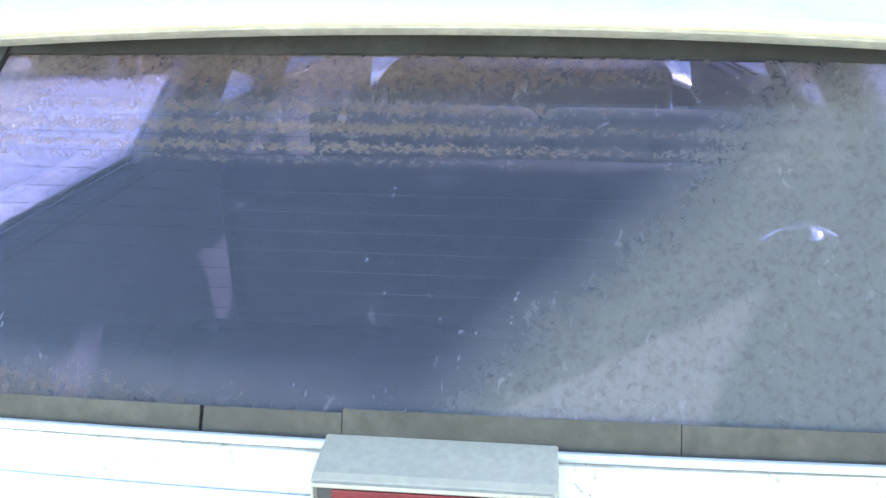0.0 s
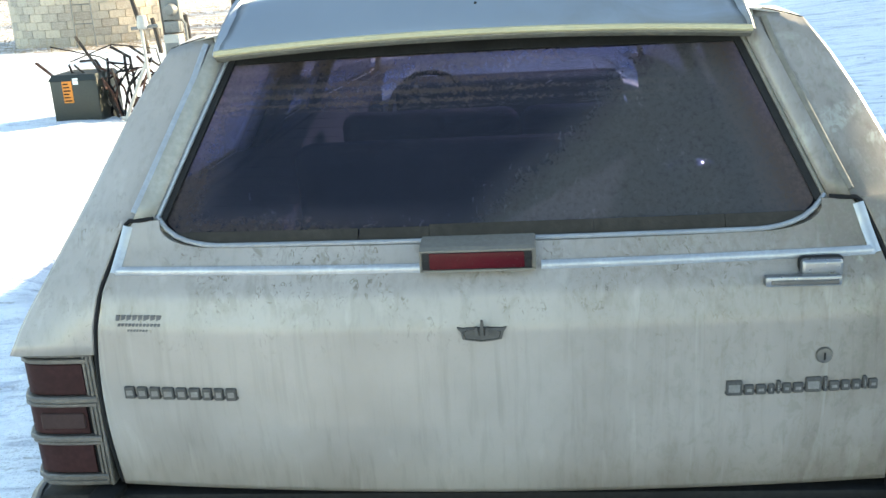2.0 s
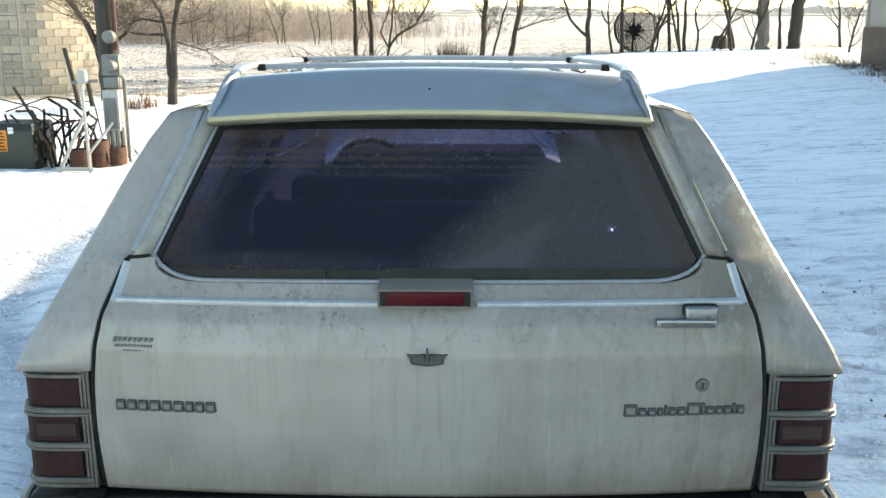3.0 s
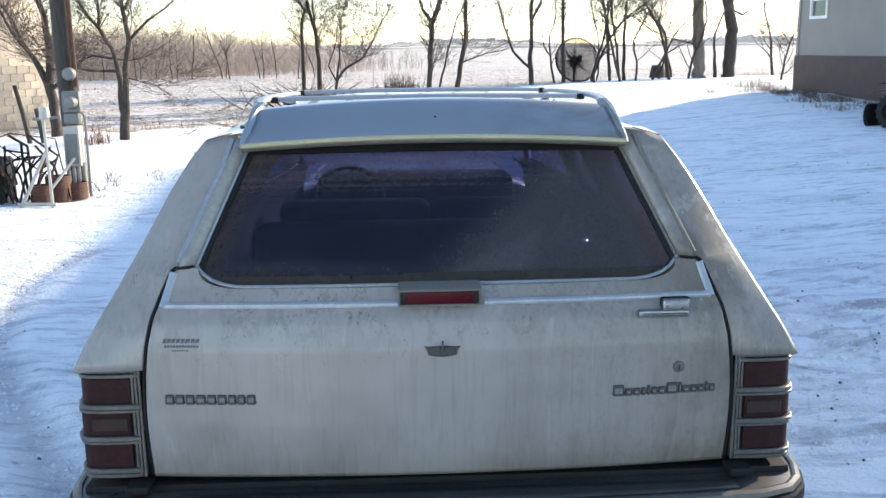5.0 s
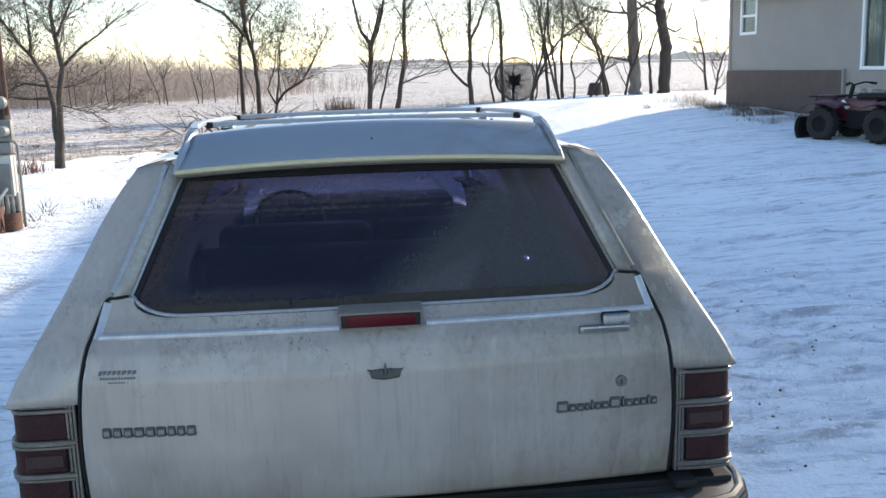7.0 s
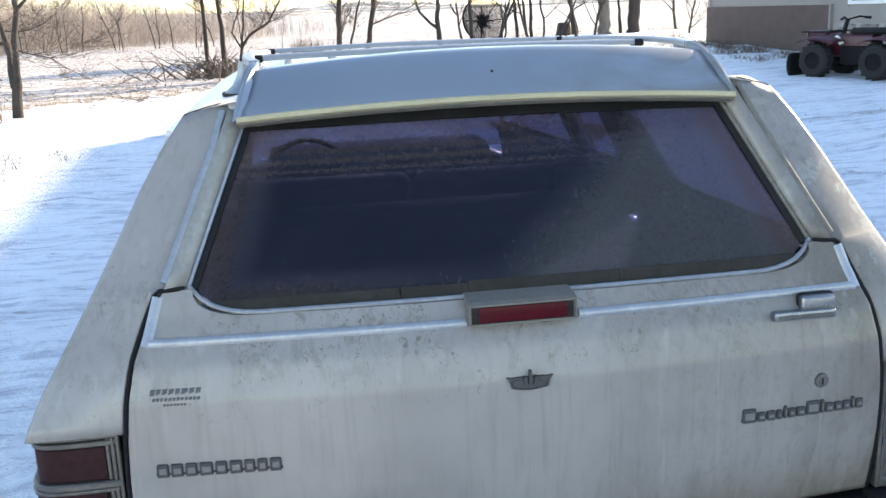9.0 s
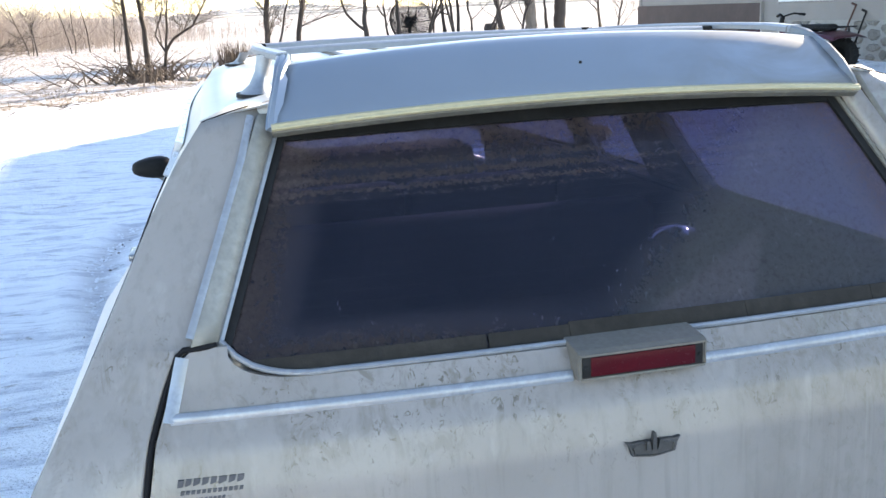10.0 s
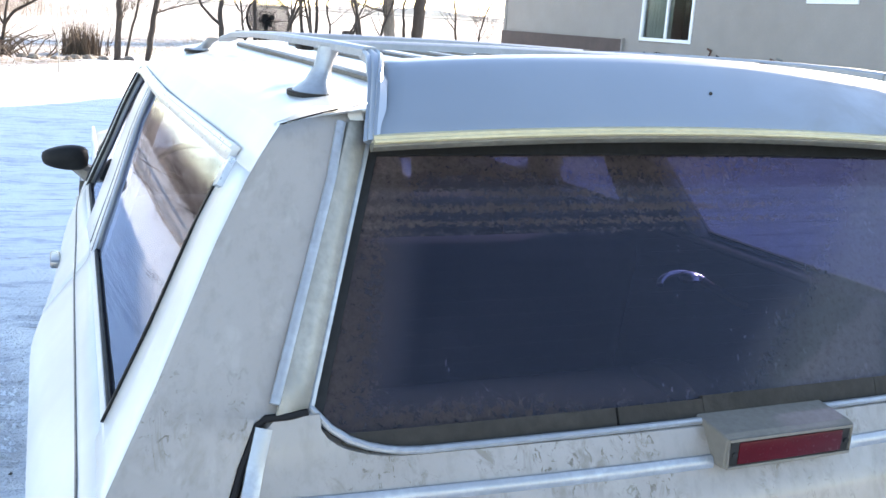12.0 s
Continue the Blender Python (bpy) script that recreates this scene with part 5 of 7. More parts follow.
CURTAIN = simple("pale_curtain", (0.45, 0.46, 0.40), 0.9, 0.0, 0.2, 3.0, 30, 0.2, 0.01, (6, 6, 0.6))
ROOM = simple("dim_room", (0.05, 0.05, 0.055), 0.9, 0.0, 0.3)
HOUSE_PANE = pane_material("house_pane", (0.7, 0.74, 0.74), dust=0.02)
BARK = simple("grey_bark", (0.052, 0.040, 0.033), 0.9, 0.0, 0.45, 6.0, 45, 0.8, 0.02, (1, 1, 0.25))
BARK_PALE = simple("pale_bark", (0.20, 0.165, 0.135), 0.9, 0.0, 0.4, 6.0, 45, 0.8, 0.02, (1, 1, 0.25))
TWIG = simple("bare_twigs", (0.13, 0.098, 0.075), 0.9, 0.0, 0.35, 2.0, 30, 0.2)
# paler than the near twigs, the haze over the field put into the colour
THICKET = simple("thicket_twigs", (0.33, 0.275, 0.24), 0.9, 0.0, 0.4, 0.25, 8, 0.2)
# far woods: distance haze is put into the pale base colour
HAZED_WOOD = simple("far_woods", (0.80, 0.66, 0.55), 0.95, 0.0, 0.3, 0.05, 1.0, 0.1)
WEED = simple("dry_weeds", (0.36, 0.26, 0.13), 0.9, 0.0, 0.4, 3.0, 30, 0.2)
RUSTWEED = simple("rust_weed", (0.22, 0.10, 0.05), 0.9, 0.0, 0.4, 3.0, 30, 0.2)
POLE = simple("tarred_pole", (0.045, 0.036, 0.030), 0.85, 0.0, 0.45, 5.0, 50, 0.5, 0.01, (1, 1, 0.15))
GREYBOX = simple("grey_enamel", (0.17, 0.17, 0.16), 0.6, 0.1, 0.2, 6.0, 60, 0.1, 0.002)
WHITEPIPE = simple("white_pipe", (0.40, 0.385, 0.35), 0.55, 0.0, 0.15, 6.0, 60, 0.1, 0.002)
GREENBOX = simple("dark_green_enamel", (0.019, 0.022, 0.016), 0.5, 0.0, 0.25, 6.0, 60, 0.1, 0.002)
ORANGE = simple("orange_label", (0.60, 0.20, 0.02), 0.6, 0.0, 0.1)
RUST = simple("rust", (0.09, 0.04, 0.027), 0.9, 0.0, 0.4, 8.0, 60, 0.4, 0.004)
STAVE, stave_tree, stave_shader = nodes_of("concrete_block")
stave_v = coords(stave_tree, (1, 1, 1), "Generated")
stave_patch = noise_of(stave_tree, stave_v, 7.0, 5, 0.65, 0.6)
stave_info = stave_tree.nodes.new("ShaderNodeObjectInfo")
stave_tone = ramp(stave_tree, stave_info.outputs["Random"], [(0.0, (0.27, 0.23, 0.19)), (0.45, (0.38, 0.325, 0.26)), (1.0, (0.50, 0.42, 0.32))])
stave_grain = noise_of(stave_tree, coords(stave_tree), 24, 5, 0.7)
stave_tone = blend(stave_tree, calc(stave_tree, "MULTIPLY", grey(stave_tree, stave_grain, 0.4, 0.65), 0.5), stave_tone, (0.25, 0.22, 0.19))
stave_tree.links.new(blend(stave_tree, calc(stave_tree, "MULTIPLY", grey(stave_tree, stave_patch, 0.45, 0.6), 0.45), stave_tone, (0.52, 0.47, 0.39)), stave_shader.inputs["Base Color"])
stave_shader.inputs["Roughness"].default_value = 0.9
bump_of(stave_tree, stave_shader, stave_grain, 0.5, 0.01)
RED_PAINT = simple("dark_red_plastic", (0.055, 0.008, 0.018), 0.35, 0.0, 0.25, 6.0, 60, 0.06, 0.002)
GREEN_BIN = simple("green_bin_plastic", (0.012, 0.06, 0.042), 0.5, 0.0, 0.15)
RED_TUB = simple("red_tub_plastic", (0.36, 0.02, 0.025), 0.45, 0.0, 0.15)
BLUE_BIRD = simple("slate_paint", (0.06, 0.02, 0.03), 0.5, 0.0, 0.2)

# ---- the house ----
HC, HU, HN = Vector((10.35, 22.5, 0)), Vector((0.077, -0.997, 0)).normalized(), Vector((-0.997, -0.077, 0)).normalized()
house = thing("house", (11.0, 15.0, 0.4), "tan vinyl-sided single-storey house with a brown skirting and fieldstone foundation", "house")
HL = 19.0


def hp(s, out, z):
    return HC + HU * s + HN * out + Vector((0, 0, z))


def hbox(s0, s1, o0, o1, z0, z1, bevel=0.0):
    m = Matrix((HU, -HN, Vector((0, 0, 1)))).transposed().to_4x4()
    m.translation = HC
    v, f = box(s0, s1, -max(o0, o1), -min(o0, o1), z0, z1, bevel, 1)
    return [m @ Vector(p) for p in v], [tuple(reversed(q)) for q in f]


OPENINGS = [(0.56, 1.40, 2.33, 3.27), (5.72, 7.35, 1.44, 3.20), (10.16, 11.24, 2.26, 3.22)]


def lap_rows():
    """Lap siding as a saw-tooth of boards, broken at the window openings."""
    shapes = []
    z = 1.08
    while z < 3.40:
        z2 = min(3.42, z + 0.105)
        cuts = [0.0] + [c for a, b, lo, hi in OPENINGS if lo < (z + z2) / 2 < hi for c in (a, b)] + [HL]
        for a, b in zip(cuts[::2], cuts[1::2]):
            prof = [(0.0, z), (0.013, z), (0.005, z2), (0.0, z2)]
            verts = [hp(s, o, zz) for s in (a, b) for o, zz in prof]
            shapes.append((verts, [(0, 1, 5, 4), (1, 2, 6, 5), (2, 3, 7, 6), (0, 3, 2, 1), (4, 5, 6, 7)]))
        z = z2
    return join(*shapes)


build("siding", lap_rows(), SIDING, house, "tan lap siding", smooth=0)
for a, b, z0, z1 in ((0.0, 0.56, 1.0, 3.42), (0.56, 1.40, 1.0, 2.33), (0.56, 1.40, 3.27, 3.42), (1.40, 5.72, 1.0, 3.42), (5.72, 7.35, 1.0, 1.44), (5.72, 7.35, 3.20, 3.42), (7.35, 10.16, 1.0, 3.42), (10.16, 11.24, 1.0, 2.26), (10.16, 11.24, 3.22, 3.42), (11.24, HL, 1.0, 3.42)):
    build("wall", hbox(a, b, -0.16, -0.003, z0, z1), SIDING, house)
build("end_wall", join(hbox(0, 0.15, -8.4, -0.17, -0.2, 3.42), hbox(HL - 0.15, HL, -8.4, -0.17, -0.2, 3.42), hbox(0, HL, -8.6, -8.4, -0.2, 3.42)), SIDING, house, "tan outer walls")
build("corner_trim", hbox(-0.03, 0.09, -0.02, 0.035, 1.44, 3.42), SIDING, house, "tan corner board")
build("skirting", hbox(-0.02, 5.18, 0.024, 0.075, -0.1, 1.44, 0.01), SKIRT, house, "dark brown panel skirting")
build("skirting_cap", hbox(5.18, 5.23, 0.0, 0.085, -0.1, 1.46, 0.005), SIDING, house, "pale end cap of the skirting")
foundation = build("foundation", hbox(0, HL, -0.16, 0.0, -0.3, 1.075), MORTAR, house, "fieldstone foundation in grey mortar")
# unseen ridge, higher at the far part: heights set to shape the house shadow
for s0, s1, peak in ((-0.65, 9.4, 7.45), (9.4, HL + 0.65, 6.65)):
    e0, e1 = max(0, s0), min(HL, s1)
    gable = [hp(0, -4.25, peak - 0.12), hp(0, 0.0, 3.42), hp(0, -8.5, 3.42)]
    build("gable", join(slab([p + HU * e0 for p in gable], 0.15, HU), slab([p + HU * (e1 - 0.16) for p in gable], 0.15, HU)), SIDING, house, "tan gable ends", smooth=0)
    for o0 in (0.55, -9.05):
        rows = [hp(s0, o0, 3.34), hp(s1, o0, 3.34), hp(s1, -4.25, peak), hp(s0, -4.25, peak)]
        build("roof", slab(rows, 0.10, (0, 0, 1)), SHINGLE, house, "dark brown shingle roof", smooth=0)
build("fascia", hbox(-0.66, HL + 0.66, 0.53, 0.58, 3.24, 3.44), TRIM_WHITE, house, "white fascia board")
build("soffit", hbox(-0.64, HL + 0.64, 0.0, 0.53, 3.38, 3.42), TRIM_WHITE, house, "white soffit")
build("rake_board", slab([hp(-0.68, 0.56, 3.26), hp(-0.68, 0.56, 3.46), hp(-0.68, -4.25, 7.56), hp(-0.68, -4.25, 7.36)], 0.05, HU), TRIM_WHITE, house, "white rake board", smooth=0)


def make_house_window(s0, s1, z0, z1, vertical_split, label):
    w = build("window", join(hbox(s0, s1, -0.05, 0.035, z0, z0 + 0.07, 0.004), hbox(s0, s1, -0.05, 0.035, z1 - 0.07, z1, 0.004), hbox(s0, s0 + 0.07, -0.05, 0.034, z0 + 0.07, z1 - 0.07, 0.004), hbox(s1 - 0.07, s1, -0.05, 0.034, z0 + 0.07, z1 - 0.07, 0.004)), TRIM_WHITE, house, label, smooth=0)
    mid = (s0 + s1) / 2 if vertical_split else (z0 + z1) / 2
    if vertical_split:
        build("mullion", hbox(mid - 0.03, mid + 0.03, -0.04, 0.02, z0 + 0.07, z1 - 0.07), TRIM_WHITE, w)
        panes = ((s0 + 0.07, mid - 0.03, z0 + 0.07, z1 - 0.07), (mid + 0.03, s1 - 0.07, z0 + 0.07, z1 - 0.07))
    else:
        build("meeting_rail", hbox(s0 + 0.07, s1 - 0.07, -0.04, 0.02, mid - 0.03, mid + 0.03), TRIM_WHITE, w)
        panes = ((s0 + 0.07, s1 - 0.07, z0 + 0.07, mid - 0.03), (s0 + 0.07, s1 - 0.07, mid + 0.03, z1 - 0.07))
    for a, b, c, d in panes:
        build("pane", hbox(a, b, -0.022, -0.016, c, d), HOUSE_PANE, w)
    wave = [hp(s0 + 0.07 + (s1 - s0 - 0.14) * k / 40 * (0.55 if vertical_split else 1.0), -0.10 + 0.012 * math.sin(k * 1.3), 0) for k in range(41)]
    build("curtain", grid(lambda k, z: tuple(wave[int(k)] + Vector((0, 0, z))), list(range(41)), [z0 + 0.05, z1 - 0.05]), CURTAIN, w, "pale hanging curtain")
    build("room_back", hbox(s0 - 0.1, s1 + 0.1, -1.3, -1.2, z0 - 0.2, z1 + 0.1), ROOM, w, "dim room behind the window")


make_house_window(*OPENINGS[0], False, "small white double-hung window")
make_house_window(*OPENINGS[1], True, "tall white two-part window with a curtain")
make_house_window(*OPENINGS[2], True, "white sliding window")
rng = random.Random(7)
s = 5.35
while s < 14.5:
    z = 0.15
    while z < 1.0:
        w, h = rng.uniform(0.22, 0.46), rng.uniform(0.14, 0.27)
        n = rng.randint(6, 8)
        ring = []
        for k in range(n):
            t = 2 * math.pi * (k + rng.uniform(-0.2, 0.2)) / n
            ring.append((s + w / 2 + w * 0.47 * math.cos(t) * rng.uniform(0.85, 1.05), min(1.06, z + h / 2 + h * 0.47 * math.sin(t) * rng.uniform(0.85, 1.05))))
        outer = [hp(a, 0.0, b) for a, b in ring]
        cx, cz = sum(a for a, b in ring) / n, sum(b for a, b in ring) / n
        inner = [hp(cx + (a - cx) * 0.75, 0.035, cz + (b - cz) * 0.75) for a, b in ring]
        faces = [(k, (k + 1) % n, n + (k + 1) % n, n + k) for k in range(n)] + [tuple(range(n, 2 * n))]
        build("stone", (outer + inner, faces), STONE, foundation)
        z += h * 1.08
    s += 0.36
vent = build("crawl_vent", hbox(9.95, 10.50, 0.0, 0.04, 0.72, 0.98, 0.006), GREYBOX, house, "grey crawl-space vent")
for k in range(4):
    build("slat", hbox(9.99, 10.46, 0.036, 0.05, 0.75 + 0.055 * k, 0.775 + 0.055 * k), GAP, vent)
pipe = build("downspout", join(hbox(12.35, 12.43, 0.02, 0.10, 0.62, 1.25), hbox(12.10, 12.43, 0.02, 0.10, 0.56, 0.64)), TRIM_WHITE, house, "white downspout end")

# things along the house wall
def stand(s, out):
    p = hp(s, out, 0)
    return (p.x, p.y, ground_z(p.x, p.y))


gx0, gy0, gz0 = stand(12.9, 0.75)
bin_ob = thing("bucket", (gx0, gy0, gz0), "dark green plastic bucket standing by the wall", "bucket")
build("tub", lathe([(0.0, 0.0), (0.15, 0.0), (0.19, 0.42), (0.205, 0.43), (0.205, 0.46), (0.185, 0.46), (0.145, 0.02)], (gx0, gy0, gz0), "z", 24), GREEN_BIN, bin_ob)
build("label_patch", box(gx0 - 0.20, gx0 - 0.185, gy0 - 0.09, gy0 - 0.03, gz0 + 0.22, gz0 + 0.28), TRIM_WHITE, bin_ob, "small white patch")
tx, ty, tz = stand(12.3, 1.15)
tub = thing("basin", (tx, ty, tz), "red plastic basin on the snow", "basin")
build("bowl", lathe([(0.0, 0.0), (0.22, 0.0), (0.30, 0.17), (0.31, 0.18), (0.29, 0.18), (0.21, 0.02)], (tx, ty, tz), "z", 24), RED_TUB, tub)
for s0, lean, hh, mat_s in ((7.75, 0.25, 1.25, RUST), (8.15, 0.12, 1.15, GAP), (9.35, 0.30, 1.2, RUST), (9.75, 0.05, 1.22, GREYBOX), (13.0, 0.08, 1.3, GREYBOX)):
    bx, by, bz = stand(s0, 0.30)
    tool = thing("garden_stake", (bx, by, bz), "rusty garden stake leaning on the house wall", "stake", "stakes along the wall")
    top = hp(s0 + lean, 0.04, 0)
    build("shaft", tube([(bx, by, bz - 0.05), (top.x, top.y, bz + hh - 0.25)], 0.018, 6), mat_s, tool)
    build("grip", tube([(top.x, top.y, bz + hh - 0.27), (top.x - 0.02, top.y + 0.10, bz + hh - 0.23)], 0.02, 6), mat_s, tool)


# ---- quad bike with a plough blade ----
def make_quad():
    q = thing("quad_bike", (0, 0, 0), "dark red quad bike with a black plough blade", "quad bike")
    for x in (-0.58, 0.62):
        for y in (-0.42, 0.42):
            tread = build("wheel", lathe([(0.15, -0.11), (0.25, -0.12), (0.29, -0.09), (0.305, 0.0), (0.29, 0.09), (0.25, 0.12), (0.15, 0.11)], (x, y, 0.305), "y", 28), TYRE, q, "knobbly black tyre")
            build("rim", lathe([(0.0, -0.05), (0.07, -0.06), (0.15, -0.09), (0.155, 0.09), (0.07, 0.06), (0.0, 0.05)], (x, y, 0.305), "y", 20), GAP, tread)
            knobs = []
            for k in range(16):
                t = 2 * math.pi * k / 16
                knobs.append(moved(box(-0.012, 0.012, -0.10, 0.10, 0.29, 0.318), Matrix.Translation((x, y, 0.305)) @ Matrix.Rotation(t, 4, "Y")))
            build("tread", join(*knobs), TYRE, tread)
    for x0, x1 in ((-1.0, -0.22), (0.28, 1.02)):
        build("mudguard", grid(lambda u, v: (x0 + (x1 - x0) * u, v * (0.56 - 0.04 * abs(u - 0.5)), 0.60 + 0.14 * math.sin(math.pi * (0.12 + 0.76 * u)) - 0.10 * max(0, abs(v) - 0.55)), span(0, 1, 11), span(-1, 1, 9)), RED_PAINT, q, "dark red mudguard", solid=0.02)
        rack = join(*[tube([(x0 + 0.08 + (x1 - x0 - 0.2) * k / 4, -0.38, 0.80), (x0 + 0.08 + (x1 - x0 - 0.2) * k / 4, 0.38, 0.80)], 0.011, 6) for k in range(5)], tube([(x0 + 0.06, -0.38, 0.80), (x1 - 0.1, -0.38, 0.80)], 0.013, 6), tube([(x0 + 0.06, 0.38, 0.80), (x1 - 0.1, 0.38, 0.80)], 0.013, 6), tube([(x0 + 0.15, -0.3, 0.66), (x0 + 0.15, -0.3, 0.80)], 0.012, 6), tube([(x1 - 0.2, 0.3, 0.66), (x1 - 0.2, 0.3, 0.80)], 0.012, 6))
        build("carrier", rack, BLACK, q, "black tube carrier")
    build("body", box(-0.75, 0.35, -0.16, 0.16, 0.36, 0.76, 0.06, 3), RED_PAINT, q, "dark red body")
    build("engine", box(-0.25, 0.35, -0.22, 0.22, 0.22, 0.55, 0.04, 2), GAP, q, "dark engine block")
    build("seat", box(-0.12, 0.72, -0.15, 0.15, 0.74, 0.86, 0.05, 3), BLACK, q, "black padded seat")
    build("nose", box(-0.98, -0.55, -0.22, 0.22, 0.60, 0.82, 0.07, 3), RED_PAINT, q, "dark red nose")
    build("headlamp", box(-0.995, -0.96, -0.16, 0.16, 0.66, 0.74, 0.015, 2), GREYBOX, q, "headlamp strip")
    build("steering_stem", tube([(-0.36, 0, 0.72), (-0.28, 0, 1.0)], 0.04, 8), BLACK, q)
    bars = build("handlebar", tube([(-0.12, -0.40, 1.02), (-0.20, -0.22, 1.05), (-0.28, 0, 1.0), (-0.20, 0.22, 1.05), (-0.12, 0.40, 1.02)], 0.016, 8), BLACK, q, "black handlebar")
    for y in (-0.36, 0.36):
        build("grip", tube([(-0.15, y * 0.86, 1.03), (-0.11, y * 1.16, 1.02)], 0.024, 8), BLACK, bars)
    build("side_panel", slab([(-0.42, -0.17, 0.70), (-0.34, -0.17, 0.74), (-0.20, -0.17, 0.60), (-0.28, -0.17, 0.57)], -0.02), TRIM_WHITE, q, "white side graphic")
    blade = build("plough_blade", grid(lambda y, t: (-1.12 - 0.10 * math.cos(t) + 0.10, y, 0.22 + 0.20 * math.sin(t)), span(-0.52, 0.52, 9), span(-1.35, 1.35, 9)), BLACK, q, "black plough blade", solid=0.02)
    for y in (-0.2, 0.2):
        build("push_arm", tube([(-1.10, y, 0.20), (-0.1, y * 0.8, 0.28)], 0.025, 6), BLACK, q)
    return q


quad = make_quad()
quad.matrix_basis = pose(9.0, 13.42, ground_z(9.0, 13.42) - 0.01, 0, 0, -66) @ Matrix.Scale(0.95, 4)

# ---- concrete stave silo ----
SX, SY, SR = -9.95, 20.6, 1.75
silo = thing("silo", (SX, SY, -0.1), "weathered tan concrete block silo", "silo")
build("core", lathe([(SR - 0.05, -0.3), (SR - 0.05, 13.0), (SR - 0.3, 13.6), (0.0, 14.3)], (SX, SY, 0), "z", 48), STAVE, silo, "concrete shell")
BLOCK_W, BLOCK_H, n_st = 0.352, 0.172, 31
block_v, block_f = box(-BLOCK_W / 2 + 0.002, BLOCK_W / 2 - 0.002, -0.07, 0.0, 0.002, BLOCK_H - 0.002, 0.005, 1)
block_me = bpy.data.meshes.new("block")
block_me.from_pydata([tuple(v) for v in block_v], [], block_f)
block_me.materials.append(STAVE)
rest = []
for r in range(78):
    for k in range(n_st):
        a = 2 * math.pi * (k + (0.5 if r % 2 else 0.0)) / n_st
        m = Matrix.Translation((SX, SY, 0)) @ Matrix.Rotation(a, 4, "Z") @ Matrix.Translation((0, -SR + 0.05, -0.3 + BLOCK_H * r))
        if r < 20 and math.cos(a - radians(27)) > 0.05:
            ob = new("block", block_me)
            ob.parent = silo
            ob.matrix_parent_inverse = world_of(silo).inverted()
            ob.matrix_basis = m
        else:
            rest.append(moved((block_v, block_f), m))
tagged(build("upper_shell", join(*rest), STAVE, silo, "courses of concrete blocks", smooth=0), kind="stuff")
frame_pts = [(SX + 0.45, SY - SR - 0.25, 0.0), (SX + 0.45, SY - SR - 0.25, 2.1), (SX + 0.85, SY - SR - 0.2, 2.1), (SX + 0.85, SY - SR - 0.2, 0.0)]
ladder = thing("ladder_frame", (SX + 0.65, SY - SR - 0.25, 0), "thin grey steel frame leaning at the silo", "frame")
build("rail", tube(frame_pts, 0.02, 6), GREYBOX, ladder)
for zz in (0.5, 0.9, 1.3, 1.7):
    build("rung", tube([(SX + 0.45, SY - SR - 0.25, zz), (SX + 0.85, SY - SR - 0.2, zz)], 0.014, 6), GREYBOX, ladder)

# ---- utility pole with meters, pipe stand, cable box and scrap ----
px, py = -4.0, 9.58
pole = thing("utility_pole", (px, py, 0), "dark tarred utility pole carrying a meter and grey boxes", "utility pole")
build("shaft", tube([(px - 0.03, py + 0.05, -0.2), (px - 0.10, py + 0.05, 4), (px - 0.18, py + 0.05, 9.0)], [0.125, 0.115, 0.10], 14), POLE, pole, "tarred wooden shaft")
build("conduit_riser", tube([(px + 0.07, py - 0.05, 1.30), (px + 0.035, py - 0.05, 4.0), (px - 0.05, py - 0.05, 8.6)], 0.028, 8), RUST, pole, "rusty red riser conduit")
mh = build("meter_box", box(px - 0.07, px + 0.14, py - 0.20, py - 0.08, 1.00, 1.25, 0.015), GREYBOX, pole, "grey meter box")
build("meter_glass", lathe([(0.0, -0.10), (0.055, -0.095), (0.07, -0.06), (0.075, 0.0)], (px + 0.05, py - 0.20, 1.12), "y", 20), GREYBOX, mh, "round glass meter")
build("round_cover", lathe([(0.0, -0.05), (0.065, -0.045), (0.078, -0.02), (0.078, 0.03)], (px + 0.02, py - 0.12, 1.45), "y", 22), GREYBOX, pole, "round grey cover")
build("lower_box", box(px - 0.06, px + 0.12, py - 0.21, py - 0.08, 0.86, 0.99, 0.012), GREYBOX, pole, "small grey junction box")
big = build("switch_box", box(px - 0.07, px + 0.12, py - 0.26, py - 0.08, 0.36, 0.84, 0.012), WHITEPIPE, pole, "tall pale switch box")
build("box_door", box(px - 0.05, px + 0.10, py - 0.272, py - 0.255, 0.39, 0.75, 0.006), GREYBOX, big, "switch box door")
for dx in (-0.06, 0.00, 0.06, 0.13):
    build("conduit", tube([(px + dx, py - 0.18, -0.1), (px + dx, py - 0.18, 0.40)], 0.022, 8), WHITEPIPE, pole, "pale conduit pipe")
build("side_conduit", tube([(px + 0.17, py - 0.14, -0.1), (px + 0.17, py - 0.14, 0.95), (px + 0.12, py - 0.14, 1.02)], 0.016, 8), GREYBOX, pole)
sx0, sy0 = -3.99, 8.56
standp = thing("pipe_stand", (sx0, sy0, 0), "white pipe stand with a braced leg and a capped valve", "pipe stand")
build("post", tube([(sx0, sy0, -0.1), (sx0 - 0.02, sy0, 0.98)], 0.018, 10), WHITEPIPE, standp)
build("brace", tube([(sx0 - 0.38, sy0 + 0.03, -0.05), (sx0 - 0.02, sy0, 0.62)], 0.020, 10), WHITEPIPE, standp)
build("cross_brace", tube([(sx0 + 0.0, sy0, 0.20), (sx0 + 0.22, sy0 + 0.2, 0.52)], 0.016, 8), WHITEPIPE, standp)
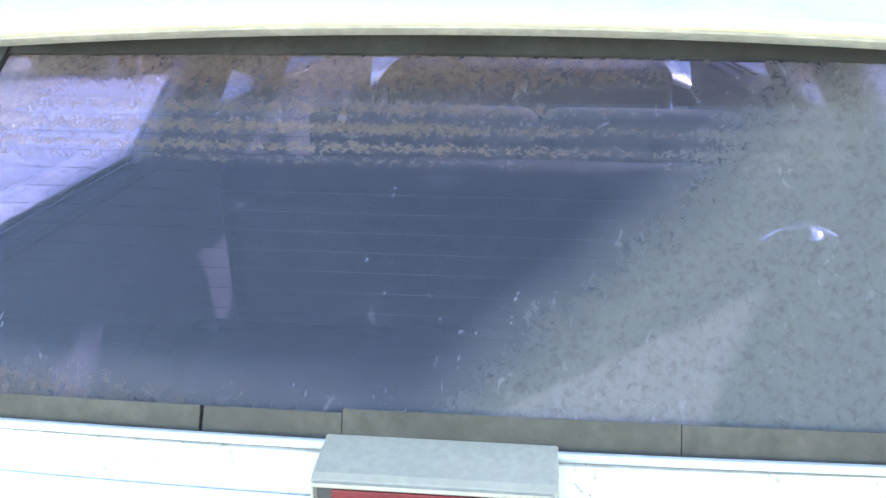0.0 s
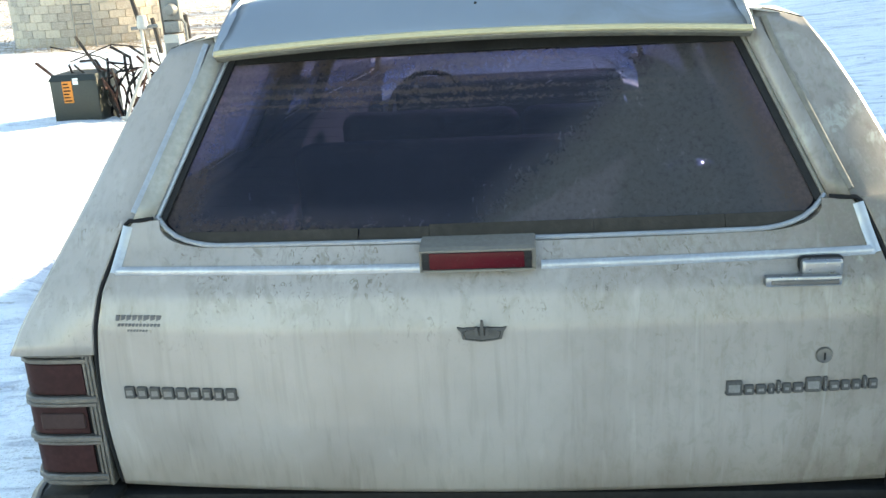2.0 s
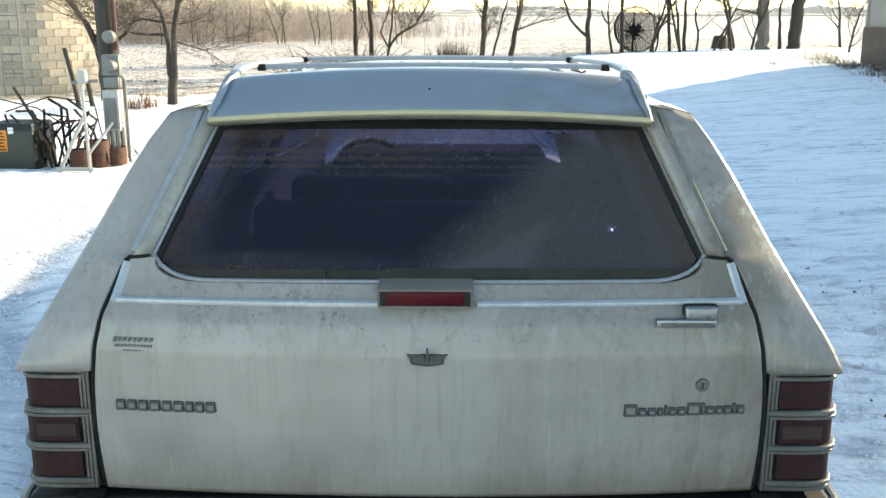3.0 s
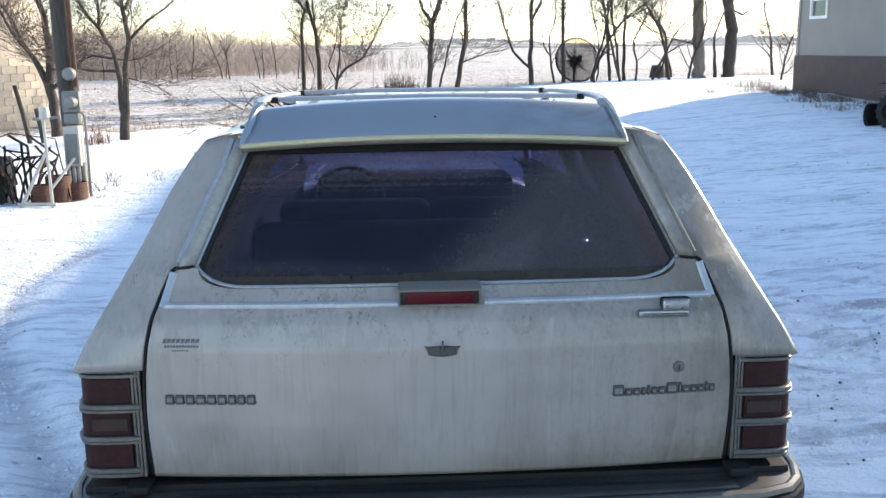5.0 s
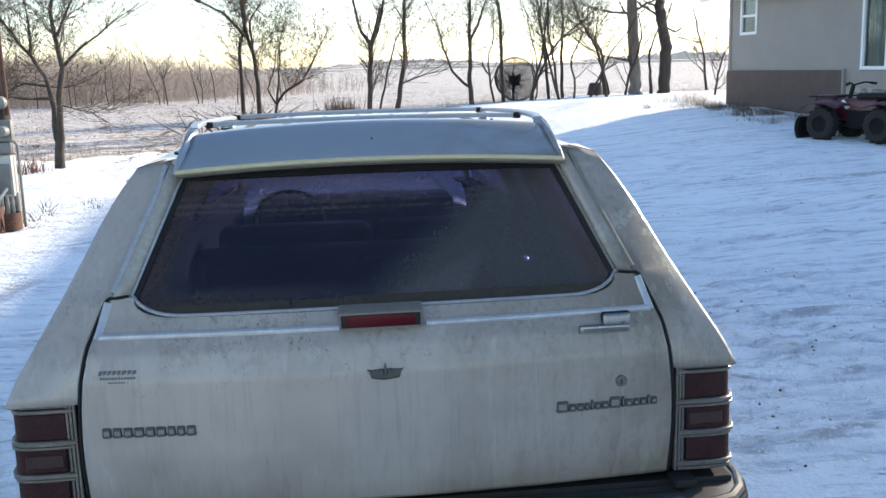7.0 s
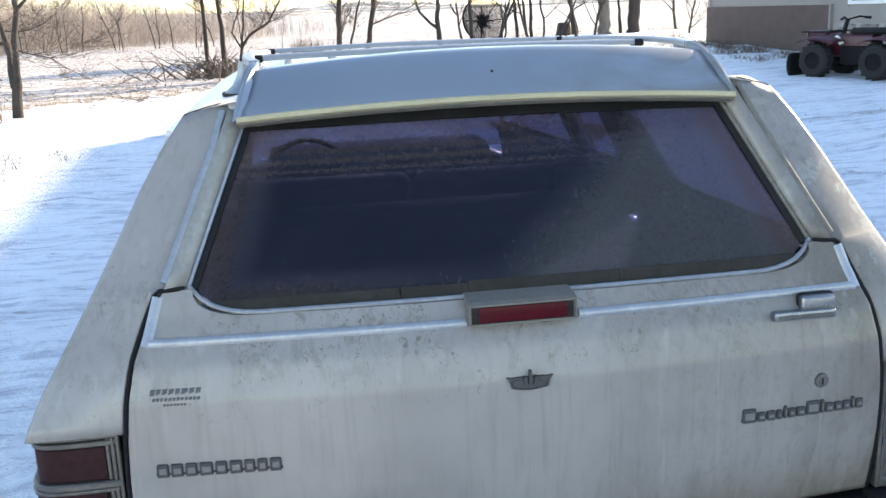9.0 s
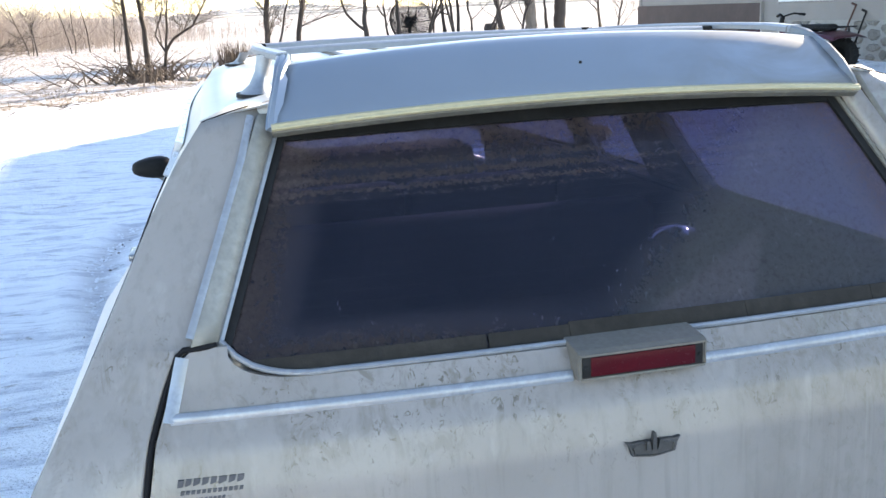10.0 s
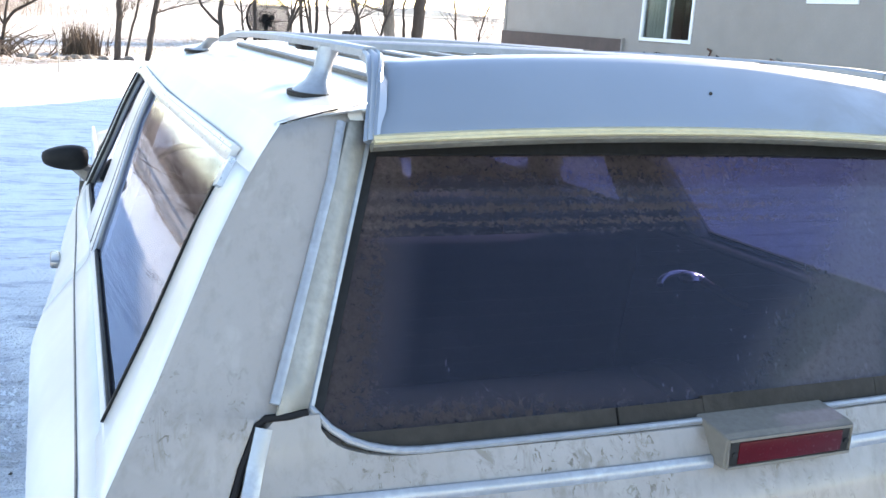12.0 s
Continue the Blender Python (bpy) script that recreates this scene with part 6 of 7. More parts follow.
build("foot_bar", tube([(sx0 - 0.40, sy0 + 0.03, 0.02), (sx0 + 0.04, sy0, 0.02)], 0.022, 8), WHITEPIPE, standp)
build("valve_cap", lathe([(0.0, 0.15), (0.045, 0.14), (0.055, 0.09), (0.06, 0.02), (0.045, 0.0), (0.0, 0.0)], (sx0, sy0, 0.97), "z", 14), WHITEPIPE, standp)
build("valve_arm", tube([(sx0 - 0.13, sy0, 0.98), (sx0 + 0.17, sy0, 1.0)], 0.018, 8), GREYBOX, standp)

cx0, cy0 = -4.94, 8.92
cab = thing("cable_box", (cx0, cy0, 0), "dark green steel cable box with an orange warning label", "cable box")
build("body", box(cx0 - 0.275, cx0 + 0.275, cy0 - 0.22, cy0 + 0.40, -0.05, 0.45, 0.02), GREENBOX, cab)
lid_v = [(cx0 + u * w, cy0 + v, z) for w, lo, hi, z in ((0.285, -0.23, 0.41, 0.44), (0.25, -0.18, 0.36, 0.505)) for u, v in ((-1, lo), (1, lo), (1, hi), (-1, hi))]
build("lid", (lid_v, [(3, 2, 1, 0), (4, 5, 6, 7), (0, 1, 5, 4), (1, 2, 6, 5), (2, 3, 7, 6), (3, 0, 4, 7)]), GREENBOX, cab, smooth=0)
lab = build("warning_label", box(cx0 - 0.13, cx0 - 0.02, cy0 - 0.226, cy0 - 0.215, 0.20, 0.44), ORANGE, cab, "orange warning label with plain bars")
for k in range(6):
    build("bar", box(cx0 - 0.12, cx0 - 0.035 - 0.012 * (k % 3), cy0 - 0.2285, cy0 - 0.224, 0.215 + 0.037 * k, 0.230 + 0.037 * k), GAP, lab)
build("white_label", box(cx0 + 0.0, cx0 + 0.06, cy0 - 0.226, cy0 - 0.215, 0.40, 0.47), TRIM_WHITE, cab)

rng = random.Random(12)
hx0 = -4.52
scrap = thing("scrap_heap", (-4.25, 9.0, 0), "heap of bent rusty rods and old drums beside the cable box", "scrap heap")
for k in range(22):
    a = (hx0 + 0.15 + rng.uniform(-0.5, 0.35), 8.95 + rng.uniform(-0.2, 0.3), -0.02)
    t, ln = rng.uniform(0, math.pi), rng.uniform(0.35, 0.95)
    mid = (a[0] + 0.5 * ln * math.cos(t), a[1] + rng.uniform(-0.1, 0.1), 0.25 + rng.uniform(0.1, 0.4))
    end = (mid[0] + rng.uniform(-0.35, 0.1), mid[1] + rng.uniform(-0.1, 0.1), max(0.02, mid[2] + rng.uniform(-0.35, 0.3)))
    build("rod", tube([a, ((a[0] + mid[0]) / 2, a[1], mid[2] * 0.62), mid, end], 0.009 + 0.009 * rng.random(), 6), (RUST, GAP, BARK)[k % 3], scrap)
for x0, x1, z0, z1 in ((-0.75, 0.35, 0.80, 0.28), (-0.55, 0.45, 0.62, 0.72)):
    build("rod", tube([(hx0 + x0, 8.98, z0), (hx0 + (x0 + x1) / 2, 9.02, (z0 + z1) / 2 + 0.12), (hx0 + x1, 9.05, z1), (hx0 + x1 + 0.12, 9.05, 0.0)], 0.008, 6), GAP, scrap)
for dx, dy, r, h in ((0.42, 0.1, 0.14, 0.30), (0.55, 0.28, 0.15, 0.20), (0.30, -0.1, 0.12, 0.22)):
    build("drum", lathe([(0.0, 0.0), (r, 0.0), (r, h * 0.5), (r * 1.04, h * 0.52), (r, h * 0.55), (r, h), (r * 0.9, h), (r * 0.9, 0.03)], (hx0 + dx, 9.0 + dy, -0.02), "z", 18), RUST, scrap, "rusty drum")


# ---- bare trees ----
def grow(rng, start, direction, length, radius, depth, out_trunk, out_twigs, limit=4, wander=0.20, low=0.3):
    """A wandering, tapering limb that bears side limbs along its outer part and forks at its tip."""
    n = (9, 6, 5, 3, 2)[depth]
    pts, rad, dirs = [Vector(start)], [radius], []
    d = Vector(direction).normalized()
    for k in range(n):
        lift = 0.05 if depth == 0 else (0.10 if depth < 3 else 0.02)
        d = (d + Vector((rng.gauss(0, wander), rng.gauss(0, wander), rng.gauss(0, wander * 0.6) + lift))).normalized()
        dirs.append(d)
        pts.append(pts[-1] + d * length / n)
        rad.append(max(0.0035, radius * (1 - (0.6 if depth == 0 else 0.75) * (k + 1) / n)))
    (out_trunk if depth <= 1 else out_twigs).append(tube(pts, rad, (9, 6, 4, 3, 3)[depth], caps=False))
    if depth >= limit:
        return
    kids = (10, 7, 6, 5)[depth]
    for k in range(kids):
        f = 1.0 if k < 2 else rng.uniform(low if depth == 0 else 0.2, 0.97)
        i = min(n, max(1, round(f * n)))
        t, tilt = rng.uniform(0, 2 * math.pi), rng.uniform(0.25, 0.6) if k < 2 else rng.uniform(0.6, 1.25)
        side = Vector((math.cos(t), math.sin(t) * 0.8, rng.uniform(-0.1, 0.3))).normalized()
        nd = (dirs[i - 1] * math.cos(tilt) + side * math.sin(tilt)).normalized()
        grow(rng, pts[i], nd, length * rng.uniform(0.34, 0.62) * (1.15 if k < 2 else 0.9), rad[i] * (rng.uniform(0.6, 0.8) if k < 2 else rng.uniform(0.35, 0.6)), depth + 1, out_trunk, out_twigs, limit, wander * 1.1)


def make_tree(x, y, trunk_height, radius, seed, lean=(0, 0), stems=1, bark=None, label="bare winter tree with a dark crooked trunk", wander=0.15, limit=4, twig=None):
    rng = random.Random(seed)
    z = ground_z(x, y) - 0.1
    tr = thing("tree", (x, y, z), label, "tree", "bare trees")
    trunk, twigs = [], []
    for k in range(stems):
        off = (0.22 * (k - (stems - 1) / 2), rng.uniform(-0.1, 0.1)) if stems > 1 else (0, 0)
        spread = (lean[0] + (0.13 * (k - (stems - 1) / 2) if stems > 1 else 0), lean[1], 1)
        grow(rng, (x + off[0], y + off[1], z), spread, trunk_height * (1 if k == 0 else rng.uniform(0.7, 1.0)), radius * (1 if k == 0 else rng.uniform(0.55, 0.85)), 0, trunk, twigs, limit, wander, 0.16)
    build("trunk", join(*trunk), bark or BARK, tr, "furrowed bark", smooth=60)
    build("crown", join(*twigs), twig or TWIG, tr, "bare twigs", smooth=0)
    return tr




def limb_tree(y, seed, label, limbs, twigs=7, reach=0.9, root=True, bark=None):
    """A tree shaped limb by limb: each limb is (radius at its base, radius at its tip, (x, z) points it passes)."""
    rng = random.Random(seed)
    x0 = limbs[0][2][0][0]
    z0 = ground_z(x0, y) - 0.1
    tr = thing("tree", (x0, y, z0), label, "tree", "bare trees")
    trunk, crown = [], []
    for n, (r0, r1, path) in enumerate(limbs):
        r0, r1 = r0 * 0.82, r1 * 0.75
        pts = [Vector((x, y + 0.12 * noise.noise((x * 2, z * 1.3, seed)) * (1 if n else min(1, z)), z)) for x, z in path]
        if n == 0 and root:
            pts[0].z = z0
            pts.insert(1, pts[0].lerp(pts[1], 0.12))
        fine = [pts[0]]
        for p, q in zip(pts, pts[1:]):
            steps_n = max(2, round((q - p).length / 0.28))
            for k in range(1, steps_n + 1):
                fine.append(p.lerp(q, k / steps_n) + Vector((rng.gauss(0, 0.012), rng.gauss(0, 0.02), 0)) * (1 if r0 < 0.2 else 2))
        m = len(fine) - 1
        rad = [(r0 + (r1 - r0) * (k / m) ** 0.8) * (1.35 if n == 0 and root and k == 0 else 1) * rng.uniform(0.93, 1.07) for k in range(m + 1)]
        trunk.append(tube(fine, rad, 9 if r0 > 0.05 else 6, caps=False))
        count = 0 if n == 0 and root and path[-1][1] < 1.3 else max(3, round(twigs * m * 0.36))
        for _ in range(count):
            f = rng.uniform(0.45 if path[0][1] < 1.0 else 0.12, 1.0)
            k = min(m, max(1, round(f * m)))
            d = (fine[k] - fine[k - 1]).normalized()
            t, tilt = rng.uniform(0, 2 * math.pi), rng.uniform(0.5, 1.2)
            side = Vector((math.cos(t), math.sin(t) * 0.7, rng.uniform(-0.15, 0.35))).normalized()
            grow(rng, fine[k], d * math.cos(tilt) + side * math.sin(tilt), reach * rng.uniform(0.5, 1.5), max(0.006, rad[k] * rng.uniform(0.15, 0.3)), 2, trunk, crown, 4, 0.20)
        if count:
            grow(rng, fine[-1], fine[-1] - fine[-2], reach * 1.3, r1, 1, trunk, crown, 4, 0.16)
    build("trunk", join(*trunk), bark or BARK, tr, "furrowed bark", smooth=60)
    build("crown", join(*crown), TWIG, tr, "bare twigs", smooth=0)


limb_tree(16.9, 3, "bare tree with rough grey bark, forked low into two stems", [
    (0.135, 0.115, [(-5.44, 0.0), (-5.40, 0.61)]),
    (0.072, 0.03, [(-5.43, 0.55), (-5.46, 1.12), (-5.5, 1.6), (-5.66, 1.93), (-5.93, 2.36), (-6.29, 2.88)]),
    (0.088, 0.04, [(-5.36, 0.55), (-5.31, 1.39), (-5.21, 1.92), (-5.27, 2.5), (-5.33, 2.97), (-5.30, 3.39)]),
    (0.045, 0.015, [(-5.21, 1.92), (-4.85, 2.28), (-4.52, 2.49), (-4.13, 2.8)]),
    (0.042, 0.02, [(-5.25, 2.5), (-4.99, 3.07), (-4.81, 3.38)]),
    (0.042, 0.015, [(-5.5, 1.34), (-6.03, 1.35), (-6.3, 1.41)]),
    (0.036, 0.015, [(-5.56, 1.58), (-5.95, 1.64), (-6.36, 1.46)]),
    (0.018, 0.006, [(-5.32, 1.22), (-4.74, 1.05), (-4.23, 0.71)]),
    (0.04, 0.018, [(-5.79, 2.19), (-5.74, 2.77), (-5.77, 3.29)])], 10, 0.85)
limb_tree(27.6, 41, "bare crooked tree in a brush pile", [(0.095, 0.05, [(-2.84, 0.0), (-2.86, 1.07), (-2.87, 1.75), (-2.86, 2.59), (-2.65, 3.25), (-2.73, 4.25)])], 9, 1.1)
limb_tree(27.4, 42, "bare crooked tree in a brush pile", [
    (0.11, 0.05, [(-2.37, 0.0), (-2.37, 1.4), (-2.44, 2.24), (-2.65, 3.0), (-2.7, 3.58), (-2.75, 4.23)]),
    (0.06, 0.025, [(-2.58, 2.75), (-2.97, 3.17), (-3.28, 3.5), (-3.92, 3.84), (-4.39, 4.17)]),
    (0.05, 0.025, [(-2.48, 2.41), (-2.5, 3.24), (-2.1, 3.9)])], 9, 1.1)
limb_tree(27.2, 43, "low bare tree of many stems beside a brush pile", [
    (0.075, 0.02, [(-1.93, 0.0), (-1.83, 0.8), (-1.56, 1.13), (-1.04, 1.46), (-0.76, 1.87), (-0.3, 2.78)]),
    (0.05, 0.015, [(-1.83, 0.8), (-1.7, 1.73), (-1.66, 2.56), (-1.46, 3.21)]),
    (0.04, 0.015, [(-1.85, 0.79), (-2.06, 1.23), (-1.87, 1.73), (-1.75, 2.39)])], 12, 0.8)
limb_tree(26.4, 44, "bare tree forked high into two stems", [
    (0.11, 0.09, [(0.89, 0.0), (1.0, 1.99), (1.05, 2.48)]),
    (0.07, 0.03, [(1.05, 2.44), (0.78, 2.81), (0.63, 3.3), (0.5, 4.11)]),
    (0.08, 0.04, [(1.05, 2.44), (1.28, 2.97), (1.47, 3.77), (1.56, 4.09)])], 7, 0.9)
limb_tree(27.0, 45, "slim bare leaning sapling", [(0.055, 0.025, [(1.12, 0.0), (1.52, 1.65), (1.8, 2.57), (1.98, 2.9)])], 3, 0.5)
limb_tree(26.9, 46, "bare winter tree with a dark crooked trunk", [
    (0.115, 0.07, [(1.72, 0.0), (1.93, 1.39), (2.04, 1.98), (2.07, 3.14), (2.13, 4.12)]),
    (0.04, 0.015, [(2.08, 3.39), (2.34, 3.71), (2.85, 3.98)]),
    (0.04, 0.012, [(1.91, 1.27), (2.19, 1.39), (2.62, 1.54), (3.12, 1.62)])], 7, 0.9)
limb_tree(40.2, 47, "bare winter tree with a dark crooked trunk", [
    (0.15, 0.08, [(5.96, 0.0), (5.86, 1.18), (5.93, 2.28), (5.9, 3.5), (6.0, 5.18)]),
    (0.09, 0.04, [(5.88, 0.85), (5.6, 1.06), (5.11, 1.56), (4.75, 2.55), (4.53, 3.52)]),
    (0.08, 0.04, [(5.94, 2.89), (6.27, 3.49), (6.67, 4.69)])], 9, 1.4)
limb_tree(41.5, 48, "bare winter tree with a dark crooked trunk", [(0.13, 0.08, [(7.59, 0.0), (7.53, 1.51), (7.5, 3.78), (7.26, 5.28)])], 6, 1.2)
limb_tree(43.0, 49, "slim bare tree in a row", [(0.10, 0.05, [(10.04, 0.0), (9.91, 1.45), (9.78, 3.04), (9.52, 4.86)])], 6, 1.0)
limb_tree(43.0, 61, "slim bare tree in a row", [(0.09, 0.05, [(10.51, 0.0), (10.32, 1.71), (10.05, 3.29), (9.98, 5.36)])], 6, 1.0)
limb_tree(43.1, 62, "slim bare tree in a row", [(0.11, 0.06, [(10.72, 0.0), (10.70, 2.23), (10.75, 3.8), (10.65, 5.36)])], 6, 1.0)
limb_tree(43.0, 63, "bare tree leaning over towards its neighbours", [(0.11, 0.04, [(12.87, 0.0), (12.66, 1.39), (12.38, 2.46), (11.55, 3.79), (11.14, 5.09)])], 8, 1.2)
limb_tree(46.0, 64, "tall bare tree with a thick pale trunk", [
    (0.40, 0.30, [(15.22, 0.0), (15.12, 2.6), (14.98, 5.6), (14.9, 8.0)]),
    (0.10, 0.04, [(15.0, 1.8), (14.3, 1.95), (13.5, 2.16)]),
    (0.10, 0.04, [(14.9, 4.2), (14.0, 4.25), (13.0, 4.45), (12.32, 4.76)])], 2, 1.6, bark=BARK_PALE)
limb_tree(46.3, 65, "tall bare tree with a thick dark trunk", [
    (0.40, 0.30, [(16.84, 0.0), (16.92, 2.44), (16.6, 4.2), (16.5, 5.6), (16.45, 8.0)]),
    (0.12, 0.05, [(16.15, 0.1), (16.03, 2.18), (16.46, 3.31)]),
    (0.08, 0.03, [(16.7, 3.6), (17.4, 3.2), (18.0, 3.6)])], 3, 1.5)
limb_tree(18.0, 66, "old bare tree leaning beside the silo", [
    (0.16, 0.12, [(-7.13, 0.0), (-7.13, 0.7), (-7.18, 1.15)]),
    (0.10, 0.05, [(-7.15, 0.95), (-7.31, 1.38), (-7.56, 1.73), (-7.86, 2.12)]),
    (0.11, 0.07, [(-7.16, 1.04), (-7.12, 1.84), (-7.16, 2.4), (-7.28, 2.95)]),
    (0.06, 0.025, [(-7.08, 1.0), (-6.67, 1.32), (-6.38, 1.66), (-5.88, 1.58)]),
    (0.05, 0.025, [(-7.56, 1.73), (-7.79, 2.29), (-8.02, 2.73)])], 8, 0.9)
make_tree(9.1, 42.3, 5.0, 0.07, 23, (0.10, 0.0), 2)
make_tree(13.9, 46.5, 5.0, 0.10, 26, (-0.04, 0.0), 2)
make_tree(13.6, 31.5, 2.6, 0.045, 31, (0.0, 0.0), 1)
for k, (tx1, ty1) in enumerate(((7.1, 41.0), (8.9, 41.2), (9.9, 42.6), (10.25, 41.6), (11.1, 42.4), (12.2, 43.6), (12.9, 45.0), (14.5, 45.4))):
    make_tree(tx1, ty1, 4.2 + 0.4 * (k % 3), 0.055 + 0.012 * (k % 2), 50 + k, (0.05 * ((k % 3) - 1), 0.0), 1, wander=0.19, limit=3)
for k in range(12):
    make_tree(-17.5 + 1.25 * k + 0.5 * (k % 2), 57.0 + 1.2 * (k % 3), 2.6 + 0.4 * (k % 3), 0.035, 70 + k, (0.0, 0.0), 1 + k % 2, None, "thin bare tree standing in the thicket", 0.09, 3, THICKET)
make_tree(20.0, 48.5, 4.5, 0.08, 33, (0.05, 0.0), 1)
make_tree(-12.5, 30.0, 4.6, 0.13, 35, (0.1, 0.0), 2)

# ---- wire-mesh dish aerial among the trees ----
dx0, dy0, dz0 = 8.36, 43.0, 1.05
DISH = simple("black_mesh", (0.02, 0.02, 0.021), 0.9, 0.0, 0.3)
DISH.node_tree.nodes["Principled BSDF"].inputs["Specular IOR Level"].default_value = 0.0
dish = thing("dish_aerial", (dx0, dy0, 0), "big black mesh dish aerial on a post among the trees", "dish aerial")
dm = Matrix.Translation((dx0, dy0, dz0)) @ Matrix.Rotation(radians(8), 4, "Z") @ Matrix.Rotation(radians(78), 4, "X")
R = 1.04
for k in range(48):
    t = 2 * math.pi * k / 48
    build("rib", moved(tube([(r * math.cos(t), r * math.sin(t), 0.32 * r * r) for r in span(0.06, R, 6)], 0.026 if k % 6 == 0 else 0.014, 5), dm), DISH, dish)
for r in [0.12 + 0.0484 * k for k in range(20)]:
    build("ring", moved(tube([(r * math.cos(t), r * math.sin(t), 0.32 * r * r) for t in span(0, 2 * math.pi, 33)], 0.015 if r < 0.98 else 0.024, 5, False), dm), DISH, dish)
build("feed", moved(tube([(0, 0, 0), (0, 0, 0.75)], 0.02, 6), dm), DISH, dish)
build("feed_horn", moved(tube([(0, 0, 0.70), (0, 0, 0.85)], 0.09, 10), dm), DISH, dish)
build("hub", moved(tube([(0, 0, -0.18), (0, 0, 0.03)], 0.16, 12), dm), DISH, dish)
build("post", tube([(dx0, dy0 + 0.15, -0.2), (dx0, dy0 + 0.15, dz0)], 0.05, 10), DISH, dish)
st = thing("stump", (13.4, 47.0, 0), "weathered tree stump on the snow", "stump")
sz = ground_z(13.4, 47.0)
build("wood", lathe([(0.0, 0.62), (0.30, 0.6), (0.36, 0.4), (0.40, 0.1), (0.5, -0.1)], (13.4, 47.0, sz), "z", 12), BARK, st)
stake = thing("marker_stake", (-0.62, 21.5, 0), "thin white marker stake in the snow", "stake")
build("rod", tube([(-0.62, 21.5, -0.1), (-0.60, 21.5, 1.45)], 0.014, 6), WHITEPIPE, stake)
for fx, fy, lean, hh in ((-7.1, 16.5, -0.22, 1.10), (-6.85, 16.5, -0.11, 0.66), (-6.05, 15.9, -0.05, 0.72)):
    post = thing("fence_post", (fx, fy, 0), "leaning weathered fence post", "fence post", "old fence posts")
    build("timber", tube([(fx, fy, -0.2), (fx + lean * 0.5, fy, hh * 0.5), (fx + lean, fy, hh)], [0.05, 0.045, 0.04], 7), POLE, post)


# ---- weeds, brush, thicket and far woods ----
def blades(rng, spots, height, width, spread, count, lean=0.22):
    verts, faces = [], []
    for x, y, k in spots:
        z = ground_z(x, y) - 0.03
        for _ in range(count):
            bx, by = x + rng.gauss(0, spread), y + rng.gauss(0, spread)
            h = height * k * rng.uniform(0.45, 1.1)
            t = rng.uniform(0, 2 * math.pi)
            lx, ly = h * rng.gauss(0, lean), h * rng.gauss(0, lean)
            w = width * rng.uniform(0.6, 1.4)
            n = len(verts)
            ca, sa = math.cos(t) * w, math.sin(t) * w
            verts += [(bx - ca, by - sa, z), (bx + ca, by + sa, z), (bx + lx * 0.4 + ca * 0.7, by + ly * 0.4 + sa * 0.7, z + h * 0.55), (bx + lx * 0.4 - ca * 0.7, by + ly * 0.4 - sa * 0.7, z + h * 0.55), (bx + lx, by + ly, z + h)]
            faces += [(n, n + 1, n + 2, n + 3), (n + 3, n + 2, n + 4)]
    return verts, faces


rng = random.Random(5)
spots = [(10.1 - abs(rng.gauss(0, 0.6)), 19.4 + rng.uniform(-3.0, 3.2), rng.uniform(0.5, 1.2)) for _ in range(60)]
tagged(build("dry_grass", blades(rng, spots, 0.20, 0.005, 0.13, 42, 0.7), TWIG, None, smooth=0), "tufts of dry grass poking through snow by the house", "grass", kind="stuff")
spots = [(9.9 + rng.uniform(-0.7, 0.4), 23.2 + rng.uniform(-0.6, 1.2), rng.uniform(0.5, 1.3)) for _ in range(30)]
tagged(build("tall_weeds", blades(rng, spots, 0.5, 0.003, 0.16, 14, 0.3), WEED, None, smooth=0), "tall pale weeds at the house corner", "weeds", kind="stuff")
spots = [(-6.0 + rng.gauss(0, 0.16), 16.2 + rng.gauss(0, 0.2), rng.uniform(0.5, 1.1)) for _ in range(8)]
tagged(build("rust_weeds", blades(rng, spots, 0.42, 0.006, 0.10, 26), RUSTWEED, None, smooth=0), "rust-brown weed clumps by the fence posts", "weeds", kind="stuff")
spots = [(-3.75 + rng.gauss(0, 0.22), 10.6 + rng.gauss(0, 0.55), rng.uniform(0.5, 1.2)) for _ in range(8)]
tagged(build("twig_weeds", blades(rng, spots, 0.20, 0.004, 0.05, 14, 0.5), TWIG, None, smooth=0), "small dry weeds in the snow", "weeds", kind="stuff")
spots = [(0.1 + rng.gauss(0, 0.12), 28.6 + rng.gauss(0, 0.12), 1.0) for _ in range(10)]
tagged(build("bush", blades(rng, spots, 1.0, 0.012, 0.25, 40), TWIG, None, smooth=0), "low bare bush at the field edge", "bush", kind="stuff")
spots = [(x, field_edge(x) + rng.gauss(0, 0.4), rng.uniform(0.4, 1.0)) for x in [rng.uniform(-16, 30) for _ in range(240)]]
tagged(build("edge_weeds", blades(rng, spots, 0.40, 0.003, 0.35, 9, 0.35), WEED, None, smooth=0), "thin dry weeds along the field edge", "weeds", kind="stuff")
spots = []
while len(spots) < 3200:
    x, y = rng.uniform(-34, 26), 18 + 50 * rng.random() ** 1.6
    if y > field_edge(x) + 0.5 and noise.noise((x * 0.25, y * 0.5, 6)) > -0.15:
        spots.append((x, y, rng.uniform(0.5, 1.2)))
tagged(build("stubble", blades(rng, spots, 0.09, 0.012, 0.30, 7, 0.7), TWIG, None, smooth=0), "broken crop stubble poking through field snow", "stubble", kind="stuff")
heap = []
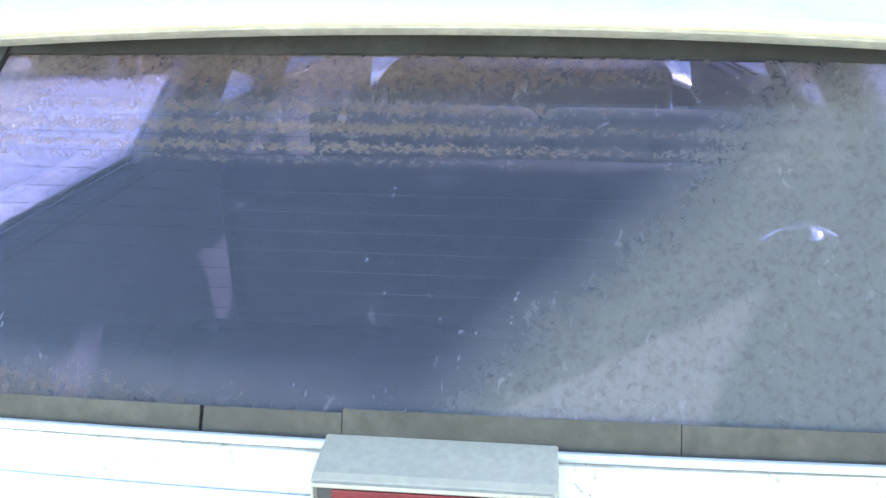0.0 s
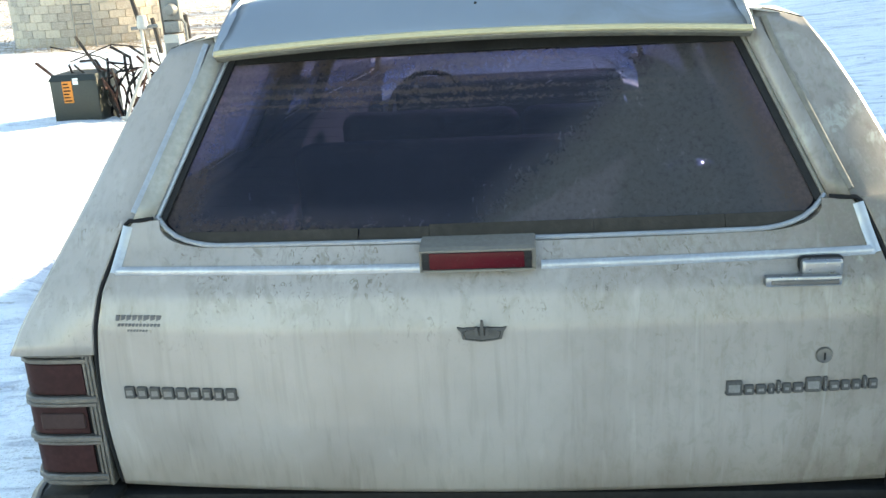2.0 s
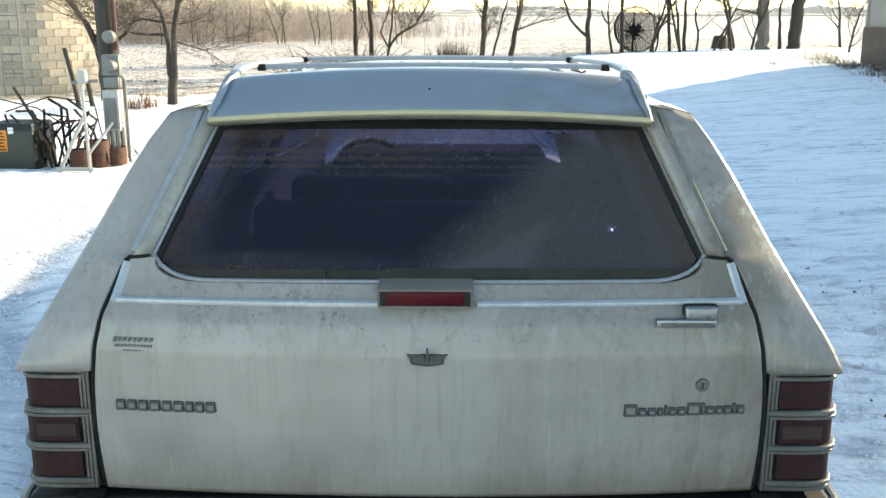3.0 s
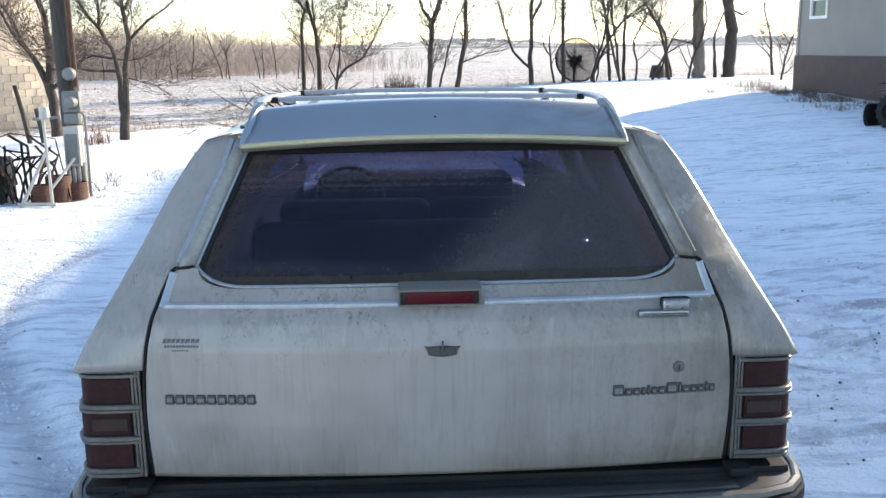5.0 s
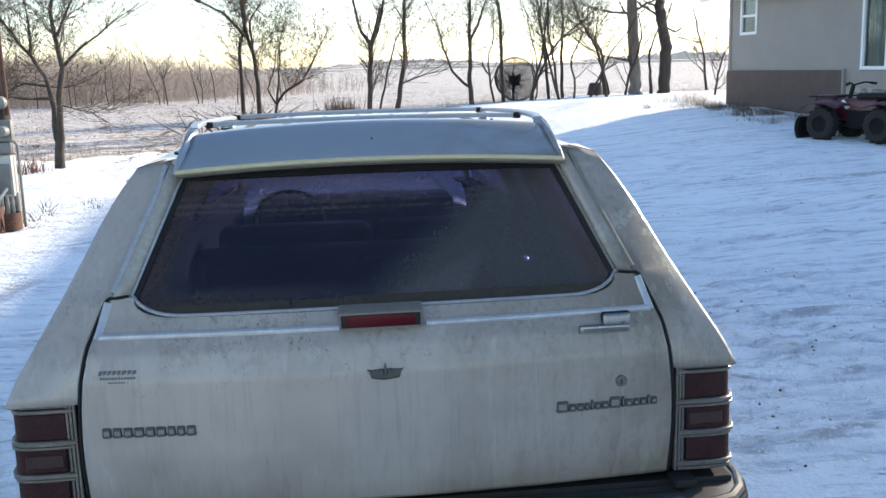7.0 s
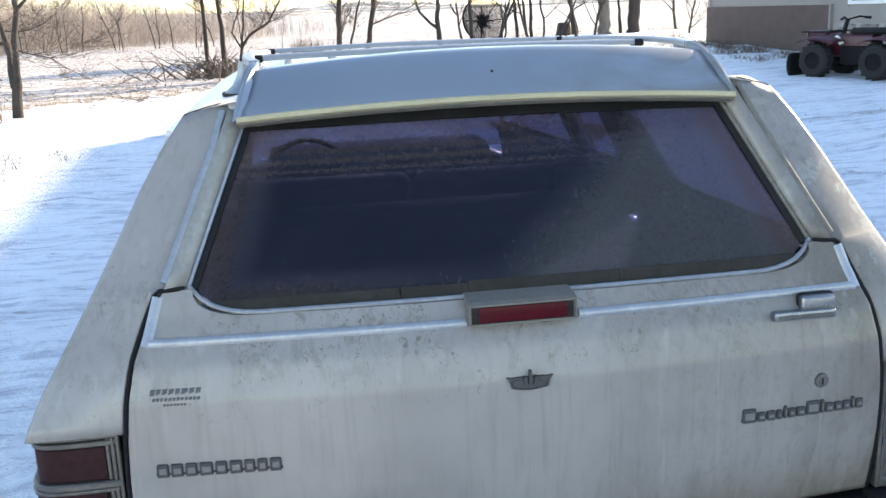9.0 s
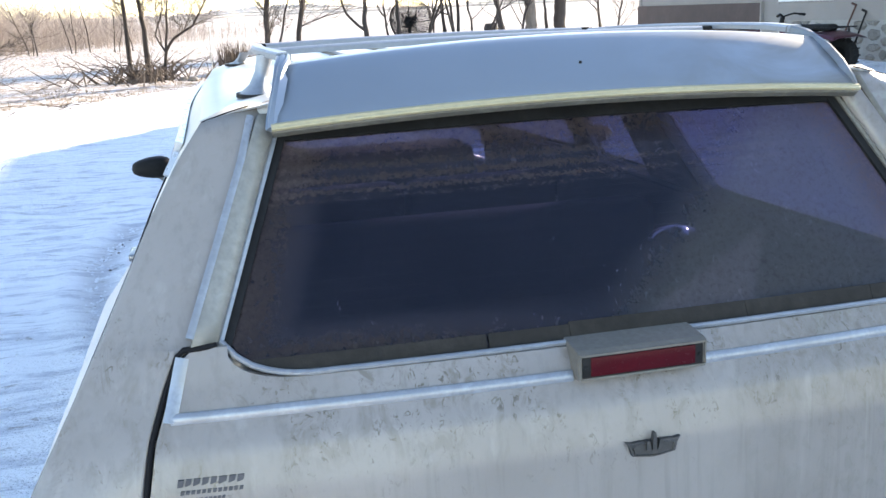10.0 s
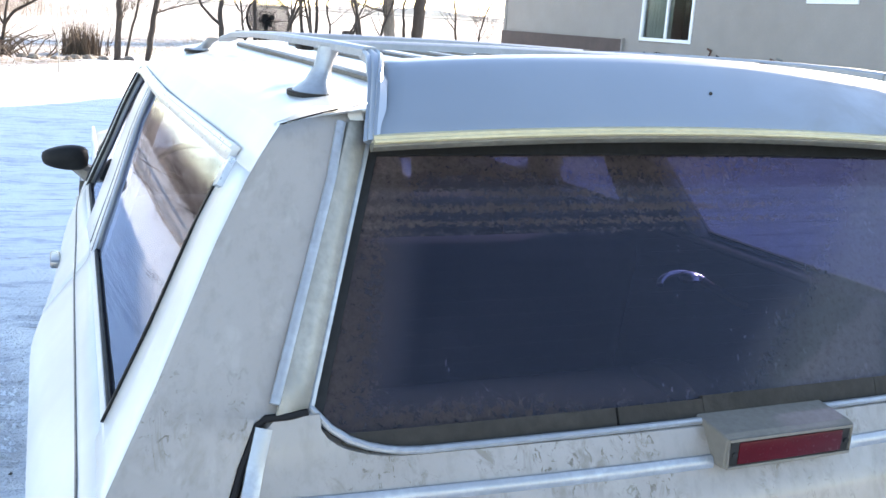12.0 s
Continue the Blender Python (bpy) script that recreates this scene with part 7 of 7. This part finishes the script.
for k in range(130):
    x, y = -2.5 + rng.gauss(0, 0.75), 26.8 + rng.gauss(0, 0.8)
    t, ln = rng.uniform(0, math.pi), rng.uniform(0.6, 1.6)
    heap.append(tube([(x, y, 0.0), (x + 0.5 * ln * math.cos(t), y + 0.2 * ln * math.sin(t), rng.uniform(0.15, 0.5)), (x + ln * math.cos(t), y + 0.4 * ln * math.sin(t), rng.uniform(0.1, 0.9))], [0.02, 0.014, 0.004], 4, False))
tagged(build("brush_pile", join(*heap), TWIG, None, smooth=0), "tangled brush pile under crooked trees", "brush pile", kind="stuff")
for k in range(9):
    x, y = -1.4 + 0.33 * k + rng.uniform(-0.1, 0.1), 26.2 + rng.uniform(-0.5, 0.6)
    r = rng.uniform(0.09, 0.2)
    rock = thing("rock", (x, y, 0), "grey field rock at the field edge", "rock", "rocks at the field edge")
    build("stone", lathe([(0.0, r * 0.75), (r * 0.6, r * 0.62), (r, r * 0.15), (r * 0.8, -0.08)], (x, y, ground_z(x, y)), "z", 8), STONE, rock, smooth=30)


def thicket(rng, places, height, width, twigs=7):
    """Upright leafless stems with side twigs, thousands together."""
    verts, faces = [], []
    for x, y in places:
        z = ground_z(x, y) - 0.1
        h = height * rng.uniform(0.3, 1.0) * (1 + 0.5 * noise.noise((x * 0.12, y * 0.12, 4))) * (1 - 0.55 * smooth01(-16, 4, x))
        lx, ly = rng.gauss(0, 0.16) * h, rng.gauss(0, 0.16) * h
        stems = [((x, y, z), (x + lx, y + ly, z + h), width)]
        for _ in range(twigs):
            k = rng.uniform(0.25, 0.95)
            b = (x + lx * k, y + ly * k, z + h * k)
            l2 = h * rng.uniform(0.12, 0.38)
            t = rng.uniform(0, 2 * math.pi)
            stems.append((b, (b[0] + l2 * 0.8 * math.cos(t), b[1] + l2 * 0.8 * math.sin(t), b[2] + l2 * 0.7), width * 0.5))
        for a, b, w in stems:
            n = len(verts)
            verts += [(a[0] - w, a[1] + w * 0.6, a[2]), (a[0] + w, a[1] + w * 0.6, a[2]), (a[0], a[1] - w, a[2]), b]
            faces += [(n, n + 2, n + 3), (n + 2, n + 1, n + 3), (n + 1, n, n + 3)]
    return verts, faces


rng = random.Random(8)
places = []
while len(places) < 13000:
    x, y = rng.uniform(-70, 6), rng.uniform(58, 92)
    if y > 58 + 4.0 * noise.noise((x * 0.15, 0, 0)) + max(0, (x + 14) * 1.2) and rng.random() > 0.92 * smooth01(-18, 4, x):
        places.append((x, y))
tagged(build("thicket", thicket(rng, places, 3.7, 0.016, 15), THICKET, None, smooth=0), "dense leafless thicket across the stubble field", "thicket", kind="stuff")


def wood_line(rng, radius, height, a0, a1, seed):
    """A far belt of trees: a long uneven bank of crowns."""
    verts, faces = [], []
    n = int(radius * radians(a1 - a0) / 1.6)
    for k in range(n):
        a = radians(a0 + (a1 - a0) * k / (n - 1))
        r = radius * (1 + 0.06 * noise.noise((a * 9, seed, 0)))
        x, y = r * math.sin(a), r * math.cos(a)
        g = ground_z(x, y)
        h = height * max(0.05, 0.55 + 0.9 * noise.noise((a * 7, seed, 5)) + 0.25 * noise.noise((a * 60, seed, 9))) * rng.uniform(0.8, 1.1)
        verts += [(x, y, g - 3), (x, y, g + h * 0.7), (x * 1.004, y * 1.004, g + h)]
        if k:
            b = 3 * (k - 1)
            faces += [(b, b + 3, b + 4, b + 1), (b + 1, b + 4, b + 5, b + 2)]
    return verts, faces


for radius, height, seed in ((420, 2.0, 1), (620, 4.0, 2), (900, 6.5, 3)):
    tagged(build("far_woods", wood_line(rng, radius, height, -75, 75, seed), HAZED_WOOD, None, smooth=0), "line of far woods on the horizon, haze put into their pale colour", "woods", kind="stuff")
